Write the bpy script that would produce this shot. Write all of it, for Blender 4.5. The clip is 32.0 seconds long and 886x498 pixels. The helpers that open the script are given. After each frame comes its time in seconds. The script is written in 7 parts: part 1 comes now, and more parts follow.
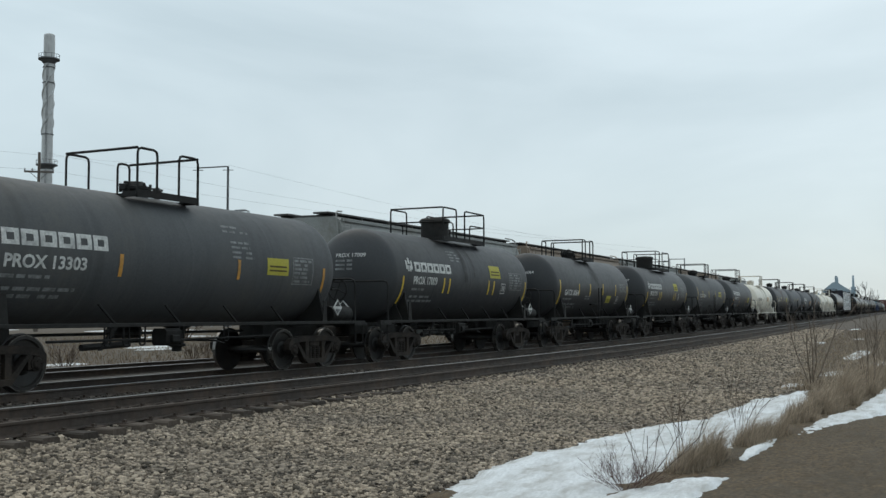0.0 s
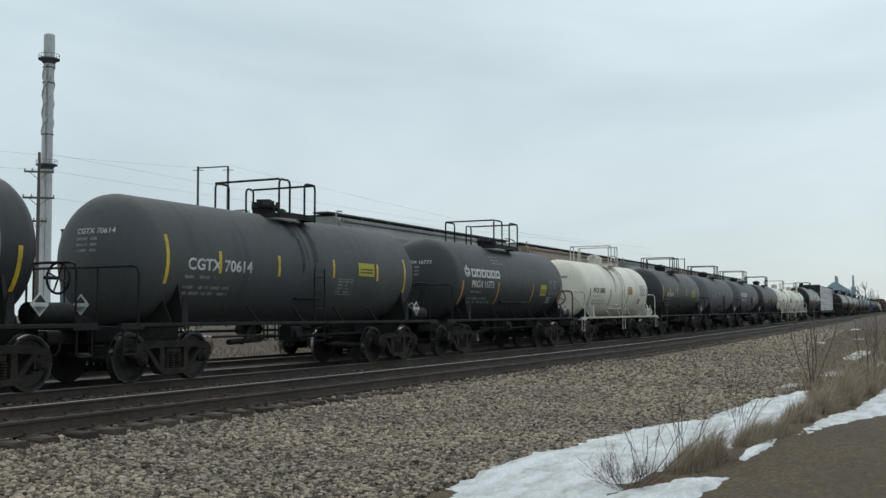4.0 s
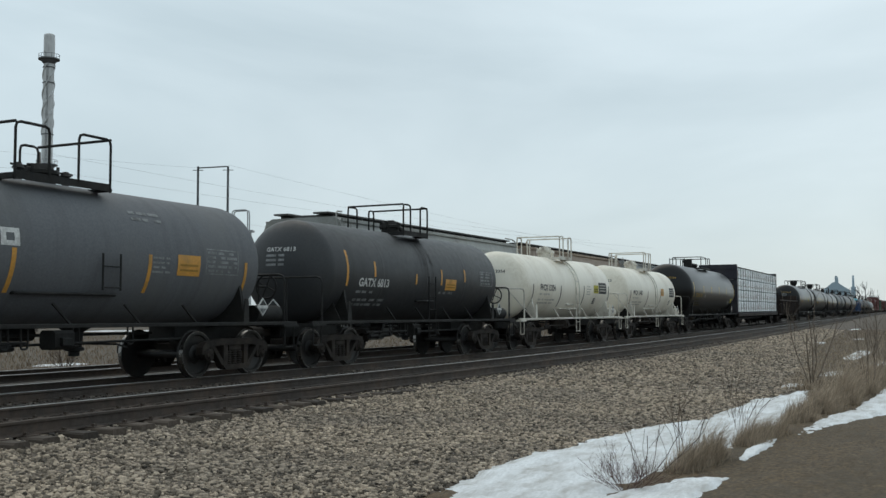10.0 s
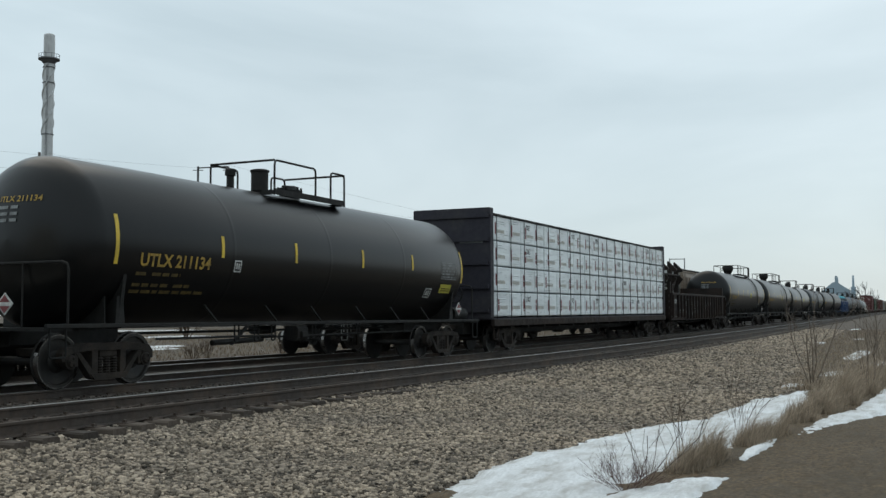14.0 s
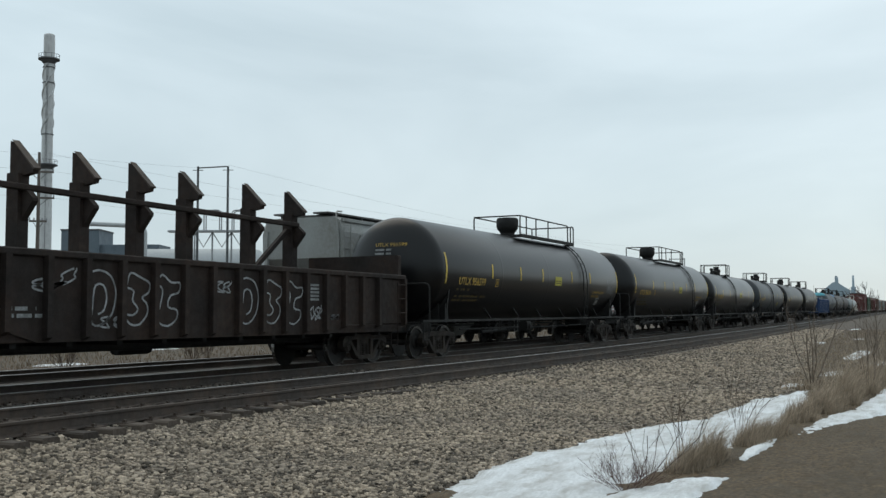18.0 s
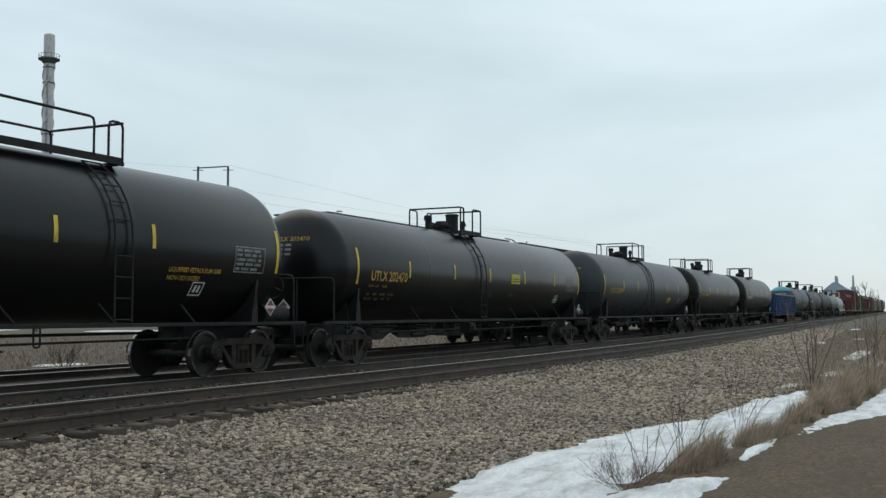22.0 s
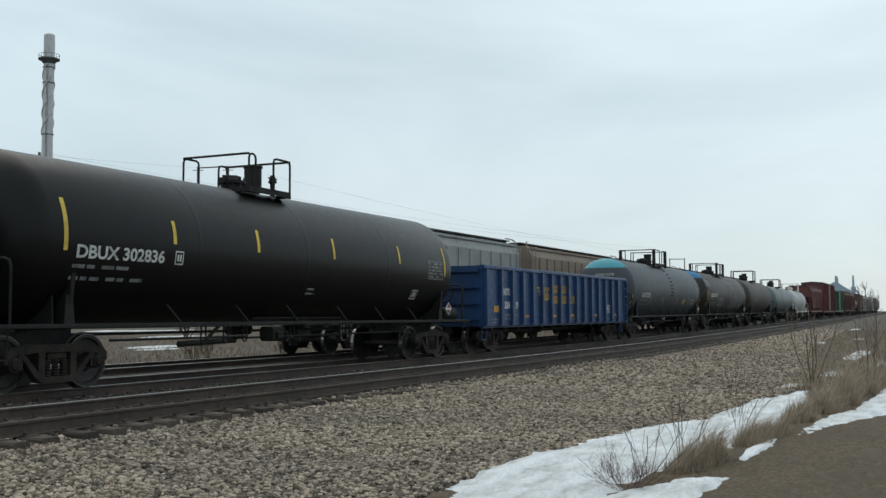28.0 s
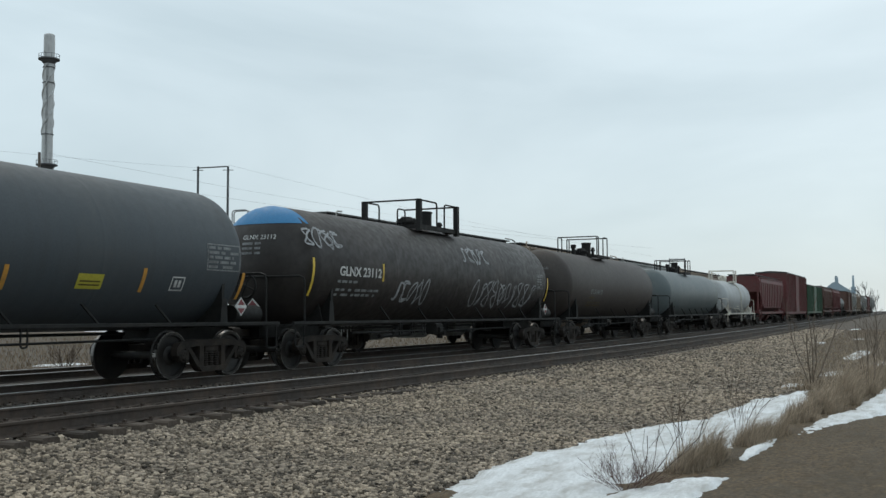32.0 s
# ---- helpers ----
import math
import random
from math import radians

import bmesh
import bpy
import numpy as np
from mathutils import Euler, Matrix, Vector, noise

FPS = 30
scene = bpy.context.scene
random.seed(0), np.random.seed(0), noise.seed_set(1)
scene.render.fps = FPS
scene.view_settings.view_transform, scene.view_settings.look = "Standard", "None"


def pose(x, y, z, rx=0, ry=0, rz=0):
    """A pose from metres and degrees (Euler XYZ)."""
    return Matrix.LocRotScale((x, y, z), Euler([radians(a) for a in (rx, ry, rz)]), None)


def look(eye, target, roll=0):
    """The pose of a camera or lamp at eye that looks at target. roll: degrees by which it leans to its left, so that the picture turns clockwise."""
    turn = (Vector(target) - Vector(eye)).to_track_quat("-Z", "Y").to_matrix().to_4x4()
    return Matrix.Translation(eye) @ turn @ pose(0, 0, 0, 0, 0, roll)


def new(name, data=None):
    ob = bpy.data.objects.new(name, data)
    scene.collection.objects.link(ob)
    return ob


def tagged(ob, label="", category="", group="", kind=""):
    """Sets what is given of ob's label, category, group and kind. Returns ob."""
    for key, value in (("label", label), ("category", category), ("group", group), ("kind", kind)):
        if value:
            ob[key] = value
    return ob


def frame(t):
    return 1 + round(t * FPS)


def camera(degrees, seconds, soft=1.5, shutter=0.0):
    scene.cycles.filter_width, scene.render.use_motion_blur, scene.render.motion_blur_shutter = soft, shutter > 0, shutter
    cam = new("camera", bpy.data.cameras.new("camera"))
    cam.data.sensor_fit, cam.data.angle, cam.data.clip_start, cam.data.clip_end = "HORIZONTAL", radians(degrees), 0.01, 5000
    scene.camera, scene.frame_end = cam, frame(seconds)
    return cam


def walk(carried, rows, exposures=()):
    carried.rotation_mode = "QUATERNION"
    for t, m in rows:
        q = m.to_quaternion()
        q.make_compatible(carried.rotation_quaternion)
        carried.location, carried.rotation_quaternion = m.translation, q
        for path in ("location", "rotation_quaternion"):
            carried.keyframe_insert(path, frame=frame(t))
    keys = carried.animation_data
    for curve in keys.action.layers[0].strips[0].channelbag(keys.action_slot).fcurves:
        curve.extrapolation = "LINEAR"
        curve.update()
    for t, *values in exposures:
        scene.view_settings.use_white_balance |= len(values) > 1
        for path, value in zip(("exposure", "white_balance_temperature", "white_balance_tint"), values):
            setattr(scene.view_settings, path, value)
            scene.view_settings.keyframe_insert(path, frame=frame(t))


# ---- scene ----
# A still camera beside three tracks; a long freight train passes on the middle one.
# x runs along the tracks, y away from the camera, z = 0 is the railhead of the middle track.
cam = camera(46.39, 32.0, soft=1.45)
EYE = (0.0, 0.0, 1.197)
YAW, TILT, LEAN = 25.63, 3.71, -0.17
AIM = (EYE[0] + math.cos(radians(YAW)) * math.cos(radians(TILT)),
       EYE[1] + math.sin(radians(YAW)) * math.cos(radians(TILT)),
       EYE[2] + math.sin(radians(TILT)))
walk(cam, [(0.0, look(EYE, AIM, LEAN)), (32.0, look(EYE, AIM, LEAN))],
     [(0.0, 0.0), (3.0, 0.0), (6.0, -0.12), (8.0, -0.04), (10.0, -0.02), (11.0, -0.04), (12.0, -0.26), (13.0, -0.2), (14.0, 0.0), (17.0, -0.06), (18.0, 0.04), (20.0, 0.1), (24.0, 0.05), (28.0, 0.08), (30.0, -0.04), (32.0, 0.04)])

# plan
TRACK_NEAR, TRACK_TRAIN, TRACK_FAR = 10.12, 14.07, 18.25   # centre lines
HEAD_NEAR, HEAD_TRAIN, HEAD_FAR = 0.035, 0.0, 0.0          # railheads
SPEED, SLOWING = 11.88, -0.0221                            # of the train, m/s and m/s2
GAUGE = 1.435


def eased(s, start, slope, soft, stop=600.0):
    """Nothing before start, then a steady slope, with a soft change between them."""
    s = min(s, stop) - start
    return 0.0 if s <= -soft else slope * (s + soft) ** 2 / (4 * soft) if s < soft else slope * s


def bend(s):
    return eased(s, 53.0, 0.0182, 16.0)     # the tracks swing away from the camera's side


def rise(s):
    return eased(s, 30.0, 0.0054, 12.0)     # and climb a little


def track_pose(x, y, reach=6.0):
    """The pose of a car whose middle is x along the track with the centre line y."""
    a, b = x - reach, x + reach
    return pose(x, y + (bend(a) + bend(b)) / 2, (rise(a) + rise(b)) / 2, 0,
                -math.degrees((rise(b) - rise(a)) / (2 * reach)), math.degrees((bend(b) - bend(a)) / (2 * reach)))


# ---- light: an overcast winter sky, with a weak, very wide sun behind it ----
def sky_world():
    w = bpy.data.worlds.new("overcast_sky")
    w.use_nodes = True
    scene.world = w
    nt = w.node_tree
    nt.nodes.clear()
    n = nt.nodes.new
    out, bg = n("ShaderNodeOutputWorld"), n("ShaderNodeBackground")
    tex = n("ShaderNodeTexCoord")
    mapn = n("ShaderNodeMapping")
    mapn.inputs["Scale"].default_value = (1.0, 1.0, 3.2)
    mapn.inputs["Location"].default_value = (3.1, 1.2, 0.4)
    no = n("ShaderNodeTexNoise")
    no.inputs["Scale"].default_value, no.inputs["Detail"].default_value = 2.2, 5.0
    no.inputs["Roughness"].default_value, no.inputs["Distortion"].default_value = 0.5, 0.6
    ramp = n("ShaderNodeValToRGB")
    e = ramp.color_ramp.elements
    e[0].position, e[0].color = 0.33, (0.545, 0.655, 0.70, 1)
    e[1].position, e[1].color = 0.68, (0.69, 0.805, 0.85, 1)
    sky = n("ShaderNodeTexSky")
    sky.sky_type, sky.sun_disc = "NISHITA", False
    sky.sun_elevation, sky.sun_rotation = radians(38), radians(100)
    gain = n("ShaderNodeMix")
    gain.data_type, gain.blend_type = "RGBA", "MULTIPLY"
    gain.inputs[0].default_value = 1.0
    gain.inputs[7].default_value = (0.10, 0.10, 0.10, 1)
    mix = n("ShaderNodeMix")
    mix.data_type = "RGBA"
    mix.inputs[0].default_value = 0.12
    L = nt.links.new
    L(tex.outputs["Generated"], mapn.inputs["Vector"])
    L(mapn.outputs["Vector"], no.inputs["Vector"])
    L(no.outputs["Fac"], ramp.inputs["Fac"])
    L(sky.outputs["Color"], gain.inputs[6])
    L(ramp.outputs["Color"], mix.inputs[6])
    L(gain.outputs[2], mix.inputs[7])
    # an overcast sky is brighter overhead than at the horizon
    xyz, up, rise = n("ShaderNodeSeparateXYZ"), n("ShaderNodeMapRange"), n("ShaderNodeVectorMath")
    L(tex.outputs["Generated"], xyz.inputs[0])
    up.inputs[1].default_value, up.inputs[2].default_value, up.inputs[3].default_value, up.inputs[4].default_value = 0.0, 0.4, 0.86, 1.11
    L(xyz.outputs[2], up.inputs[0])
    rise.operation = "SCALE"
    L(mix.outputs[2], rise.inputs[0])
    L(up.outputs[0], rise.inputs["Scale"])
    # and a little brighter towards the veiled sun
    side, glow = n("ShaderNodeMapRange"), n("ShaderNodeVectorMath")
    side.inputs[1].default_value, side.inputs[2].default_value, side.inputs[3].default_value, side.inputs[4].default_value = 0.40, 0.75, 1.02, 1.16
    L(xyz.outputs[1], side.inputs[0])
    glow.operation = "SCALE"
    L(rise.outputs[0], glow.inputs[0])
    L(side.outputs[0], glow.inputs["Scale"])
    ahead, pale = n("ShaderNodeMapRange"), n("ShaderNodeVectorMath")
    ahead.inputs[1].default_value, ahead.inputs[2].default_value, ahead.inputs[3].default_value, ahead.inputs[4].default_value = 0.84, 1.0, 0.95, 1.10
    L(xyz.outputs[0], ahead.inputs[0])
    pale.operation = "SCALE"
    L(glow.outputs[0], pale.inputs[0])
    L(ahead.outputs[0], pale.inputs["Scale"])
    L(pale.outputs[0], bg.inputs["Color"])
    bg.inputs["Strength"].default_value = 1.0
    L(bg.outputs["Background"], out.inputs["Surface"])


sky_world()
sun_data = bpy.data.lights.new("sun", "SUN")
sun_data.energy, sun_data.angle, sun_data.color = 0.6, radians(50), (1.0, 0.88, 0.72)
sun = new("sun", sun_data)
sun.matrix_world = look((40, 55, 90), (10, 10, 0))


# ---- materials ----
def mat(name, base, rough=0.7, metal=0.0, vary=0.25, scale=3.0, second=None, patch=0.0, patch_scale=0.7,
        bump=0.15, bump_scale=40.0, each=0.0, streak=0.0, streak_col=(0.2, 0.17, 0.14), spec=0.5, stretch=(1, 1, 1),
        island=0.0, wear=0.12):
    """Paint, metal, wood or earth: grain at a fine scale, stains (second) at a coarse one, streaks that run down."""
    m = bpy.data.materials.new(name)
    m.use_nodes = True
    nt = m.node_tree
    n, L = nt.nodes.new, nt.links.new
    p = nt.nodes["Principled BSDF"]
    p.inputs["Roughness"].default_value, p.inputs["Metallic"].default_value = rough, metal
    p.inputs["Specular IOR Level"].default_value = spec
    tex = n("ShaderNodeTexCoord")
    mp = n("ShaderNodeMapping")
    mp.inputs["Scale"].default_value = stretch
    L(tex.outputs["Object"], mp.inputs["Vector"])
    vec = mp.outputs["Vector"]

    def noise_at(sc, detail=6.0, v=None):
        t = n("ShaderNodeTexNoise")
        t.inputs["Scale"].default_value, t.inputs["Detail"].default_value = sc, detail
        L(v or vec, t.inputs["Vector"])
        return t.outputs["Fac"]

    def remap(v, lo, hi, a, b):
        r = n("ShaderNodeMapRange")
        r.inputs[1].default_value, r.inputs[2].default_value = lo, hi
        r.inputs[3].default_value, r.inputs[4].default_value = a, b
        L(v, r.inputs[0])
        return r.outputs[0]

    def mixed(fac, a, b, kind="MIX"):
        x = n("ShaderNodeMix")
        x.data_type, x.blend_type = "RGBA", kind
        for s, v in ((0, fac), (6, a), (7, b)):
            if isinstance(v, (int, float)):
                x.inputs[s].default_value = v
            elif isinstance(v, tuple):
                x.inputs[s].default_value = (*v, 1)
            else:
                L(v, x.inputs[s])
        return x.outputs[2]

    fine = noise_at(scale * 9)
    val = remap(fine, 0.3, 0.7, 1 - vary, 1 + vary)
    grey = n("ShaderNodeCombineColor")
    for i in range(3):
        L(val, grey.inputs[i])
    col = mixed(1.0, tuple(base), grey.outputs[0], "MULTIPLY")
    if second:
        f = remap(noise_at(patch_scale), 0.62 - 0.4 * patch, 0.78 - 0.2 * patch, 0, 1)
        f2 = n("ShaderNodeMath")
        f2.operation = "MULTIPLY"
        L(f, f2.inputs[0])
        L(remap(noise_at(scale * 3), 0.3, 0.65, 0.25, 1), f2.inputs[1])
        col = mixed(f2.outputs[0], col, tuple(second))
    if streak:
        sm = n("ShaderNodeMapping")
        sm.inputs["Scale"].default_value = (2.6, 0.35, 0.25)
        L(tex.outputs["Object"], sm.inputs["Vector"])
        s = remap(noise_at(1.6, 5.0, sm.outputs["Vector"]), 0.5, 0.75, 0, streak)
        col = mixed(s, col, tuple(streak_col))
    if each:
        info = n("ShaderNodeObjectInfo")
        col = mixed(1.0, col, mixed(info.outputs["Random"], (1 - each,) * 3, (1 + each,) * 3), "MULTIPLY")
    if island:
        geo = n("ShaderNodeNewGeometry")
        col = mixed(1.0, col, mixed(geo.outputs["Random Per Island"], (1 - island,) * 3, (1 + island,) * 3), "MULTIPLY")
    L(col, p.inputs["Base Color"])
    L(remap(noise_at(scale * 2), 0.3, 0.7, max(rough - wear, 0.05), min(rough + wear, 1)), p.inputs["Roughness"])
    if bump:
        b = n("ShaderNodeBump")
        b.inputs["Strength"].default_value, b.inputs["Distance"].default_value = bump, 0.02
        L(noise_at(bump_scale), b.inputs["Height"])
        L(b.outputs["Normal"], p.inputs["Normal"])
    return m


DUST = (0.15, 0.135, 0.115)
M = {}
M["black"] = mat("black_tank_paint", (0.0385, 0.040, 0.0432), 0.47, spec=0.33, wear=0.05, vary=0.12, second=(0.048, 0.047, 0.046), patch=0.45, patch_scale=0.55, streak=0.34, streak_col=(0.016, 0.0155, 0.015), bump=0.015)
M["utlx"] = mat("glossy_black_tank_paint", (0.0050, 0.0050, 0.0054), 0.29, spec=0.32, wear=0.004, vary=0.05, second=(0.0085, 0.0082, 0.0078), patch=0.38, patch_scale=0.5, streak=0.14, streak_col=(0.014, 0.013, 0.0125), bump=0.0)
M["dbux"] = mat("dull_black_tank_paint", (0.0055, 0.0052, 0.0050), 0.36, spec=0.22, wear=0.03, vary=0.06, second=(0.008, 0.0076, 0.0072), patch=0.35, patch_scale=0.5, streak=0.1, streak_col=(0.013, 0.012, 0.011), bump=0.0)
M["slate"] = mat("dark_slate_tank_paint", (0.049, 0.0515, 0.0560), 0.5, spec=0.31, wear=0.05, vary=0.12, second=(0.058, 0.058, 0.057), patch=0.45, patch_scale=0.5, streak=0.36, streak_col=(0.021, 0.021, 0.021), bump=0.02)
M["dusty"] = mat("dusty_black_tank_paint", (0.080, 0.084, 0.089), 0.56, spec=0.26, wear=0.05, vary=0.12, second=(0.11, 0.107, 0.101), patch=0.5, patch_scale=0.5, streak=0.4, streak_col=(0.042, 0.041, 0.040), bump=0.02)
M["chalky"] = mat("chalky_slate_tank_paint", (0.132, 0.137, 0.147), 0.62, spec=0.2, wear=0.05, vary=0.12, second=(0.145, 0.145, 0.142), patch=0.5, patch_scale=0.5, streak=0.4, streak_col=(0.07, 0.07, 0.07), bump=0.02)
M["green"] = mat("dark_green_grey_tank_paint", (0.029, 0.0345, 0.0385), 0.42, spec=0.38, wear=0.02, vary=0.08, second=(0.036, 0.039, 0.040), patch=0.42, patch_scale=0.5, streak=0.25, streak_col=(0.014, 0.015, 0.0155), bump=0.0)
M["glnx"] = mat("grey_tank_paint", (0.060, 0.071, 0.081), 0.52, spec=0.32, wear=0.05, vary=0.08, second=(0.075, 0.081, 0.085), patch=0.45, patch_scale=0.5, streak=0.28, streak_col=(0.046, 0.044, 0.042), bump=0.02)
M["palegreen"] = mat("pale_grey_green_tank_paint", (0.10, 0.125, 0.13), 0.5, wear=0.04, vary=0.06, second=(0.14, 0.155, 0.155), patch=0.45, streak=0.2, streak_col=(0.16, 0.16, 0.15), bump=0.03)
M["palegrey"] = mat("grubby_pale_grey_tank_paint", (0.40, 0.42, 0.43), 0.5, wear=0.04, vary=0.06, second=(0.30, 0.30, 0.29), patch=0.45, streak=0.3, streak_col=(0.22, 0.2, 0.17), bump=0.03)
M["rustbrown"] = mat("dusty_rust_brown_tank_paint", (0.040, 0.031, 0.027), 0.6, wear=0.04, vary=0.12, second=(0.065, 0.053, 0.046), patch=0.5, patch_scale=0.6, streak=0.25, streak_col=(0.08, 0.066, 0.056), bump=0.04)
M["brown"] = mat("rusty_brown_tank_paint", (0.021, 0.0165, 0.0150), 0.55, vary=0.15, second=(0.050, 0.040, 0.035), patch=0.5, patch_scale=0.6, streak=0.4, streak_col=(0.008, 0.007, 0.0065), bump=0.05)
M["white"] = mat("dirty_white_tank_paint", (0.85, 0.80, 0.69), 0.42, wear=0.04, vary=0.03, second=(0.60, 0.53, 0.41), patch=0.42, patch_scale=0.6, streak=0.25, streak_col=(0.50, 0.44, 0.34), bump=0.02)
M["whitesteel"] = mat("dirty_white_steel", (0.68, 0.65, 0.58), 0.6, vary=0.1, second=(0.28, 0.22, 0.16), patch=0.42, patch_scale=2.0, bump=0.1)
M["frame"] = mat("grimy_black_steel", (0.011, 0.0108, 0.0105), 0.7, spec=0.35, vary=0.3, second=(0.024, 0.021, 0.018), patch=0.45, patch_scale=1.5, bump=0.2)
M["truck"] = mat("grimy_cast_steel", (0.021, 0.0172, 0.0150), 0.8, spec=0.3, vary=0.4, second=(0.050, 0.037, 0.028), patch=0.55, patch_scale=2.5, bump=0.3)
M["wheel"] = mat("dark_wheel_steel", (0.010, 0.009, 0.0085), 0.6, vary=0.3, second=(0.035, 0.028, 0.022), patch=0.5, patch_scale=3.0, bump=0.2)
M["tread"] = mat("polished_wheel_rim", (0.20, 0.19, 0.18), 0.3, metal=0.95, vary=0.2, bump=0.03)
M["rail"] = mat("rusty_rail_web", (0.045, 0.034, 0.028), 0.75, vary=0.3, second=(0.09, 0.06, 0.042), patch=0.5, patch_scale=1.0, bump=0.25)
M["railtop"] = mat("polished_railhead", (0.30, 0.29, 0.28), 0.4, metal=0.85, vary=0.2, bump=0.05)
M["tie"] = mat("weathered_tie_wood", (0.052, 0.037, 0.028), 0.9, vary=0.45, second=(0.095, 0.078, 0.064), patch=0.5, patch_scale=3, bump=0.7, bump_scale=18, each=0.45, stretch=(1, 0.15, 1))
M["yellow"] = mat("yellow_reflector", (0.72, 0.50, 0.05), 0.5, vary=0.12, second=(0.35, 0.24, 0.05), patch=0.5, patch_scale=3, bump=0.0)
M["orange"] = mat("orange_reflector", (0.62, 0.30, 0.05), 0.5, vary=0.12, second=(0.35, 0.2, 0.06), patch=0.5, patch_scale=3, bump=0.0)
M["ylabel"] = mat("yellow_label", (0.45, 0.40, 0.045), 0.6, vary=0.15, bump=0.0)
M["stencil"] = mat("white_stencil", (0.62, 0.62, 0.60), 0.6, vary=0.2, second=(0.25, 0.25, 0.25), patch=0.4, patch_scale=4, bump=0.0)
M["gstencil"] = mat("worn_grey_stencil", (0.24, 0.25, 0.25), 0.7, vary=0.3, second=(0.08, 0.08, 0.08), patch=0.6, patch_scale=5, bump=0.0)
M["ystencil"] = mat("yellow_stencil", (0.46, 0.29, 0.045), 0.6, vary=0.25, second=(0.13, 0.09, 0.03), patch=0.55, patch_scale=5, bump=0.0)
M["faintyellow"] = mat("worn_yellow_fine_print", (0.10, 0.068, 0.016), 0.7, vary=0.3, second=(0.04, 0.03, 0.012), patch=0.6, patch_scale=5, bump=0.0)
M["spray"] = mat("pale_sprayed_paint", (0.34, 0.35, 0.36), 0.7, vary=0.3, second=(0.12, 0.12, 0.12), patch=0.5, patch_scale=4, bump=0.0)
M["faintgrey"] = mat("faint_grey_print", (0.42, 0.40, 0.36), 0.7, vary=0.3, second=(0.62, 0.58, 0.5), patch=0.6, patch_scale=5, bump=0.0)
M["deadgrass"] = mat("dull_meadow_grass", (0.185, 0.130, 0.080), 0.9, vary=0.2, bump=0.0, island=0.35)
M["turfgrass"] = mat("flattened_turf_blades", (0.150, 0.101, 0.052), 0.9, vary=0.2, bump=0.0, island=0.4)
M["gold"] = mat("dark_gold_print", (0.30, 0.16, 0.02), 0.6, vary=0.2, bump=0.0)
M["kstencil"] = mat("black_stencil", (0.03, 0.03, 0.03), 0.7, vary=0.2, bump=0.0)
M["red"] = mat("dull_red_mark", (0.20, 0.045, 0.05), 0.6, vary=0.2, bump=0.0)
M["spill"] = mat("dark_oily_spill", (0.010, 0.0098, 0.0095), 0.5, vary=0.4, bump=0.0)
M["rust"] = mat("rust_stain", (0.14, 0.06, 0.03), 0.85, vary=0.35, bump=0.2)
M["blue"] = mat("blue_gondola_paint", (0.0150, 0.055, 0.155), 0.45, vary=0.10, second=(0.022, 0.042, 0.10), patch=0.5, patch_scale=0.7, streak=0.4, streak_col=(0.030, 0.038, 0.062), bump=0.06)
M["cyan"] = mat("turquoise_cap_paint", (0.05, 0.34, 0.42), 0.5, vary=0.1, second=(0.12, 0.36, 0.42), patch=0.4, bump=0.03)
M["gondola"] = mat("rusted_brown_gondola_steel", (0.0185, 0.0135, 0.0118), 0.8, spec=0.3, vary=0.25, second=(0.044, 0.027, 0.020), patch=0.6, patch_scale=0.8, streak=0.35, streak_col=(0.040, 0.032, 0.027), bump=0.2)
M["wrap"] = mat("white_lumber_wrap", (0.84, 0.88, 0.895), 0.34, vary=0.05, second=(0.62, 0.655, 0.67), patch=0.5, patch_scale=1.4, bump=1.0, bump_scale=3.2, each=0.07, stretch=(0.35, 1, 2.6))
M["purple"] = mat("faded_dark_steel", (0.022, 0.020, 0.030), 0.7, vary=0.2, second=(0.05, 0.045, 0.045), patch=0.5, bump=0.15)
M["maroon"] = mat("maroon_car_paint", (0.13, 0.03, 0.03), 0.65, vary=0.15, second=(0.1, 0.055, 0.045), patch=0.5, streak=0.3, streak_col=(0.07, 0.04, 0.035), bump=0.08)
M["oxide"] = mat("oxide_brown_paint", (0.12, 0.06, 0.045), 0.7, vary=0.2, second=(0.09, 0.06, 0.05), patch=0.5, streak=0.3, streak_col=(0.06, 0.05, 0.045), bump=0.08)
M["cargreen"] = mat("green_car_paint", (0.03, 0.09, 0.05), 0.6, vary=0.15, second=(0.05, 0.08, 0.05), patch=0.5, streak=0.3, bump=0.06)
M["hopper"] = mat("grey_hopper_paint", (0.30, 0.31, 0.30), 0.6, vary=0.1, second=(0.2, 0.19, 0.17), patch=0.5, patch_scale=0.6, streak=0.4, streak_col=(0.17, 0.15, 0.13), bump=0.06)
M["hopperdark"] = mat("dark_hopper_paint", (0.05, 0.05, 0.05), 0.7, vary=0.2, second=(0.09, 0.08, 0.07), patch=0.5, bump=0.1)
M["tan"] = mat("tan_hopper_paint", (0.25, 0.19, 0.14), 0.6, vary=0.1, second=(0.2, 0.15, 0.11), patch=0.5, streak=0.3, streak_col=(0.15, 0.12, 0.1), bump=0.06)
# limestone bed, darker than its stones: shade of the gaps put into the colour
M["gravel"] = mat("gap_shaded_limestone", (0.112, 0.088, 0.068), 0.95, vary=0.5, scale=6, second=(0.08, 0.068, 0.055), patch=0.5, patch_scale=0.5, bump=0.9, bump_scale=30)
M["stone"] = mat("ballast_stone", (0.300, 0.243, 0.184), 0.9, vary=0.35, scale=5, second=(0.19, 0.16, 0.13), patch=0.45, patch_scale=0.35, bump=0.4, bump_scale=50, island=0.85)
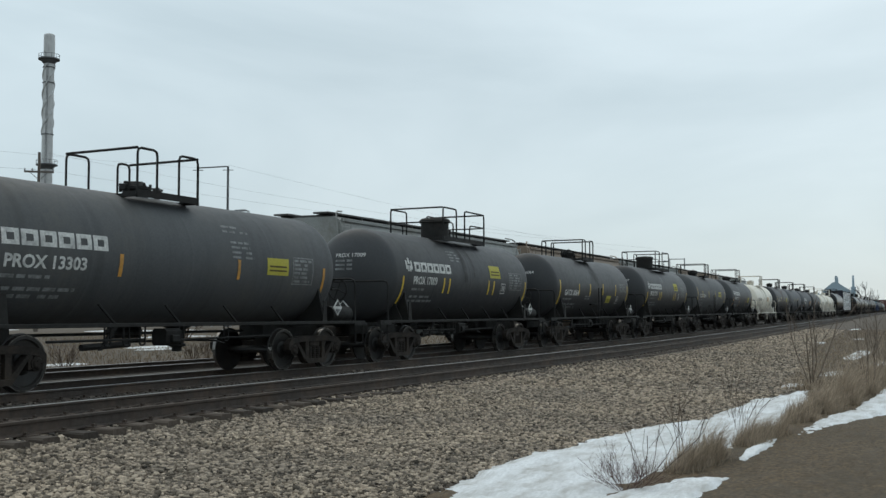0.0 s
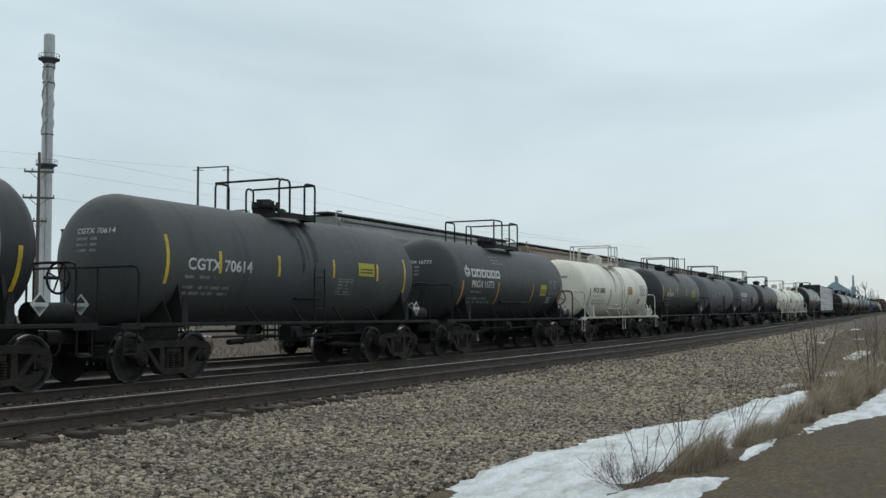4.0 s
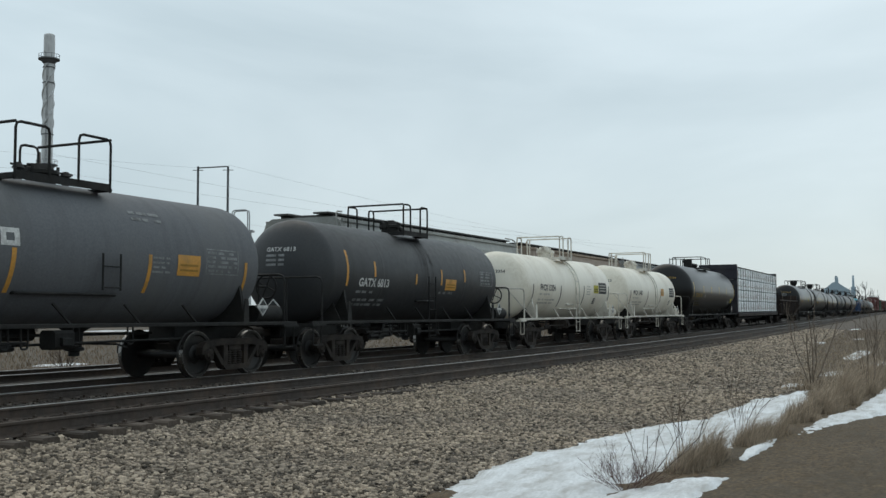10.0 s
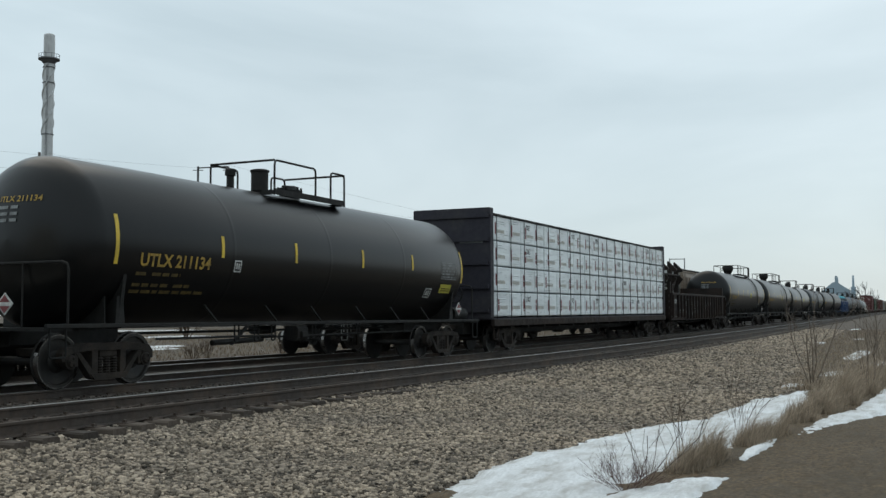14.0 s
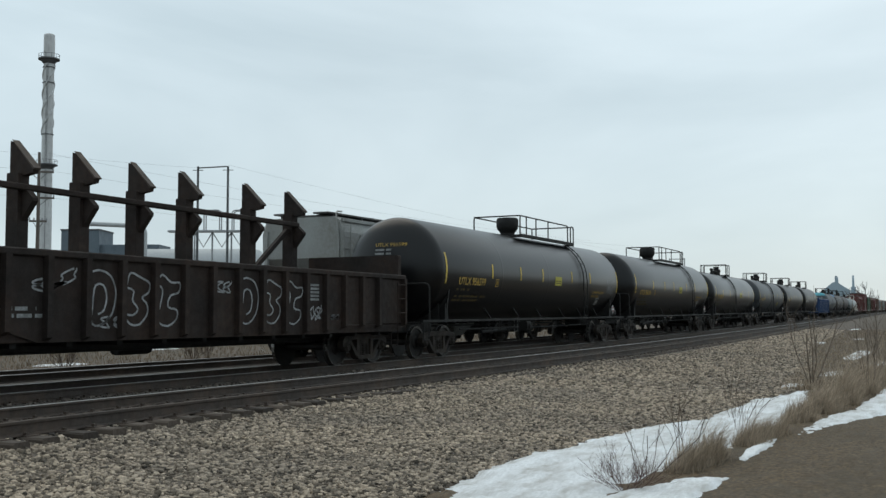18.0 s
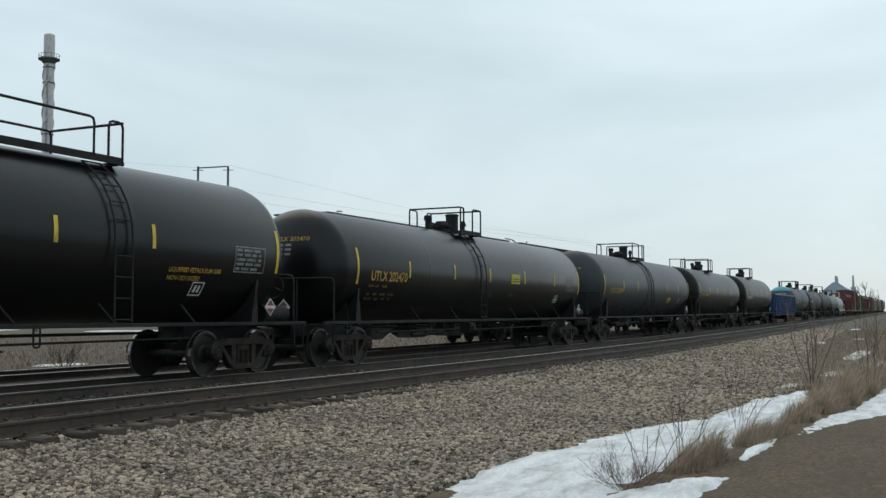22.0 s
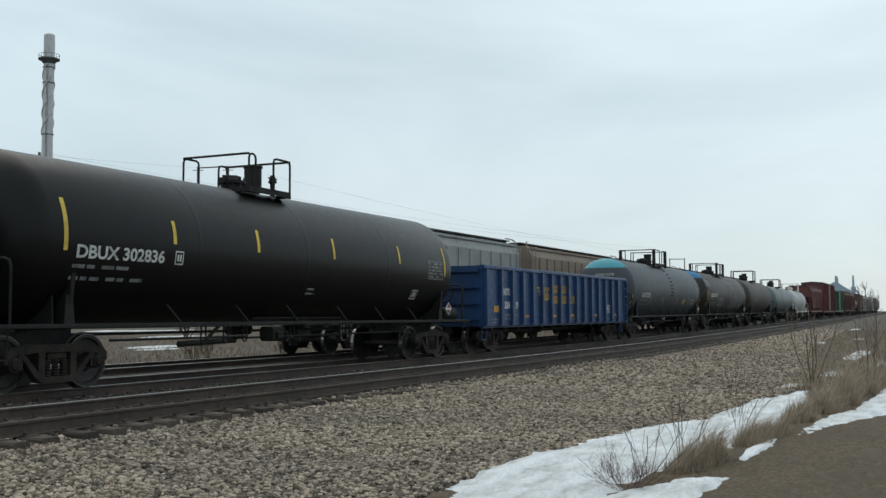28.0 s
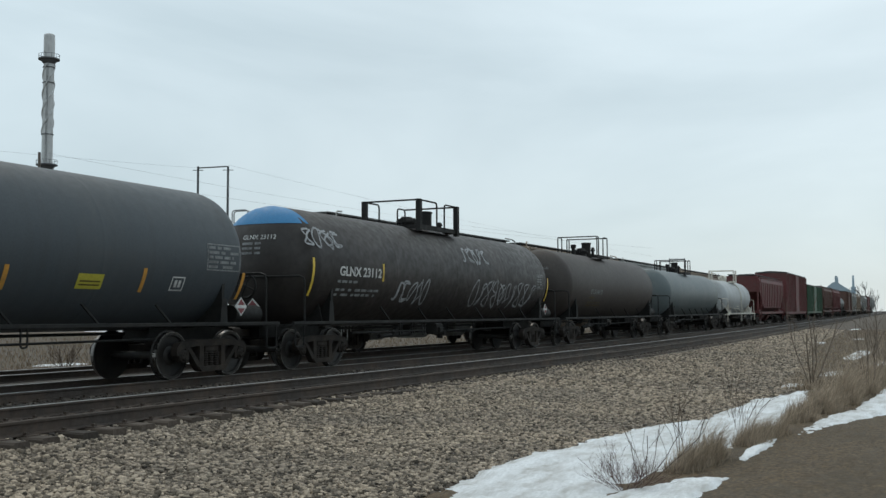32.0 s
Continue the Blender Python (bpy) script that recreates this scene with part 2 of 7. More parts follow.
M["dirtygravel"] = mat("oily_dark_ballast", (0.046, 0.038, 0.032), 0.95, vary=0.5, scale=6, second=(0.085, 0.073, 0.062), patch=0.45, patch_scale=0.5, bump=0.9, bump_scale=30)
M["dirtystone"] = mat("oily_ballast_stone", (0.088, 0.072, 0.059), 0.9, vary=0.35, scale=5, second=(0.06, 0.05, 0.042), patch=0.5, patch_scale=0.35, bump=0.4, bump_scale=50, island=0.7)
M["dirt"] = mat("brown_winter_turf", (0.094, 0.063, 0.033), 0.95, vary=0.6, scale=2.2, second=(0.064, 0.047, 0.027), patch=0.55, patch_scale=0.9, bump=0.8, bump_scale=25, stretch=(0.6, 1.3, 1))
M["field"] = mat("dead_grass_field", (0.092, 0.068, 0.045), 0.95, vary=0.4, scale=1.2, second=(0.055, 0.043, 0.030), patch=0.55, patch_scale=0.35, bump=0.8, bump_scale=12)
M["straw"] = mat("dry_grass_blades", (0.325, 0.255, 0.185), 0.9, vary=0.2, bump=0.0, island=0.45)
M["twig"] = mat("bare_brown_twigs", (0.10, 0.07, 0.05), 0.9, vary=0.2, bump=0.2)
M["bark"] = mat("grey_brown_bark", (0.15, 0.115, 0.09), 0.9, vary=0.25, bump=0.2)
M["redtwig"] = mat("dark_reddish_bare_twigs", (0.085, 0.045, 0.038), 0.9, vary=0.2, bump=0.2)
M["snow"] = mat("old_snow", (0.74, 0.76, 0.78), 0.7, vary=0.14, scale=2.5, second=(0.42, 0.41, 0.39), patch=0.66, patch_scale=2.2, bump=1.0, bump_scale=9, stretch=(0.6, 1.6, 1))
# weathered grey steel, its base made paler to include distance haze
M["stack"] = mat("weathered_grey_stack_steel", (0.62, 0.63, 0.63), 0.6, vary=0.05, scale=0.3, second=(0.42, 0.42, 0.42), patch=0.5, patch_scale=0.1, streak=0.4, streak_col=(0.22, 0.21, 0.2), bump=0.05)
M["darksteel"] = mat("dark_structural_steel", (0.09, 0.095, 0.1), 0.7, vary=0.15, scale=0.5, bump=0.1)
M["galv"] = mat("galvanised_steel", (0.33, 0.34, 0.35), 0.5, metal=0.3, vary=0.15, scale=0.5, bump=0.1)
M["pole"] = mat("weathered_pole_wood", (0.12, 0.1, 0.085), 0.9, vary=0.25, bump=0.3)
M["bluewall"] = mat("blue_grey_cladding", (0.12, 0.155, 0.185), 0.6, vary=0.08, scale=0.3, second=(0.09, 0.12, 0.145), patch=0.4, patch_scale=0.1, bump=0.05)
M["palewall"] = mat("pale_cladding", (0.42, 0.44, 0.45), 0.6, vary=0.08, scale=0.3, bump=0.05)
# the blue-grey haze of distance is painted into this base colour
M["elevator"] = mat("haze_tinted_elevator_steel", (0.34, 0.43, 0.49), 0.8, vary=0.06, scale=0.2, bump=0.0)
M["farwood"] = mat("far_bare_trees", (0.19, 0.19, 0.19), 0.95, vary=0.25, scale=0.3, bump=0.0)

M["capblue"] = mat("blue_cap_paint", (0.03, 0.20, 0.42), 0.5, vary=0.1, bump=0.03)
M["soot"] = mat("dark_drip_stain", (0.16, 0.14, 0.115), 0.8, vary=0.4, bump=0.1)


# ---- mesh code ----
class Shape:
    """Vertices and faces of one part."""

    def __init__(self):
        self.v, self.f = [], []

    def add(self, verts, faces):
        k = len(self.v)
        self.v.extend(verts)
        self.f.extend(tuple(i + k for i in f) for f in faces)
        return self

    def box(self, x0, x1, y0, y1, z0, z1, c=0.0):
        """A block; c chamfers its upright and lengthwise edges."""
        if not c:
            return self.add([(x0, y0, z0), (x1, y0, z0), (x1, y1, z0), (x0, y1, z0), (x0, y0, z1), (x1, y0, z1), (x1, y1, z1), (x0, y1, z1)],
                            [(3, 2, 1, 0), (4, 5, 6, 7), (0, 1, 5, 4), (1, 2, 6, 5), (2, 3, 7, 6), (3, 0, 4, 7)])
        ring = [(y0 + c, z0), (y1 - c, z0), (y1, z0 + c), (y1, z1 - c), (y1 - c, z1), (y0 + c, z1), (y0, z1 - c), (y0, z0 + c)]
        return self.prism_x(ring, x0, x1)

    def prism_x(self, ring, x0, x1):
        """A profile in (y, z), drawn out along x."""
        n = len(ring)
        return self.add([(x0, y, z) for y, z in ring] + [(x1, y, z) for y, z in ring],
                        [tuple(range(n))[::-1], tuple(range(n, 2 * n))] + [(i, (i + 1) % n, n + (i + 1) % n, n + i) for i in range(n)])

    def prism_y(self, ring, y0, y1):
        """A profile in (x, z), drawn out along y."""
        n = len(ring)
        return self.add([(x, y0, z) for x, z in ring] + [(x, y1, z) for x, z in ring],
                        [tuple(range(n)), tuple(range(n, 2 * n))[::-1]] + [(i, n + i, n + (i + 1) % n, (i + 1) % n) for i in range(n)])

    def cone(self, p0, p1, r0, r1=None, n=8, caps=True):
        r1 = r0 if r1 is None else r1
        a, b = Vector(p0), Vector(p1)
        d = (b - a).normalized()
        u = d.orthogonal().normalized()
        w = d.cross(u)
        vs = []
        for c, r in ((a, r0), (b, r1)):
            for i in range(n):
                t = 2 * math.pi * i / n
                vs.append(tuple(c + u * (r * math.cos(t)) + w * (r * math.sin(t))))
        fs = [(i, (i + 1) % n, n + (i + 1) % n, n + i) for i in range(n)]
        if caps:
            fs += [tuple(range(n))[::-1], tuple(range(n, 2 * n))]
        return self.add(vs, fs)

    def tube(self, pts, r, n=6):
        """A pipe along a line of points."""
        pts = [Vector(p) for p in pts]
        vs, fs, last = [], [], None
        for i, p in enumerate(pts):
            d = (pts[min(i + 1, len(pts) - 1)] - pts[max(i - 1, 0)]).normalized()
            u = d.orthogonal().normalized() if last is None else (last - d * last.dot(d)).normalized()
            last = u
            w = d.cross(u)
            vs += [tuple(p + u * (r * math.cos(2 * math.pi * k / n)) + w * (r * math.sin(2 * math.pi * k / n))) for k in range(n)]
        for i in range(len(pts) - 1):
            fs += [(i * n + k, i * n + (k + 1) % n, (i + 1) * n + (k + 1) % n, (i + 1) * n + k) for k in range(n)]
        fs += [tuple(range(n))[::-1], tuple(range((len(pts) - 1) * n, len(pts) * n))]
        return self.add(vs, fs)

    def lathe_x(self, prof, zc, n=48, yc=0.0):
        """A profile of (x, radius), turned round the line y = yc, z = zc."""
        vs, fs = [], []
        for x, r in prof:
            vs += [(x, yc + r * math.sin(2 * math.pi * k / n), zc + r * math.cos(2 * math.pi * k / n)) for k in range(n)]
        for i in range(len(prof) - 1):
            fs += [(i * n + k, (i + 1) * n + k, (i + 1) * n + (k + 1) % n, i * n + (k + 1) % n) for k in range(n)]
        return self.add(vs, fs)

    def lathe_z(self, prof, xc=0.0, yc=0.0, n=20):
        """A profile of (radius, z), turned round an upright line."""
        vs, fs = [], []
        for r, z in prof:
            vs += [(xc + r * math.cos(2 * math.pi * k / n), yc + r * math.sin(2 * math.pi * k / n), z) for k in range(n)]
        for i in range(len(prof) - 1):
            fs += [(i * n + k, i * n + (k + 1) % n, (i + 1) * n + (k + 1) % n, (i + 1) * n + k) for k in range(n)]
        fs += [tuple(range(n))[::-1], tuple(range((len(prof) - 1) * n, len(prof) * n))]
        return self.add(vs, fs)

    def lathe_y(self, prof, xc, zc, n=32):
        """A profile of (y, radius), turned round a crosswise line."""
        vs, fs = [], []
        for y, r in prof:
            vs += [(xc + r * math.cos(2 * math.pi * k / n), y, zc + r * math.sin(2 * math.pi * k / n)) for k in range(n)]
        for i in range(len(prof) - 1):
            fs += [(i * n + k, (i + 1) * n + k, (i + 1) * n + (k + 1) % n, i * n + (k + 1) % n) for k in range(n)]
        fs += [tuple(range(n))[::-1], tuple(range((len(prof) - 1) * n, len(prof) * n))]
        return self.add(vs, fs)

    def mesh(self, name, material, smooth=False):
        me = bpy.data.meshes.new(name)
        me.from_pydata(self.v, [], self.f)
        me.materials.append(material)
        if smooth:
            me.shade_smooth()
            me.set_sharp_from_angle(angle=radians(35))
        me.update()
        return me


def part(name, shape, material, parent=None, label="", smooth=False, at=None):
    """One mesh object under a thing or under a part. shape: a Shape, or a mesh that alike parts share."""
    me = shape if isinstance(shape, bpy.types.Mesh) else shape.mesh(name, material, smooth)
    ob = new(name, me)
    ob.parent = parent
    if at is not None:
        ob.matrix_basis = at
    if label:
        tagged(ob, label)
    return ob


def thing(name, label, category, group="", kind="", at=None):
    ob = new(name)
    ob.empty_display_size = 0.3
    if at is not None:
        ob.matrix_basis = at
    return tagged(ob, label, category, group, kind)


SHARED = {}


def shared(key, make, material, smooth=False):
    if key not in SHARED:
        SHARED[key] = make().mesh(key if isinstance(key, str) else key[0], material, smooth)
    return SHARED[key]


def arc(cx, cz, r, a0, a1, n=5):
    return [(cx + r * math.cos(radians(a0 + (a1 - a0) * i / n)), cz + r * math.sin(radians(a0 + (a1 - a0) * i / n))) for i in range(n + 1)]


# ---- writing, bent round a shell ----
def text_mesh(words, size, bold=0.0, narrow=0.86):
    cu = bpy.data.curves.new("writing", "FONT")
    cu.body, cu.size, cu.offset = words, size, bold
    cu.resolution_u = 3
    ob = bpy.data.objects.new("writing", cu)
    scene.collection.objects.link(ob)
    bpy.context.view_layer.update()
    dg = bpy.context.evaluated_depsgraph_get()
    me = bpy.data.meshes.new_from_object(ob.evaluated_get(dg))
    v = [(p.co.x * narrow, p.co.y, 0.0) for p in me.vertices]
    f = [tuple(p.vertices) for p in me.polygons]
    bpy.data.objects.remove(ob)
    bpy.data.curves.remove(cu)
    bpy.data.meshes.remove(me)
    return v, f


def fitted(words, wide, high, bold=0.009):
    """The words as separate flat meshes that together are so wide and so high."""
    v, f = text_mesh(words, high / 0.72, bold, 1.0)
    xs, zs = [p[0] for p in v], [p[1] for p in v]
    k, tall = wide / (max(xs) - min(xs)), high / (max(zs) - min(zs))
    v = [((p[0] - min(xs)) * k, (p[1] - min(zs)) * tall, 0.0) for p in v]
    # the widest gaps along the line part the words
    spans = sorted((min(v[i][0] for i in face), max(v[i][0] for i in face)) for face in f)
    gaps, end = [], spans[0][1]
    for a, b in spans:
        if a > end:
            gaps.append((a - end, (a + end) / 2))
        end = max(end, b)
    cuts = sorted(c for _, c in sorted(gaps)[-words.count(" "):]) if " " in words else []
    edges = [-1.0] + cuts + [wide + 1.0]
    out = []
    for a, b in zip(edges, edges[1:]):
        mine = [face for face in f if a < v[face[0]][0] < b]
        used = sorted({i for face in mine for i in face})
        at = {q: n for n, q in enumerate(used)}
        out.append(([v[q] for q in used], [tuple(at[q] for q in face) for face in mine]))
    return out


def wrap(verts, faces, R, zc, x0, z0, proud=0.006):
    """Lays flat (u, v) faces on the camera side of a lying cylinder, from (x0, z0) on."""
    a0 = math.asin(max(-0.98, min(0.98, (z0 - zc) / R)))
    s = Shape()
    out = []
    for u, v, *_ in verts:
        a = a0 + v / R
        out.append((x0 + u, -(R + proud) * math.cos(a), zc + (R + proud) * math.sin(a)))
    return s.add(out, faces)


def band(R, zc, x0, x1, z0, z1, proud=0.006, n=4):
    """A rectangle on the shell."""
    a0, a1 = (math.asin(max(-0.98, min(0.98, (z - zc) / R))) for z in (z0, z1))
    vs = []
    for i in range(n + 1):
        a = a0 + (a1 - a0) * i / n
        y, z = -(R + proud) * math.cos(a), zc + (R + proud) * math.sin(a)
        vs += [(x0, y, z), (x1, y, z)]
    return Shape().add(vs, [(2 * i, 2 * i + 1, 2 * i + 3, 2 * i + 2) for i in range(n)])


def joined(*shapes):
    s = Shape()
    for o in shapes:
        s.add(o.v, o.f)
    return s


def fine_lines(R, zc, x0, x1, z1, rows, pitch, rng, proud=0.006, flat_y=None):
    """Rows of small writing that cannot be read: plain bars with word gaps."""
    s = Shape()
    for i in range(rows):
        x = x0
        end = x1 - rng.uniform(0, 0.25) * (x1 - x0)
        while x < end:
            w = rng.uniform(0.12, 0.32)
            z = z1 - i * pitch
            if flat_y is None:
                o = band(R, zc, x, min(x + w, end), z - pitch * 0.45, z, proud, 1)
            else:
                o = Shape().add([(x, flat_y, z - pitch * 0.55), (min(x + w, end), flat_y, z - pitch * 0.55), (min(x + w, end), flat_y, z), (x, flat_y, z)], [(0, 1, 2, 3)])
            s.add(o.v, o.f)
            x += w + rng.choice((0.05, 0.06, 0.16))
    return s


# ---- ground, tracks ----
def lerp(x, xs, ys):
    return float(np.interp(x, xs, ys))


GY = [-400, -30, -2, 1.8, 3.0, 4.0, 6.5, 8.35, 8.85, 9.3, 11.3, 11.7, 12.4, 12.95, 19.7, 20.6, 22.5, 40, 400]
GZ = [-0.6, -0.45, -0.43, -0.43, -0.47, -0.46, -0.42, -0.30, -0.225, -0.160, -0.145, -0.10, -0.10, -0.22, -0.24, -0.3, -0.62, -0.6, -0.6]


def ground_z(x, y):
    z = lerp(y - bend(x), GY, GZ) + rise(x)
    if y < 8.3:
        z += 0.035 * noise.noise((x * 0.45, y * 0.6, 3.0)) + 0.015 * noise.noise((x * 1.7, y * 1.7, 7.0))
    elif y > 21:
        z += 0.12 * noise.noise((x * 0.12, y * 0.12, 5.0))
    return z


def sheet(name, xs, ys, material, fz, label, category, lift=0.0):
    s = Shape()
    s.v = [(x, y, fz(x, y) + lift) for y in ys for x in xs]
    n = len(xs)
    s.f = [(j * n + i, j * n + i + 1, (j + 1) * n + i + 1, (j + 1) * n + i) for j in range(len(ys) - 1) for i in range(n - 1)]
    ob = part(name, s, material, smooth=True)
    return tagged(ob, label, category, kind="structure")


def spaced(a, b, step, grow=1.0):
    out = [a]
    while out[-1] < b:
        out.append(out[-1] + step)
        step *= grow
    out[-1] = b
    return out


def build_ground():
    xs = [-3000, -800, -200, -60, -20] + spaced(-8, 60, 0.4, 1.02) + [70, 80, 90, 105, 120, 140, 170, 220, 300, 400, 600, 800, 1600, 3500]
    ys = [-2000, -400, -100, -30, -10, -4, -2] + spaced(-1, 4.2, 0.3) + [4.6, 5.4, 6.2, 7, 7.6, 8.1, 8.35, 8.6, 8.85, 10, 11.4, 11.7, 12, 12.6, 16, 19.7, 20.1, 20.6, 21.5, 22.5] + [26, 32, 40, 60, 90, 150, 300, 600, 1200, 3000]

    def far_fz(x, y):
        return ground_z(x, y) - (0.05 if toe(x) - 0.2 < y - bend(x) < 21.0 else 0.0)
    g = sheet("ground", xs, ys, M["dirt"], far_fz, "brown winter turf and dead grass beside the tracks", "ground")
    g.data.materials.append(M["field"])
    for p in g.data.polygons:
        c = p.center
        if c.y >= 20.8 or c.x > 26 or c.y < -8:
            p.material_index = 1
    return g


def toe(x):
    """Where the ballast ends, on the camera's side."""
    return lerp(x, [-20, 8, 10.7, 12.4, 15, 16.6, 20.7, 24, 32, 50, 100, 300], [4.5, 4.4, 4.5, 4.25, 4.0, 3.4, 3.3, 2.9, 3.4, 5.4, 6.6, 7.0]) + 0.1 * noise.noise((x * 1.1, 2.0, 0)) + 0.05 * noise.noise((x * 4.1, 5.0, 0))


def build_ballast():
    xs = [-80, -30, -12] + spaced(-4, 60, 0.3, 1.02) + [70, 80, 95, 110, 130, 160, 200, 240, 300, 400, 600, 900]
    cols = []
    for x in xs:
        a = toe(x)
        ys = [a - 0.15, a] + [a + (8.2 - a) * k / 9 for k in range(1, 9)] + [8.2, 8.5, 8.85, 9.3, 10, 11.3, 11.7, 12.0, 12.4, 12.95, 14, 16, 18, 19.7, 20.3, 20.9]
        cols.append([(x, y + bend(x), ground_z(x, y + bend(x)) + (-0.07 if i == 0 else -0.12 if i == len(ys) - 1 else 0.0)) for i, y in enumerate(ys)])
    s = Shape()
    n = len(cols[0])
    s.v = [p for c in cols for p in c]
    s.f = [(i * n + j, (i + 1) * n + j, (i + 1) * n + j + 1, i * n + j + 1) for i in range(len(cols) - 1) for j in range(n - 1)]
    ob = part("ballast_bed", s, M["gravel"], smooth=True)
    ob.data.materials.append(M["dirtygravel"])
    for p in ob.data.polygons:
        if p.center.y - bend(p.center.x) > 9.1:
            p.material_index = 1
    return tagged(ob, "broad bed of crushed grey limestone ballast", "ballast", kind="structure")


RAIL_PROFILE = [(-0.07, 0.0), (0.07, 0.0), (0.07, 0.012), (0.012, 0.03), (0.010, 0.125), (0.036, 0.135), (0.036, 0.160), (-0.036, 0.160), (-0.036, 0.135), (-0.010, 0.125), (-0.012, 0.03), (-0.07, 0.012)]


def along(ring, x0, x1):
    """A section drawn out along the track, round its bend and up its climb."""
    xs = [x0, 0.0, 18.0] + [24.0 + 6.0 * k for k in range(16)] + [130.0, 160.0, 200.0, 260.0, 340.0, 450.0, 600.0, x1]
    xs = sorted(x for x in set(xs) if x0 <= x <= x1)
    n, s = len(ring), Shape()
    vs = [(x, y + bend(x), z + rise(x)) for x in xs for y, z in ring]
    fs = [(j * n + i, j * n + (i + 1) % n, (j + 1) * n + (i + 1) % n, (j + 1) * n + i) for j in range(len(xs) - 1) for i in range(n)]
    return s.add(vs, fs + [tuple(range(n))[::-1], tuple(range((len(xs) - 1) * n, len(xs) * n))])


def build_track(name, yc, head, label, x0, x1, ties_from, ties_to):
    road = thing(name, label, "railway track", kind="structure")
    base = head - 0.168
    for side in (-1, 1):
        y = yc + side * (GAUGE / 2 + 0.036)
        part("rail", along([(y + a, base + b) for a, b in RAIL_PROFILE], x0, x1), M["rail"], road)
        part("railhead", along([(y - 0.034, base + 0.159), (y + 0.034, base + 0.159), (y + 0.034, head - 0.006), (y + 0.028, head), (y - 0.028, head), (y - 0.034, head - 0.006)], x0, x1), M["rail" if name == "track_near" and side < 0 else "railtop"], road, "worn running surface")
    return road


def build_ties(road, yc, head, x0, x1, pitch, rng, cap=300):
    base = head - 0.168
    kinds = []
    for k in range(5):
        w, h = rng.uniform(0.22, 0.26), 0.18
        s = Shape()
        c = rng.uniform(0.012, 0.03)
        ring = [(-w / 2 + c, -h), (w / 2 - c, -h), (w / 2, -h + c), (w / 2, -c), (w / 2 - c, 0), (-w / 2 + c, 0), (-w / 2, -c), (-w / 2, -h + c)]
        s.prism_y(ring, -1.25 - rng.uniform(-0.05, 0.06), 1.25)
        kinds.append(s.mesh("tie", M["tie"]))
    plate = Shape().box(-0.1, 0.1, -0.19, 0.19, 0, 0.016).box(-0.07, -0.03, -0.15, -0.10, 0.016, 0.05).box(0.03, 0.07, 0.10, 0.15, 0.016, 0.05).mesh("tie_plate", M["rail"])
    n, x = 0, x0
    while x < x1 and n < cap:
        m = pose(x + rng.uniform(-0.03, 0.03), yc + bend(x) + rng.uniform(-0.04, 0.04), base + rise(x) + 0.004 + rng.uniform(-0.008, 0.004) - 0.05 * min(max((x - 13.0) / 5.0, 0.0), 1.0), 0, 0, rng.uniform(-1.5, 1.5))
        t = part("tie", kinds[n % 5], None, road, at=m)
        if n < 70:
            for side in (-1, 1):
                part("tie_plate", plate, None, t, at=pose(0, side * (GAUGE / 2 + 0.036), -0.006))
        x += pitch
        n += 1


def stones(name, count, region, size, label, rng, material="stone"):
    """Loose ballast: angular stones on the ground, in one mesh."""
    base = np.array([(-1, -1, -.7), (1, -.9, -.6), (.9, 1, -.7), (-1, .8, -.6), (-.7, -.8, .7), (.8, -.6, .8), (.7, .8, .6), (-.8, .7, .75)])
    faces = np.array([(3, 2, 1, 0), (4, 5, 6, 7), (0, 1, 5, 4), (1, 2, 6, 5), (2, 3, 7, 6), (3, 0, 4, 7)])
    r = np.random.RandomState(rng)
    vs = np.zeros((count, 8, 3))
    for i in range(count):
        x, y = region(r)
        s = size * r.uniform(0.5, 1.25) * (0.7 + 0.6 * r.rand() ** 3)
        q = base * (1 + r.uniform(-0.35, 0.35, (8, 3)))
        q = q * s * np.array([1, r.uniform(0.6, 1), r.uniform(0.45, 0.85)])
        a, b = r.uniform(0, 6.28), r.uniform(-0.6, 0.6)
        ca, sa, cb, sb = math.cos(a), math.sin(a), math.cos(b), math.sin(b)
        q = q @ np.array([[1, 0, 0], [0, cb, -sb], [0, sb, cb]]) @ np.array([[ca, -sa, 0], [sa, ca, 0], [0, 0, 1]])
        vs[i] = q + (x, y, ground_z(x, y) + 0.3 * s)
    me = bpy.data.meshes.new(name)
    fs = (faces[None] + 8 * np.arange(count)[:, None, None]).reshape(-1, 4)
    me.vertices.add(count * 8)
    me.vertices.foreach_set("co", vs.ravel())
    me.loops.add(len(fs) * 4)
    me.loops.foreach_set("vertex_index", fs.ravel().astype(np.int32))
    me.polygons.add(len(fs))
    me.polygons.foreach_set("loop_start", np.arange(0, len(fs) * 4, 4, dtype=np.int32))
    me.update(calc_edges=True)
    me.materials.append(M[material])
    return tagged(new(name, me), label, "gravel", kind="stuff")


build_ground()
build_ballast()
near_track = build_track("track_near", TRACK_NEAR, HEAD_NEAR, "empty railway track with rusty rails on worn wooden ties", -60, 900, 0, 100)
train_track = build_track("track_middle", TRACK_TRAIN, HEAD_TRAIN, "railway track under the passing freight train", -60, 900, 0, 60)
far_track = build_track("track_far", TRACK_FAR, HEAD_FAR, "siding track with standing hopper cars", -60, 900, 0, 60)


# ---- rolling stock: trucks, couplers ----
WHEEL_R = 0.457
WHEELSETS = {-1: [], 1: []}


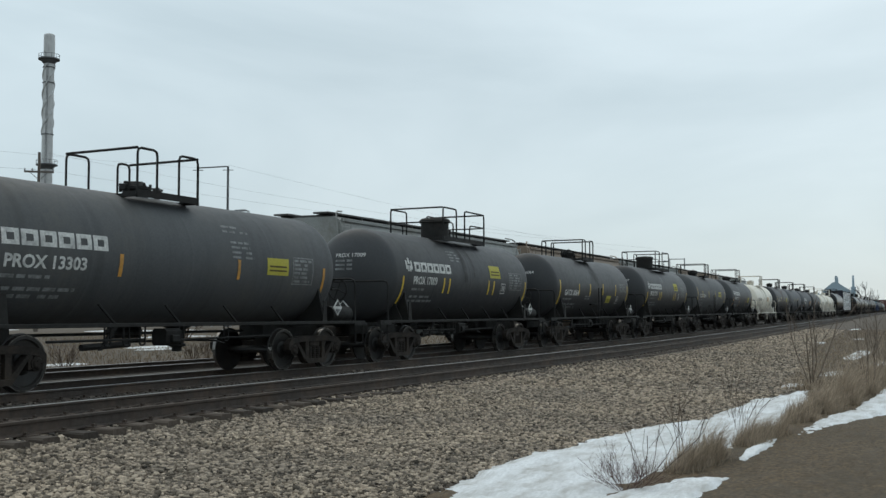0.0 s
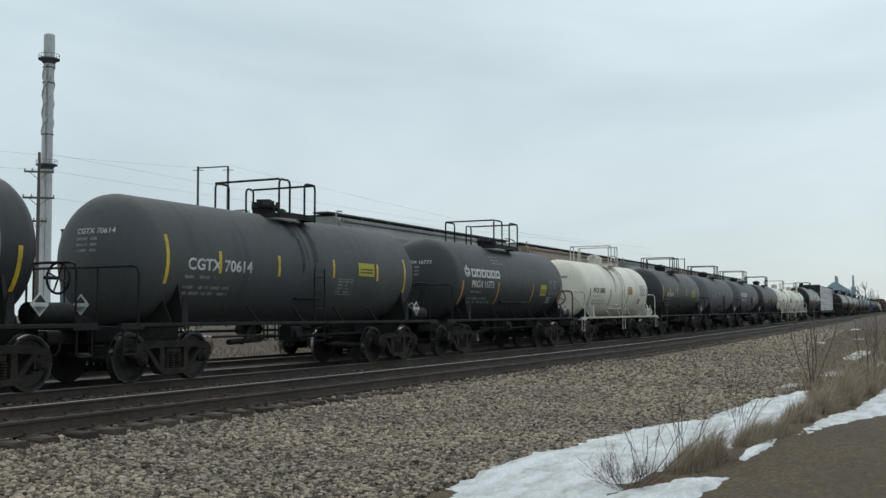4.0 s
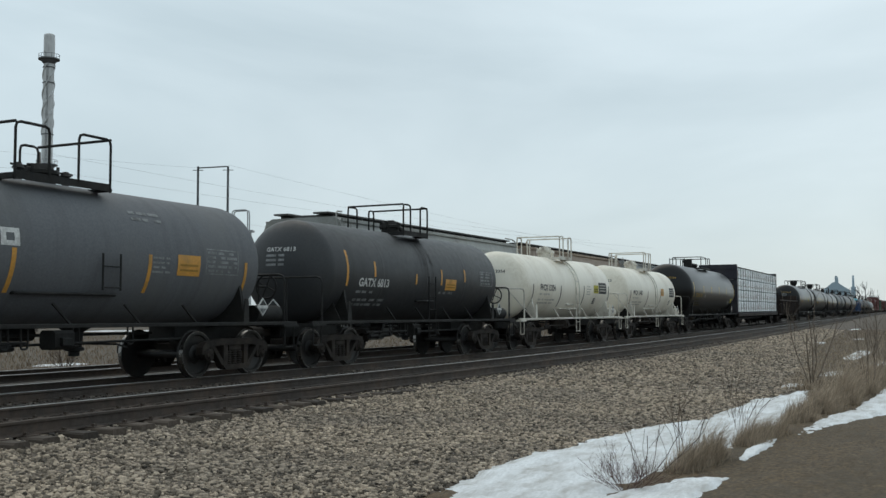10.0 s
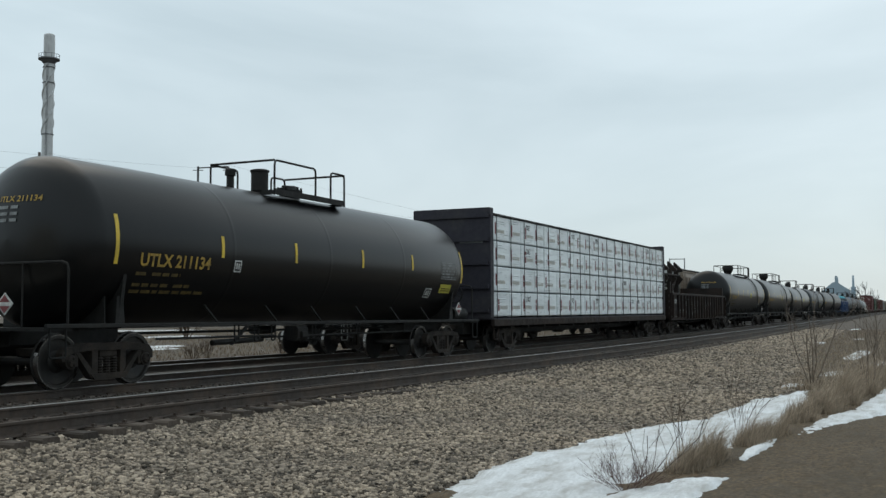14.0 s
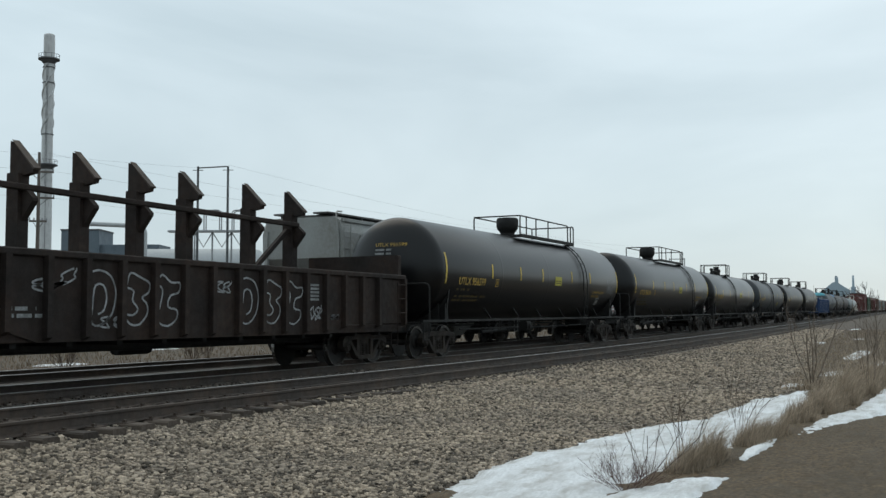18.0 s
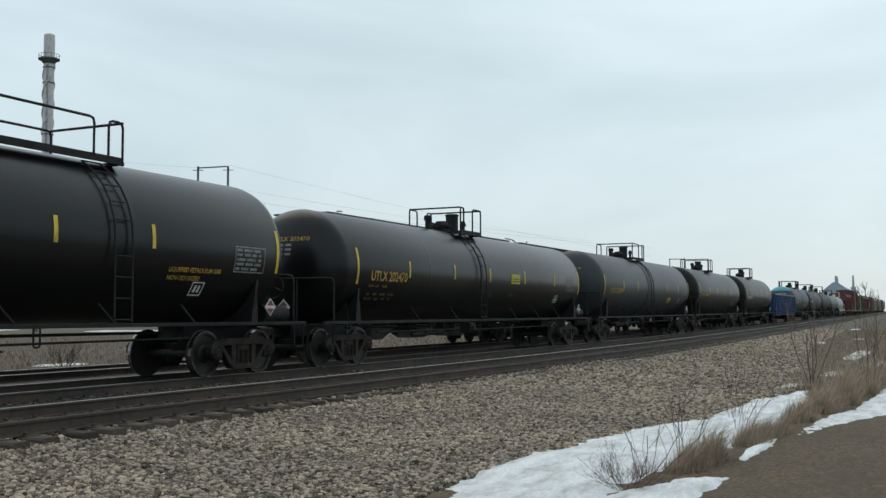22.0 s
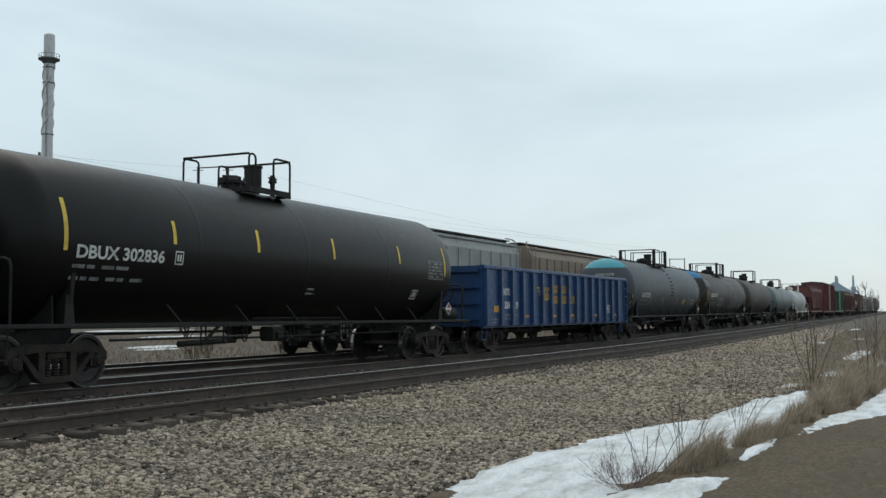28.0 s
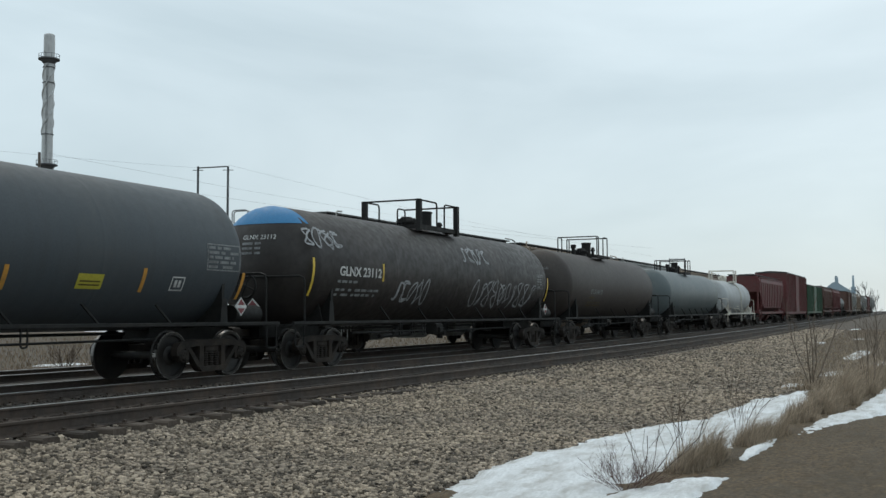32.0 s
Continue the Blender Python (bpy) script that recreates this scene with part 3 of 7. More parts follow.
def wheelset_mesh():
    s = Shape()
    s.cone((0, -0.95, 0), (0, 0.95, 0), 0.08, n=10)
    for side in (-1, 1):
        prof = [(0.68, 0.10), (0.685, 0.40), (0.69, 0.485), (0.715, 0.485), (0.725, 0.462), (0.81, WHEEL_R), (0.812, 0.39), (0.775, 0.37), (0.76, 0.19), (0.80, 0.15), (0.81, 0.10)]
        prof = [(side * y, r) for y, r in prof]
        s.lathe_y(prof if side > 0 else prof[::-1], 0, 0, 36)
    return s


def rim_shape():
    s = Shape()
    n = 40
    for y0, r0, y1, r1 in ((-0.7255, 0.464, -0.8095, 0.4585), (-0.8135, 0.440, -0.8135, 0.452), (0.7255, 0.464, 0.8095, 0.4585)):
        vs = []
        for k in range(n):
            c, t = math.cos(2 * math.pi * k / n), math.sin(2 * math.pi * k / n)
            vs += [(c * r0, y0, t * r0), (c * r1, y1, t * r1)]
        s.add(vs, [(2 * k, 2 * k + 1, (2 * k + 3) % (2 * n), (2 * k + 2) % (2 * n)) for k in range(n)])
    return s


def bearing_shape():
    s = Shape()
    for side in (-1, 1):
        y0, y1, y2 = side * 0.93, side * 1.10, side * 1.135
        s.cone((0, y0, 0), (0, y1, 0), 0.125, n=14)
        s.cone((0, y1, 0), (0, y2, 0), 0.105, 0.08, n=14)
        for k in range(3):
            a = 2 * math.pi * k / 3
            s.cone((0.055 * math.cos(a), y2 - side * 0.005, 0.055 * math.sin(a)), (0.055 * math.cos(a), y2 + side * 0.02, 0.055 * math.sin(a)), 0.018, n=6)
    return s


def side_frame_shape():
    """Cast side frame with two windows, seen from the side."""
    s = Shape()
    y0, y1 = -1.09, -0.94
    s.prism_y([(-1.08, 0.60), (-0.98, 0.70), (-0.5, 0.76), (0.5, 0.76), (0.98, 0.70), (1.08, 0.60), (1.08, 0.46), (0.97, 0.46), (0.93, 0.58), (0.78, 0.60), (0.5, 0.63), (-0.5, 0.63), (-0.78, 0.60), (-0.93, 0.58), (-0.97, 0.46), (-1.08, 0.46)], y0, y1)
    for k in (-1, 1):
        s.prism_y([(k * x, z) for x, z in ([(0.78, 0.60), (0.68, 0.60), (0.30, 0.20), (0.42, 0.17)][::k])], y0, y1)
        s.prism_y([(k * x, z) for x, z in ([(0.40, 0.64), (0.27, 0.64), (0.27, 0.18), (0.40, 0.18)][::k])], y0 + 0.01, y1)
        s.prism_y([(k * x, z) for x, z in ([(0.80, 0.60), (0.72, 0.60), (0.72, 0.36), (0.80, 0.38)][::k])], y0 + 0.01, y1)
    s.prism_y([(-0.46, 0.24), (-0.36, 0.14), (0.36, 0.14), (0.46, 0.24)], y0 - 0.02, y1 + 0.02)
    return s


def spring_shape():
    s = Shape()
    prof = []
    for i in range(6):
        prof += [(0.05, 0.24 + i * 0.045), (0.075, 0.258 + i * 0.045)]
    return s.lathe_z(prof + [(0.05, 0.51)], 0.0, -1.01, 8)


def bolster_shape():
    s = Shape().box(-0.2, 0.2, -1.06, 1.06, 0.50, 0.64, 0.03)
    s.box(-0.24, 0.24, -0.45, 0.45, 0.60, 0.74, 0.03)
    s.cone((0, 0, 0.7), (0, 0, 0.84), 0.19, n=14)
    s.box(-0.66, -0.56, -0.75, 0.75, 0.40, 0.50).box(0.56, 0.66, -0.75, 0.75, 0.40, 0.50)
    return s


def put_truck(car, x):
    """A two-axle truck as one part of its car."""
    t = part("truck", shared("truck_bolster", bolster_shape, M["truck"]), None, car, at=pose(x, 0, 0))
    fr, sp = shared("side_frame", side_frame_shape, M["truck"]), shared("spring", spring_shape, M["truck"])
    for turn in (0, 180):
        part("side_frame", fr, None, t, at=pose(0, 0, 0, 0, 0, turn))
        for x in (-0.17, 0.0, 0.17):
            part("spring", sp, None, t, at=pose(0, 0, 0, 0, 0, turn) @ Matrix.Translation((x, 0, 0)))
    for k in (-1, 1):
        key = "wheelset"
        if key not in SHARED:
            me = wheelset_mesh().mesh("wheelset", M["wheel"], True)
            me.materials.append(M["tread"])
            me.materials.append(M["truck"])
            add = bpy.data.meshes.new("rim")
            bm = bmesh.new()
            bm.from_mesh(me)
            for shape, index in ((rim_shape(), 1), (bearing_shape(), 2)):
                vs = [bm.verts.new(v) for v in shape.v]
                for f in shape.f:
                    bm.faces.new([vs[i] for i in f]).material_index = index
            bm.to_mesh(me)
            bm.free()
            bpy.data.meshes.remove(add)
            SHARED[key] = me
        w = part("wheelset", SHARED[key], None, t, at=pose(k * 0.89, 0, WHEEL_R))
        WHEELSETS[k].append(w)
    return t


def coupler_shape():
    s = Shape().box(0.0, 0.55, -0.09, 0.09, 0.76, 0.92, 0.02)
    s.box(0.5, 0.74, -0.16, 0.13, 0.72, 0.96, 0.04)
    s.tube([(0.55, 0.16, 0.8), (0.62, 0.2, 0.62), (0.72, 0.16, 0.5)], 0.025)
    return s


def put_couplers(car, half):
    me = shared("coupler", coupler_shape, M["truck"])
    part("coupler", me, None, car, at=pose(half - 0.72, 0, 0))
    part("coupler", me, None, car, at=pose(-half + 0.72, 0, 0, 0, 0, 180))


def bent(points, r=0.12):
    """Rounds the corners of a line of points."""
    pts = [Vector(p) for p in points]
    out = [pts[0]]
    for a, b, c in zip(pts, pts[1:], pts[2:]):
        u, w = (a - b), (c - b)
        k = min(r, u.length * 0.45, w.length * 0.45)
        p, q = b + u.normalized() * k, b + w.normalized() * k
        out += [p, p * 0.25 + b * 0.5 + q * 0.25, q]
    return out + [pts[-1]]


# ---- tank cars ----
DISH = 0.5   # depth of a tank head, in radii

def tank_profile(a, b, R, head=DISH):
    """From a to b, radius R: straight shell with dished heads and a faint girth weld or two."""
    k = R * head
    p = []
    for i in range(9):
        g = math.pi / 2 * i / 8
        p.append((a + k - k * math.cos(g), max(R * math.sin(g), 0.001)))
    seams = [a + (b - a) * q for q in (0.27, 0.5, 0.73)]
    for s in seams:
        p += [(s - 0.09, R), (s - 0.03, R), (s - 0.015, R + 0.0015), (s + 0.015, R + 0.0015), (s + 0.03, R), (s + 0.09, R)]
    for i in range(9):
        g = math.pi / 2 * (8 - i) / 8
        p.append((b - k + k * math.cos(g), max(R * math.sin(g), 0.001)))
    return p


def can_shape(x, y, r, z0, z1, n=16):
    """A valve pot: neck, flanged body and flat lid."""
    return Shape().lathe_z([(r * 0.8, z0), (r * 0.8, z0 + 0.1), (r, z0 + 0.12), (r, z1 - 0.07), (r + 0.025, z1 - 0.06), (r + 0.025, z1 - 0.02), (r * 0.85, z1), (0.0, z1 + 0.01)], x, y, n)


def put_fitting(car, kind, x, high, top, dm):
    """One fitting on the top platform."""
    if kind == "pot":
        part("valve_pot", can_shape(x, 0.0, 0.20, top - 0.06, top + high), dm, car, smooth=True)
    elif kind == "big_dome":
        part("manway", Shape().lathe_z([(0.43, top - 0.1), (0.43, top + high - 0.14), (0.48, top + high - 0.13), (0.48, top + high - 0.06), (0.42, top + high), (0.0, top + high + 0.04)], x, 0, 22), dm, car, smooth=True)
    elif kind == "bowl":
        part("valve_housing", Shape().lathe_z([(0.26, top - 0.08), (0.26, top + 0.12), (0.36, top + 0.24), (0.40, top + 0.34), (0.40, top + high - 0.06), (0.36, top + high), (0.0, top + high + 0.02)], x, 0, 22), dm, car, smooth=True)
    elif kind == "stub":
        v = Shape().lathe_z([(0.085, top - 0.05), (0.085, top + high - 0.16), (0.12, top + high - 0.15), (0.12, top + high - 0.02), (0.09, top + high), (0.0, top + high + 0.01)], x, 0.05, 12)
        part("vent_valve", v, dm, car, smooth=True)
    elif kind == "tap":
        v = Shape().lathe_z([(0.06, top - 0.05), (0.06, top + high * 0.6), (0.11, top + high * 0.65), (0.05, top + high)], x, -0.12, 10)
        v.tube([(x - 0.16, -0.12, top + high * 0.85), (x + 0.16, -0.12, top + high * 0.85)], 0.02, 5)
        part("valve", v, dm, car, smooth=True)
    else:
        # hinged manway: neck, wide bolted flange, domed cover
        r = 0.25
        m = part("manway", Shape().lathe_z([(r, top - 0.1), (r, top + high * 0.45), (r + 0.06, top + high * 0.47), (r + 0.06, top + high * 0.66), (r - 0.02, top + high * 0.7), (r - 0.08, top + high), (0.0, top + high + 0.01)], x, 0, 18), dm, car, smooth=True)
        for k in range(6):
            a = math.pi * k / 3 + 0.3
            part("eyebolt", Shape().cone((x + 0.28 * math.cos(a), 0.28 * math.sin(a), top + high * 0.3), (x + 0.28 * math.cos(a), 0.28 * math.sin(a), top + high * 0.9), 0.03, n=6), dm, m)
        part("cover_hinge", Shape().box(x - 0.36, x - 0.22, -0.07, 0.07, top + high * 0.4, top + high * 0.8, 0.02).tube([(x - 0.3, 0, top + high * 0.9), (x + 0.2, 0, top + high * 1.05)], 0.03, 6), dm, m)


def top_works(car, R, zc, steel, dm, plan, fittings):
    """Platform round the manway with railings across both ends and gaps at the sides, and the fittings on it."""
    top = zc + R
    x0, x1, g0, g1 = plan["ends"] + plan["gap"]
    wide, r = plan.get("wide", 0.88), 0.025
    deck, h = top - 0.02, top + plan["high"]
    low = deck - 0.12
    for side in (-1, 1):
        s = Shape().box(x0, x1, side * (wide - 0.17) - 0.17, side * (wide - 0.17) + 0.17, deck - 0.035, deck)
        s.box(x0, x1, side * wide - 0.012, side * wide + 0.012, deck - 0.10, deck + 0.03)
        part("walkway", s, steel, car)
    for x in (x0, x1):
        part("walkway_bracket", Shape().box(x - 0.05, x + 0.05, -wide, wide, deck - 0.10, deck - 0.04), steel, car)
    long = x1 - x0 > 4
    for side in (-1, 1):
        y = side * wide
        a, b = (g0, g1) if side < 0 else plan.get("far_gap", (x0 + (x1 - x0) * 0.34, x1 - (x1 - x0) * 0.2))
        for p, q in ((x0, a), (x1, b)):
            t = Shape().tube(bent([(p, y, low), (p, y, h), (q, y, h), (q, y, deck - 0.02)], 0.1), r, 6)
            if plan.get("middle"):
                t.tube(bent([(p, y, deck + plan["middle"]), (q + (p - q) * 0.25, y, deck + plan["middle"]), (q + (p - q) * 0.25, y, deck)], 0.12), r * 0.85, 6)
            part("railing", t, steel, car)
        if long and side < 0:
            for k in (0.12, 0.31, 0.56):
                xx = x0 + (g0 - x0) * k
                part("railing_post", Shape().tube([(xx, y, deck), (xx, y, h)], r * 0.9, 6), steel, car)
    for x in (x0, x1):
        t = Shape().tube([(x, -wide, h), (x, wide, h)], r, 6)
        if plan.get("middle"):
            t.tube([(x, -wide, deck + plan["middle"]), (x, wide, deck + plan["middle"])], r * 0.85, 6)
        part("end_railing", t, steel, car)
    for x, y in plan.get("stout_posts", ()):
        part("railing_post", Shape().box(x - 0.07, x + 0.07, y - 0.07, y + 0.07, low - 0.05, h + 0.02, 0.01), steel, car, "stout square railing post")
    for kind, x, high in fittings:
        put_fitting(car, kind, x, high, top, dm)


def ladder_shape(x, w, R, zc, z0, z1):
    """Side ladder that follows the shell."""
    s = Shape()
    lines = []
    for xx in (x - w / 2, x + w / 2):
        pts = [(xx, -R - 0.07, z0), (xx, -R - 0.07, zc)]
        for i in range(1, 7):
            a = radians(12 * i)
            if zc + (R + 0.07) * math.sin(a) > z1:
                break
            pts.append((xx, -(R + 0.07) * math.cos(a), zc + (R + 0.07) * math.sin(a)))
        s.tube(pts, 0.02, 5)
        lines.append(pts)
    z = z0 + 0.05
    while z < zc:
        s.tube([(x - w / 2, -R - 0.07, z), (x + w / 2, -R - 0.07, z)], 0.014, 5)
        z += 0.36
    for p, q in list(zip(*lines))[2:]:
        s.tube([p, q], 0.014, 5)
    return s


def scrawl(x, z, w, h, n, line=0.024):
    """Looping strokes of a spray can, n signs side by side in a box: flat points and faces."""
    g = random.Random(n * 7 + int(100 * abs(x)))
    V, F = [], []
    for i in range(n):
        cx, cz = x + w * (i + 0.5) / n, z + h * 0.5
        rx, rz = w / n * g.uniform(0.42, 0.62), h * g.uniform(0.42, 0.52)
        m1, m2, ph = g.choice((1, 2, 2, 3)), g.choice((1, 2, 3)), g.uniform(0, 6.28)
        slant = g.uniform(-0.25, 0.25)
        pts = []
        for k in range(40):
            u = 2 * math.pi * k / 39 * 0.97
            zz = rz * (0.8 * math.cos(u * (1 if m1 != m2 else 2)) + 0.2 * math.sin(m2 * u + ph))
            xx = rx * (0.75 * math.sin(m1 * u + ph * 0.3) + 0.25 * math.cos((m1 + 2) * u)) + slant * zz
            pts.append((cx + xx, cz + zz))
        for (xa, za), (xb, zb) in zip(pts, pts[1:]):
            ln = math.hypot(xb - xa, zb - za) or 1
            ox, oz = -(zb - za) / ln * line, (xb - xa) / ln * line
            k = len(V)
            V += [(xa - ox, za - oz), (xb - ox, zb - oz), (xb + ox, zb + oz), (xa + ox, za + oz)]
            F.append((k, k + 1, k + 2, k + 3))
    return V, F


def placard_shape(w):
    """A diamond plate that faces -y."""
    ring = [(-w, 0), (0, -w), (w, 0), (0, w)]
    return Shape().prism_y(ring, -0.008, 0.008)


def tank_car(spec):
    """One tank car, with its trucks, frame, railings and markings."""
    tc, R, zc = spec["tc"], spec["R"], spec["zc"]
    paint, steel = M[spec["paint"]], M[spec.get("steel", "frame")]
    half = tc / 2 + (1.3 if R > 1.35 else 1.15)
    tail = tc / 2 + 1.02 + spec.get("longer", 0.0)
    rng = random.Random(spec["seed"])
    far = spec.get("far", False)
    car = thing("tank_car", spec["label"], "tank car", "cars of the passing freight train")
    hood = spec.get("cap")
    part("tank", Shape().lathe_x(tank_profile(-half, tail, R), zc, 64 if not far else 32), paint, car, smooth=True)
    if hood:
        s = Shape()
        n, vs = 24, []
        zcut = zc + R * 0.68
        rows = []
        for j in range(9):
            z = zcut + (R + 0.006) * 0.32 * j / 8
            row = []
            for i in range(n + 1):
                g = (z - zc)
                yy = -math.sqrt(max((R + 0.006) ** 2 - g * g, 0)) * (1 - 2 * i / n)
                rr = min(math.hypot(yy, g), R + 0.006)
                k = R * DISH
                x = -half + k - (k + 0.006) * math.sqrt(max(1 - (rr / (R + 0.0061)) ** 2, 0))
                row.append((x, yy, z))
            rows.append(row)
        vs = [p for row in rows for p in row]
        s.add(vs, [(j * (n + 1) + i, (j + 1) * (n + 1) + i, (j + 1) * (n + 1) + i + 1, j * (n + 1) + i + 1) for j in range(8) for i in range(n)])
        part("cap_paint", s, M[hood], car, "blue painted top of the tank head", smooth=True)
    # frame
    e = tc / 2
    cp = e + spec.get("reach", 2.08)
    sill_w = 1.42 if R > 1.3 else 1.36
    for side in (-1, 1):
        part("side_sill", Shape().box(-e - 1.75, e + 1.75, side * sill_w - 0.035, side * sill_w + 0.035, 1.02, 1.09, 0.008), steel, car)
    for end in (-1, 1):
        s = Shape().box(min(end * (e - 1.0), end * (cp - 0.6)), max(end * (e - 1.0), end * (cp - 0.6)), -0.33, 0.33, 0.72, 1.02, 0.02)
        part("stub_sill", s, M["frame"], car)
        s = Shape().box(end * (e + 1.2) if end > 0 else end * (e + 1.78), end * (e + 1.78) if end > 0 else end * (e + 1.2), -1.42, 1.42, 0.98, 1.03)
        part("end_platform", s, steel, car)
        # saddle plates carry the tank over the truck
        for side in (-1, 1):
            s = Shape().prism_x([(side * 0.3, 0.98), (side * 1.30, 1.0), (side * 1.30, 1.12), (side * (R * 0.93), zc - R * 0.35), (side * R * 0.6, zc - R * 0.8), (side * 0.3, zc - R * 0.95)][::side], end * e - 0.04, end * e + 0.04)
            foot, lip = (0.10, 0.08) if R < 1.3 else (0.14, 0.10)
            s.prism_y([(end * e - foot, 1.02), (end * e + 0.1, 1.02), (end * e + 0.04, 1.56), (end * e - lip, 1.56)] if end < 0 else [(end * e - 0.1, 1.02), (end * e + foot, 1.02), (end * e + lip, 1.56), (end * e - 0.04, 1.56)], side * 1.31, side * 1.33)
            part("saddle", s, steel if spec.get("steel") else M["frame"], car)
        # bolster web under the shell
        web = end * (e + 0.25)
        part("bolster_web", Shape().prism_x([(-1.2, 1.0), (1.2, 1.0), (1.2, 1.14), (R * 0.78, zc - R * 0.58), (-R * 0.78, zc - R * 0.58), (-1.2, 1.14)], web - 0.015, web + 0.015), M["frame"], car)
        xe = end * (e + 1.3)
        hr = Shape().tube(bent([(xe, -sill_w, 1.03), (xe, -sill_w, 2.1), (xe, sill_w, 2.1), (xe, sill_w, 1.03)], 0.14), 0.024, 6)
        part("end_handrail", hr, steel, car)
        for y in (-0.4, 0.4):
            part("handrail_post", Shape().tube([(xe, y, 1.03), (xe, y, 2.1)], 0.018, 6), steel, car)
        if spec.get("steel"):
            part("handrail_brace", Shape().tube([(xe, -0.75, 2.08), (end * (e + 0.45), -sill_w, 1.06)], 0.022, 6), steel, car)
        for side in (-1, 1):
            x = end * (e + 1.5)
            st = Shape().tube(bent([(x - 0.17, side * sill_w, 1.05), (x - 0.17, side * sill_w, 0.55), (x + 0.17, side * sill_w, 0.55), (x + 0.17, side * sill_w, 1.05)], 0.05), 0.018, 5)
            part("stirrup_step", st, steel, car)
        put_truck(car, end * e)
    put_couplers(car, cp)
    for k in ((-0.55, -0.18, 0.2, 0.56) if tc < 12 else (-0.66, -0.36, -0.1, 0.2, 0.46, 0.72)):
        x = k * e
        part("sill_brace", Shape().tube([(x, -sill_w + 0.12, 1.42), (x + 0.3, -sill_w, 1.06)], 0.025, 5), steel, car)
    # brake gear and bottom fittings
    under = M["truck"] if spec.get("steel") else M["frame"]
    part("air_cylinder", Shape().cone((-0.3, 0.55, 0.90), (0.45, 0.55, 0.90), 0.13, n=12), under, car, smooth=True)
    part("brake_rod", Shape().tube([(-e + 1.2, 0.1, 0.88), (e - 1.2, 0.1, 0.88)], 0.03, 6), under, car)
    part("outlet_valve", Shape().lathe_z([(0.34, zc - R + 0.12), (0.30, zc - R - 0.02), (0.16, zc - R - 0.10), (0.14, 0.66), (0.18, 0.65), (0.18, 0.60), (0.10, 0.58), (0.10, 0.50), (0.0, 0.49)][::-1], 0.22 * e, 0.0, 14), under, car, smooth=True)
    part("valve_handle", Shape().tube([(0.22 * e, -0.1, 0.72), (0.22 * e, -1.0, 0.72), (0.22 * e + 0.25, -1.0, 0.66)], 0.02, 5), under, car)
    bg = Shape()
    bg.tube(bent([(-e + 0.9, -sill_w + 0.1, 0.80), (-0.3 * e, -sill_w + 0.1, 0.80), (-0.26 * e, -0.7, 0.74), (e - 0.9, -0.7, 0.78)], 0.1), 0.024, 6)
    part("pipe_run", bg, under, car)
    for k in (-0.52, -0.42, -0.33, 0.05, 0.36):
        y = -sill_w + 0.1 if k < -0.3 else -0.7
        part("pipe_hanger", Shape().tube(bent([(k * e, y, 1.04), (k * e, y, 0.70), (k * e + 0.14, y, 0.70), (k * e + 0.14, y, 1.04)], 0.05), 0.018, 5), under, car)
    part("brake_lever", Shape().prism_y([(-0.40 * e, 0.60), (-0.40 * e + 0.08, 0.60), (-0.30 * e, 1.0), (-0.30 * e - 0.12, 1.0)], -0.62, -0.58), under, car)
    part("slack_adjuster", Shape().cone((-0.48 * e, -0.55, 0.66), (-0.22 * e, -0.55, 0.70), 0.06, n=8), under, car)
    part("brake_valve", Shape().box(-0.12 * e, -0.12 * e + 0.42, -1.05, -0.7, 0.66, 0.98, 0.05).box(-0.12 * e + 0.1, -0.12 * e + 0.3, -1.12, -1.0, 0.72, 0.86, 0.02), under, car)
    res = Shape().cone((e + 0.62, -1.0, 1.25), (e + 1.5, -1.0, 1.25), 0.19, n=14)
    part("air_reservoir", res, steel, car, smooth=True)
    bw = Shape()
    xb = e + 1.5
    n = 18
    bw.tube([(xb, -0.75 + 0.26 * math.cos(2 * math.pi * k / n), 1.85 + 0.26 * math.sin(2 * math.pi * k / n)) for k in range(n + 1)], 0.022, 6)
    for k in range(4):
        a = math.pi * k / 2 + 0.4
        bw.tube([(xb, -0.75, 1.85), (xb, -0.75 + 0.26 * math.cos(a), 1.85 + 0.26 * math.sin(a))], 0.015, 5)
    bw.cone((xb, -0.75, 1.85), (xb - 0.3, -0.75, 1.85), 0.03, n=6)
    if not spec.get("steel"):
        part("brake_wheel", bw, M["frame"], car)
    plan = spec["plan"]
    top_works(car, R, zc, steel, M[spec["dome_mat"]] if "dome_mat" in spec else M["frame"], plan, spec["fittings"])
    if spec.get("ladder"):
        lx, low, high = spec["ladder"]
        part("ladder", ladder_shape(lx, 0.42, R, zc, low, high), steel, car)
    for a, b, z in spec.get("bars", ()):
        y = -math.sqrt(max(R * R - (z - zc) ** 2, 0.0)) - 0.06
        part("grab_bar", Shape().tube(bent([(a, y + 0.08, z), (a, y, z), (b, y, z), (b, y + 0.08, z)], 0.04), 0.03, 6), steel, car)
    for x, z0, z1 in spec.get("studs", ()):
        me = shared("stud", lambda: Shape().cone((0, 0.02, 0), (0, -0.03, 0), 0.03, n=8), M["frame"])
        for k in range(8):
            z = z0 + (z1 - z0) * k / 7
            part("stud", me, None, car, at=pose(x, -math.sqrt(max(R * R - (z - zc) ** 2, 0.01)), z))
    if spec.get("jacket_band"):
        x = spec["jacket_band"]
        part("girth_band", Shape().lathe_x([(x - 0.35, R + 0.001), (x - 0.34, R + 0.02), (x + 0.34, R + 0.02), (x + 0.35, R + 0.001)], zc, 48), paint, car, smooth=True)
    mark_tank(car, spec, R, zc, e, half, rng)
    return car


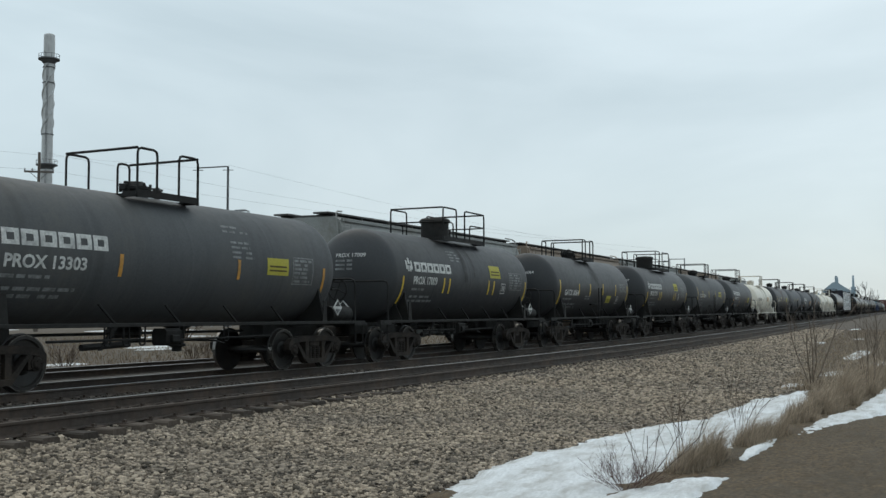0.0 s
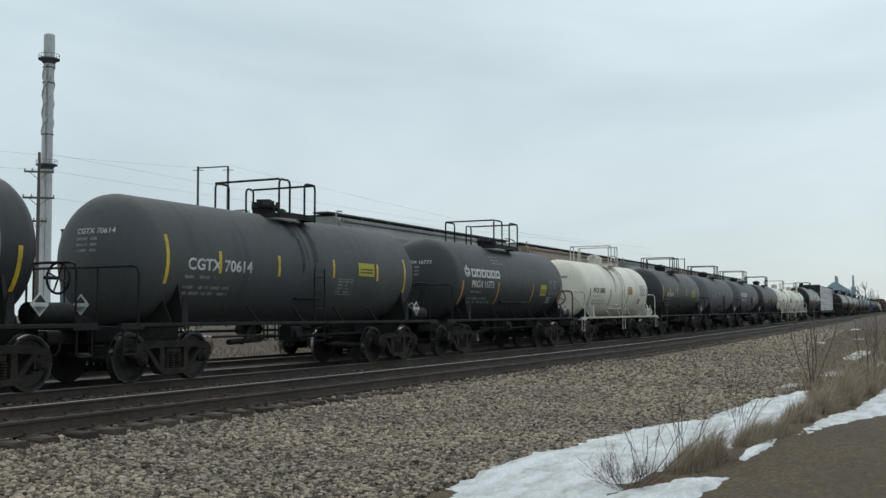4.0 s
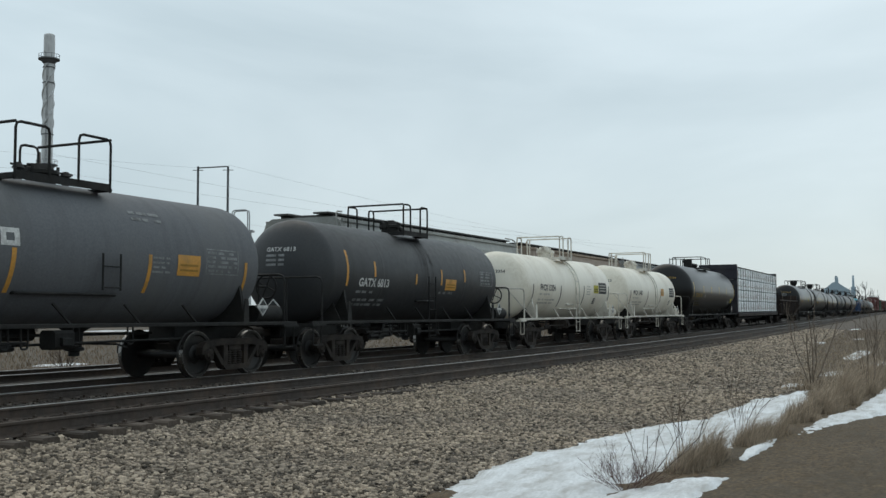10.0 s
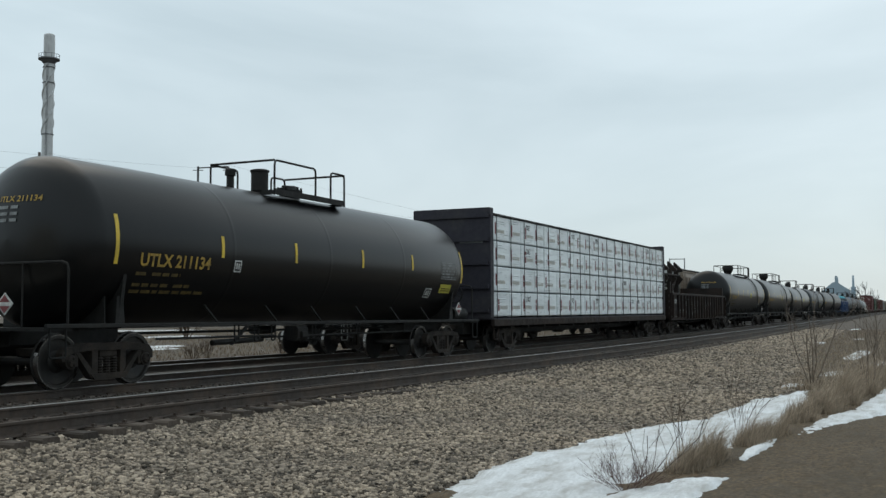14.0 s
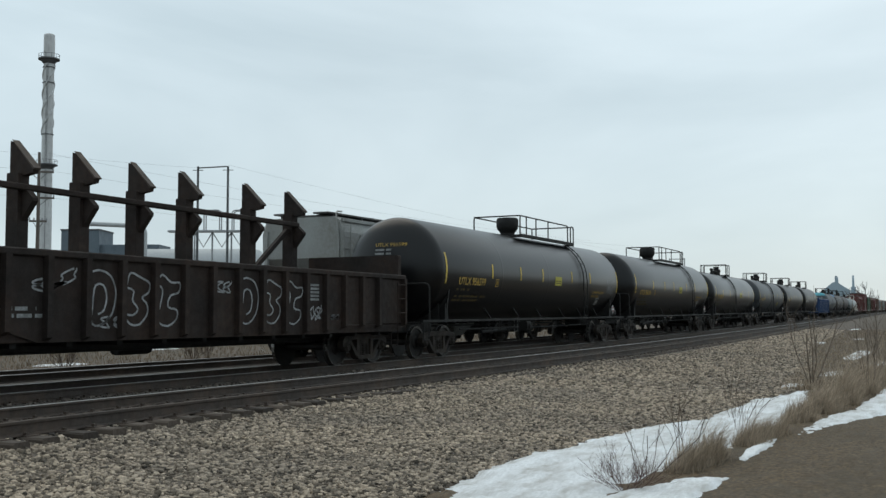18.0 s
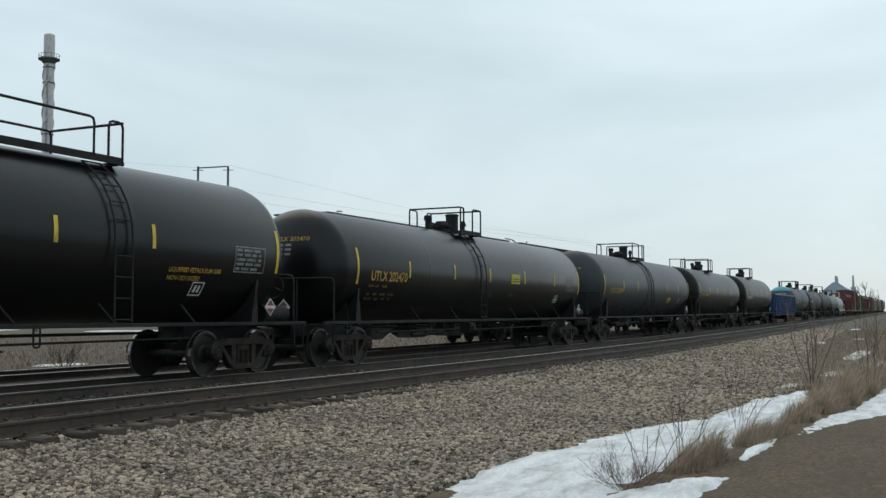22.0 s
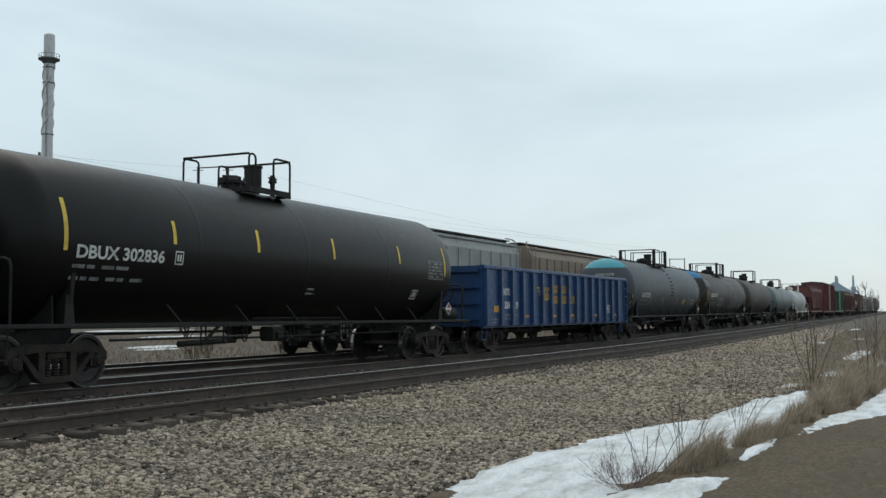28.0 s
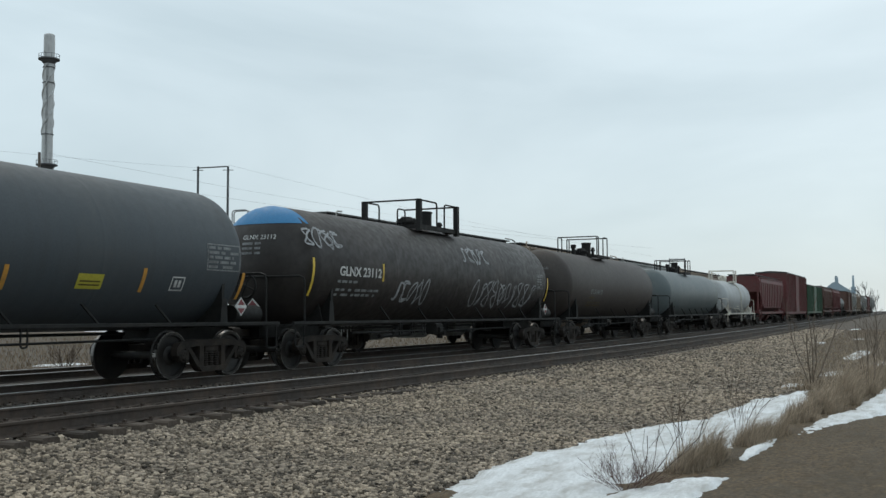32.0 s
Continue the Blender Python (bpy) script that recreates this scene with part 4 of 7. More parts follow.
def put_label(car, kind, R, zc, x, z, x1, z1, fine, rng):
    """A label on the shell: a painted plate, a ruled panel, a small framed sign or a block of fine print."""
    w, h = x1 - x, z1 - z
    if kind in ("ylabel", "orange", "kstencil"):
        o = part("label_panel", band(R, zc, x, x1, z, z1, 0.008), M[kind], car)
        for i in range(3 if kind == "kstencil" else 2):
            b = z + h * (0.22 + 0.24 * i)
            part("label_line", band(R, zc, x + w * 0.1, x1 - w * 0.1, b, b + h * 0.1, 0.012, 1), M["faintgrey" if kind == "kstencil" else "gold" if kind == "orange" else "faintyellow"], o)
    elif kind in ("panel", "box", "ybox"):
        ink = M["ystencil" if kind == "ybox" else "gstencil" if kind == "panel" else "stencil"]
        e = 0.025
        edge = joined(band(R, zc, x, x1, z, z + e), band(R, zc, x, x1, z1 - e, z1), band(R, zc, x, x + e, z + e, z1 - e), band(R, zc, x1 - e, x1, z + e, z1 - e))
        o = part("label_frame", edge, ink, car)
        if kind == "panel":
            n = max(int(h / 0.09), 2)
            tagged(part("label_print", joined(*(fine_lines(R, zc, x + 0.05, x1 - 0.03, z1 - 0.05 - k * (h - 0.06) / n, 1, (h - 0.06) / n * 1.3, rng) for k in range(n))), ink, o), kind="stuff")
        else:
            part("label_glyph", band(R, zc, x + w * 0.25, x + w * 0.45, z + h * 0.25, z + h * 0.75, 0.007), ink, o)
            part("label_glyph", band(R, zc, x + w * 0.55, x + w * 0.75, z + h * 0.25, z + h * 0.75, 0.007), ink, o)
    else:
        n = max(int(h / 0.085), 1)
        tagged(part("fine_print", joined(*(fine_lines(R, zc, x, x1, z1 - k * h / n, 1, h / n, rng) for k in range(n))), fine, car), kind="stuff")


def mark_tank(car, spec, R, zc, e, half, rng):
    """Reflectors, stencils, labels and placards on the side that is seen."""
    refl = M[spec.get("refl", "yellow")]
    for x, low, high in spec.get("strips", ()):
        part("reflector_strip", band(R, zc, x - 0.045, x + 0.045, low, high, 0.007, 5), refl, car)
    ink = M[spec.get("ink", "stencil")]
    fine = M[spec.get("fine", "gstencil")]
    if "mark" in spec:
        words, x, x1, z, size = spec["mark"]
        for v, f in fitted(words, x1 - x, size, spec.get("bold", 0.009)):
            part("stencil", wrap(v, f, R, zc, x, z), ink, car, "reporting mark stencil")
        for k in range(spec.get("fine_n", 3)):
            w = spec.get("fine_w", 1.7) * (0.55 if k == 0 and spec.get("fine_n", 3) > 2 else rng.uniform(0.85, 1.0))
            tagged(part("fine_print", fine_lines(R, zc, x - 0.05, x - 0.05 + w, z - 0.1 - 0.115 * k - (0.08 if k else 0), 1, 0.13, rng), fine, car), kind="stuff")
        zh = zc + R * (0.42 if R > 1.35 else 0.36)
        # on the head: a small stencil stands upright on the dish
        k = R * DISH
        for v, f in fitted(words, 0.088 * len(words), 0.105, 0.002):
            out = []
            for u, w, *_ in v:
                yy, g = 0.32 - u, zh - zc + w
                rr = min(math.hypot(yy, g), R)
                out.append((-half + k - (k + 0.012) * math.sqrt(max(1 - (rr / R) ** 2, 0)), yy, zc + g))
            part("head_stencil", Shape().add(out, f), ink, car)
        ls = Shape()
        for i in range(3):
            for a, b in ((0.32, 0.02), (-0.04, -0.2)):
                g = zh - zc - 0.12 - 0.11 * i
                pts = []
                for yy, gg in ((a, g), (b, g), (b, g + 0.055), (a, g + 0.055)):
                    rr = min(math.hypot(yy, gg), R)
                    pts.append((-half + k - (k + 0.012) * math.sqrt(max(1 - (rr / R) ** 2, 0)), yy, zc + gg))
                ls.add(pts, [(0, 1, 2, 3)])
        part("head_fine_print", ls, M["gstencil"], car)
    if "logo" in spec:
        x, z, s = spec["logo"]
        for i in range(6):
            u = x + i * s * 1.19
            blocks = Shape()
            for a0, a1, b0, b1 in ((0, 0.3, 0, 0.8), (0.76, 1.06, 0, 0.8), (0.3, 0.76, 0, 0.22), (0.3, 0.76, 0.58, 0.8)):
                o = band(R, zc, u + a0 * s, u + a1 * s, z + b0 * s, z + b1 * s, 0.006, 2)
                blocks.add(o.v, o.f)
            part("logo_block", blocks, M["stencil"], car, "white company logo drawn as plain block")
        if spec.get("leaf", True):
            leaf = joined(band(R, zc, x - s * 1.54, x - s * 1.28, z + s * 0.15, z + s * 0.85, 0.006, 3), band(R, zc, x - s * 0.66, x - s * 0.40, z + s * 0.15, z + s * 0.85, 0.006, 3),
                          band(R, zc, x - s * 1.12, x - s * 0.82, z + s * 0.6, z + s * 1.08, 0.007, 3), band(R, zc, x - s * 1.3, x - s * 1.0, z - s * 0.02, z + s * 0.45, 0.008, 3), band(R, zc, x - s * 0.94, x - s * 0.64, z - s * 0.02, z + s * 0.45, 0.009, 3))
            part("logo_sign", leaf, M["stencil"], car, "white company sign drawn as plain shape")
    for words, x, z, size in spec.get("writing", ()):
        v, f = text_mesh(words, size, 0.003, 0.95)
        part("stencil", wrap(v, f, R, zc, x, z), ink, car, "yellow stencilled words")
    for kind, x, z, x1, z1 in spec.get("labels", ()):
        put_label(car, kind, R, zc, x, z, x1, z1, fine, rng)
    if spec.get("placards"):
        # one on each end platform
        text = spec.get("placard_label", "white diamond hazard placard")
        flame = spec.get("placard_ink", "kstencil")
        for end, m in ((-1, pose(-e - 1.34, -0.05, 1.42, 0, 0, -90)), (1, pose(e + 0.6, -1.3, 1.40))):
            p = part("placard", placard_shape(0.19), M["stencil"], car, text, at=m)
            part("placard_print", Shape().add([(-0.125, -0.012, 0.03), (0.125, -0.012, 0.03), (0, -0.012, 0.155)], [(0, 1, 2)]), M[flame], p)
            part("placard_print", Shape().add([(-0.125, -0.012, -0.035), (0, -0.012, -0.155), (0.125, -0.012, -0.035)], [(0, 1, 2)]), M[flame if flame == "red" else "gstencil"], p)
    for x, w in spec.get("stains", ()):
        # runs of uneven length and width
        for i in range(5 if w < 0.25 else 1):
            u = x + rng.uniform(-0.2, 0.2) if w < 0.25 else x
            v = rng.uniform(0.02, 0.07) if w < 0.25 else w
            low = zc + R * (rng.uniform(-0.1, 0.6) if w < 0.25 else -0.75)
            part("rust_stain", band(R, zc, u, u + v, low, zc + R * 0.9, 0.008 + 0.001 * i, 10), M[spec.get("stain", "rust")], car, "stain run down the shell")
    for x, z, w, h, n in spec.get("graffiti", ()):
        part("spray_paint", Shape().add([(px, -(R + 0.007) * math.cos(a), zc + (R + 0.007) * math.sin(a)) for px, pz in scrawl(x, z, w, h, n)[0] for a in (math.asin(max(-0.98, min(0.98, (pz - zc) / R))),)], scrawl(x, z, w, h, n)[1]), M["spray"], car, "pale sprayed scrawl")


# ---- the other cars ----
def car_frame(car, e, reach, wide, z0=0.85, z1=1.05, material=None):
    m = material or M["frame"]
    cp = e + reach
    for side in (-1, 1):
        part("side_sill", Shape().box(-cp + 0.75, cp - 0.75, side * wide - 0.06, side * wide + 0.06, z0, z1, 0.015), m, car)
    part("centre_sill", Shape().box(-cp + 0.7, cp - 0.7, -0.35, 0.35, 0.6, z1 - 0.02, 0.02), M["frame"], car)
    bearer = Shape().box(-0.06, 0.06, -wide + 0.05, wide - 0.05, z0 - 0.08, z0 + 0.12).mesh("cross_bearer", M["frame"])
    for k in range(-6, 7):
        part("cross_bearer", bearer, None, car, at=pose(k * cp / 7.5, 0, 0))
    part("air_cylinder", Shape().cone((-0.6, 0.4, 0.62), (0.3, 0.4, 0.62), 0.17, n=10), M["frame"], car)
    part("brake_rod", Shape().tube([(-e + 1.2, -0.3, 0.6), (e - 1.2, -0.3, 0.6)], 0.03), M["frame"], car)
    for end in (-1, 1):
        put_truck(car, end * e)
    put_couplers(car, cp)
    for end in (-1, 1):
        for side in (-1, 1):
            x = end * (cp - 1.0)
            st = Shape().tube(bent([(x - 0.18, side * wide, z0 + 0.1), (x - 0.18, side * wide, 0.45), (x + 0.18, side * wide, 0.45), (x + 0.18, side * wide, z0 + 0.1)], 0.05), 0.018, 5)
            part("stirrup_step", st, m, car)


def ladder_flat(x, y, z0, z1, w=0.42, step=0.36):
    s = Shape()
    for xx in (x - w / 2, x + w / 2):
        s.tube([(xx, y, z0), (xx, y, z1)], 0.016, 5)
    z = z0 + 0.1
    while z < z1:
        s.tube([(x - w / 2, y, z), (x + w / 2, y, z)], 0.014, 5)
        z += step
    return s


def gondola(label, tc, reach, z0, z1, paint, posts, seed, slope=False):
    """An open-top car: ribbed sides, open inside, top chord, end bulkheads."""
    rng = random.Random(seed)
    car = thing("gondola_car", label, "gondola car", "cars of the passing freight train")
    e = tc / 2
    half = e + reach - 0.72
    w = 1.42
    m = M[paint]
    car_frame(car, e, reach, w - 0.08, 0.80, 0.98, m)
    for side in (-1, 1):
        ring = [(-half, z1), (-half, z0 + 0.1), (-e - 0.3, z0 + 0.1), (-e + 1.6, z0 + 0.08), (-e + 2.3, z0 - 0.12), (e - 2.3, z0 - 0.12), (e - 1.6, z0 + 0.08), (e + 0.3, z0 + 0.1), (half, z0 + 0.1), (half, z1)] if slope else [(-half, z1), (-half, z0), (half, z0), (half, z1)]
        part("side_wall", Shape().prism_y(ring, side * w - 0.03, side * w + 0.03), m, car)
        part("top_chord", Shape().box(-half - 0.05, half + 0.05, side * w - 0.09, side * w + 0.11 if side > 0 else side * w + 0.09, z1 - 0.02, z1 + 0.10, 0.02), m, car)
        inner = posts - 2
        first, last = (-6.55, 6.47) if slope else (-6.66, 6.57)
        for x in [-half + 0.06] + [first + (last - first) * k / (inner - 1) for k in range(inner)] + [half - 0.06]:
            low = z0 - 0.1 if slope and abs(x) < e - 2.3 else z0
            a, b = (side * w + side * 0.03, side * w + side * 0.15)
            part("side_post", Shape().prism_x([(min(a, b), low + 0.06), (max(a, b), low), (max(a, b), z1 - 0.03), (min(a, b), z1)], x - 0.06, x + 0.06), m, car)
    for end in (-1, 1):
        part("end_wall", Shape().box(end * half - 0.04, end * half + 0.04, -w, w, z0, z1 + 0.08), m, car)
        for i in range(4):
            z = z0 + 0.25 + i * (z1 - z0 - 0.3) / 3
            part("end_rib", Shape().box(end * half + (0.04 if end > 0 else -0.14), end * half + (0.14 if end > 0 else -0.04), -w + 0.1, w - 0.1, z - 0.07, z + 0.07, 0.02), m, car)
        if end > 0:
            part("ladder", ladder_flat(end * (half - 0.35), -w - 0.17, z0 - 0.1, z1 - 0.1), m, car)
    part("floor_plate", Shape().box(-half, half, -w, w, z0 - 0.02, z0 + 0.06), M["gondola"], car)
    return car, half, w, e


def rack_gondola():
    """Brown gondola with a row of slanted-headed rack posts."""
    car, half, w, e = gondola("rusted brown gondola car with tall slanted rack posts and chalky scrawls", 13.08, 2.05, 0.92, 2.16, "gondola", 19, 5, True)
    m = M["gondola"]
    xs = [-6.7, -4.58, -2.05, -0.5, 1.1, 2.72, 5.14, 7.0]
    for x in xs:
        for y in (1.5,):
            p = part("rack_post", Shape().box(x - 0.13, x + 0.13, y - 0.15, y + 0.15, 1.0, 3.9, 0.02), m, car)
            part("slanted_head", Shape().prism_x([(y + 0.16, 4.52), (y + 0.06, 4.50), (y - 0.44, 3.96), (y - 0.42, 3.88), (y - 0.15, 3.84), (y + 0.05, 3.72), (y + 0.16, 3.72)], x - 0.05, x + 0.09), m, p)
            part("wear_plate", Shape().prism_x([(y + 0.10, 4.545), (y + 0.06, 4.50), (y - 0.46, 3.945), (y - 0.48, 3.975)], x - 0.07, x + 0.11), M["rail"], p, "scuffed sloping wear plate")
            part("slanted_arm", Shape().prism_x([(y + 0.1, 3.72), (y - 0.14, 3.70), (y - 0.44, 3.42), (y - 0.44, 3.36), (y - 0.14, 2.98)], x - 0.05, x + 0.09), m, p)
    part("rack_beam", Shape().box(-7.6, 7.0, 1.2, 1.34, 3.56, 3.68, 0.02), m, car)
    part("rack_brace", Shape().prism_y([(5.2, 2.35), (5.4, 2.35), (6.95, 3.5), (6.75, 3.5)], 1.42, 1.52), m, car)
    part("rack_brace", Shape().prism_y([(-5.3, 2.35), (-5.1, 2.35), (-6.4, 3.5), (-6.6, 3.5)], 1.42, 1.52), m, car)
    part("bulkhead", Shape().box(-half - 0.02, -half + 0.14, -1.38, 1.38, 2.2, 2.85, 0.02), m, car)
    part("bulkhead", Shape().box(half - 0.14, half + 0.02, -1.38, 1.38, 2.2, 2.78, 0.02), m, car)
    for words, x in (("BVRY", -7.3), ("47", -6.3), ("109", -5.52)):
        v, f = text_mesh(words, 0.30, 0.008)
        part("stencil", Shape().add([(x + a, -w - 0.036, 1.70 + c) for a, c, *_ in v], f), M["stencil"], car, "reporting mark stencil")
    for words, z in (("BVRY", 2.62), ("47109", 2.44)):
        v, f = text_mesh(words, 0.17, 0.005)
        part("stencil", Shape().add([(-half - 0.024, -0.85 - a, z + c) for a, c, *_ in v], f), M["stencil"], car, "reporting mark stencil")
    part("fine_print", fine_lines(1, 1, -half + 1.6, -half + 4.2, 1.36, 2, 0.11, random.Random(2), flat_y=-w - 0.036), M["gstencil"], car)
    for x, z, wide, high, n in ((-4.4, 1.6, 0.7, 0.2, 2), (-3.9, 1.7, 0.5, 0.3, 1), (-2.95, 1.0, 0.6, 0.22, 2), (0.1, 1.65, 0.5, 0.25, 2), (3.4, 1.1, 0.5, 0.35, 2), (4.3, 1.12, 0.4, 0.12, 2)):
        V, F = scrawl(x, z, wide, high, n, 0.016)
        part("spray_paint", Shape().add([(a, -w - 0.037, c) for a, c in V], F), M["spray"], car, "pale sprayed scrawl")
    arch = [(-0.45, 0.2), (-0.4, 0.42), (-0.1, 0.52), (0.25, 0.42), (0.4, 0.1), (0.3, -0.3), (0.0, -0.52), (-0.3, -0.5), (-0.25, -0.1), (-0.2, 0.25), (0.05, 0.25), (0.15, 0.0), (0.05, -0.25), (-0.1, -0.3)]
    fold = [(-0.3, 0.2), (-0.22, 0.52), (0.1, 0.4), (0.42, 0.3), (0.36, 0.1), (0.1, 0.02), (0.32, -0.1), (0.34, -0.28), (0.1, -0.52), (-0.22, -0.5), (-0.38, -0.28), (-0.1, -0.34), (0.08, -0.2), (-0.16, -0.04), (-0.05, 0.15), (-0.3, 0.2)]
    hook = [(-0.36, 0.3), (-0.2, 0.52), (0.1, 0.3), (0.42, 0.36), (0.36, 0.1), (0.06, 0.1), (-0.05, -0.18), (0.32, -0.2), (0.3, -0.4), (0.0, -0.56), (-0.36, -0.45), (-0.2, 0.0), (-0.15, 0.2), (-0.36, 0.3)]
    for x, ring in ((-2.9, arch), (-2.07, fold), (-1.26, hook), (1.18, arch), (2.0, fold), (2.8, hook)):
        s = Shape()
        pts = [(p.x, p.z) for p in bent([(x + 0.85 * a, 0, 1.52 + 0.92 * c) for a, c in ring], 0.12)]
        for (xa, za), (xb, zb) in zip(pts, pts[1:]):
            ln = math.hypot(xb - xa, zb - za) or 1
            ox, oz = -(zb - za) / ln * 0.018, (xb - xa) / ln * 0.018
            y = -w - 0.037
            s.add([(xa - ox, y, za - oz), (xb - ox, y, zb - oz), (xb + ox, y, zb + oz), (xa + ox, y, za + oz)], [(0, 1, 2, 3)])
        part("spray_paint", s, M["spray"], car, "pale sprayed scrawl")
    grid = Shape()
    for i in range(5):
        grid.add([(3.42, -w - 0.036, 1.55 + 0.08 * i), (3.8, -w - 0.036, 1.55 + 0.08 * i), (3.8, -w - 0.036, 1.60 + 0.08 * i), (3.42, -w - 0.036, 1.60 + 0.08 * i)], [(0, 1, 2, 3)])
    part("stencil_bar", grid, M["gstencil"], car)
    return car


def blue_gondola():
    car, half, w, e = gondola("blue gondola car with ribbed sides and worn yellow company lettering", 13.17, 2.05, 0.86, 2.66, "blue", 17, 6)
    y = -w - 0.036
    z_load = 2.5
    for words, x, z in (("NOKL", -6.32, 1.85), ("3204", -6.23, 1.42), ("39", -5.28, 1.42)):
        v, f = text_mesh(words, 0.30, 0.016)
        part("stencil", Shape().add([(x + a * 0.9, y, z + c) for a, c, *_ in v], f), M["stencil"], car, "reporting mark stencil")
    part("fine_print", fine_lines(1, 1, -6.2, -5.0, 1.24, 2, 0.12, random.Random(3), flat_y=y), M["gstencil"], car)
    for z, spots in ((1.98, (-1.71, -1.49, -1.27, -0.75, -0.53, -0.31, -0.1)), (1.60, (-1.71, -1.49, -1.27, -0.75, -0.53, -0.31, -0.1, 0.38, 0.66))):
        for x in spots:
            s = Shape()
            for a, b, c, d in ((0, 0.07, 0, 0.28), (0.12, 0.19, 0, 0.28), (0.07, 0.12, 0, 0.07), (0.07, 0.12, 0.21, 0.28)):
                s.add([(x + a, y, z + c), (x + b, y, z + c), (x + b, y, z + d), (x + a, y, z + d)], [(0, 1, 2, 3)])
            part("logo_block", s, M["ystencil"], car, "yellow company lettering drawn as plain block")
    s = Shape()
    for i in range(4):
        s.add([(-2.9 - i * 0.12, y, 1.74 + i * 0.12), (-2.5, y, 1.74 + i * 0.12), (-2.5, y, 1.81 + i * 0.12), (-2.94 - i * 0.12, y, 1.81 + i * 0.12)], [(0, 1, 2, 3)])
    for dx in (-2.62, -2.28):
        for a0, a1, b0, b1 in ((0, 0.13, 0, 0.46), (0.13, 0.32, 0, 0.12), (0.13, 0.32, 0.34, 0.46), (0.21, 0.32, 0.12, 0.24)):
            s.add([(dx + a0, y - 0.003, 1.71 + b0), (dx + a1, y - 0.003, 1.71 + b0), (dx + a1, y - 0.003, 1.71 + b1), (dx + a0, y - 0.003, 1.71 + b1)], [(0, 1, 2, 3)])
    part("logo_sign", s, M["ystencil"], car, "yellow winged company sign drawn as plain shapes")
    for x in (-7.14, -4.47, -1.68, 0.38, 3.35, 6.26):
        part("reflector_strip", Shape().box(x, x + 0.42, y - 0.004, y, 1.11 if x > -6 else 1.30, 1.20 if x > -6 else 1.50), M["orange"], car, "orange reflector plate")
    for a, b, c, d in ((5.04, 5.62, 1.26, 1.295), (5.04, 5.62, 1.53, 1.565), (5.04, 5.075, 1.295, 1.53), (5.585, 5.62, 1.295, 1.53), (5.14, 5.28, 1.34, 1.48), (5.38, 5.52, 1.34, 1.48)):
        part("sign_bar", Shape().box(a, b, y - 0.004, y, c, d), M["stencil"], car)
    for a, b in ((-0.2, 1.05), (2.9, 3.25), (4.4, 4.75), (5.3, 5.55)):
        part("stencil_bar", Shape().box(a, b, y - 0.003, y, 1.0, 1.04), M["gstencil"], car)
    part("load", Shape().box(-half + 0.1, half - 0.1, -w + 0.08, w - 0.08, z_load - 0.5, z_load, 0.05), M["gondola"], car, "dark scrap load just below the rim")
    part("fine_print", fine_lines(1, 1, -7.3, -6.6, 1.1, 2, 0.1, random.Random(4), flat_y=y), M["gstencil"], car)
    return car


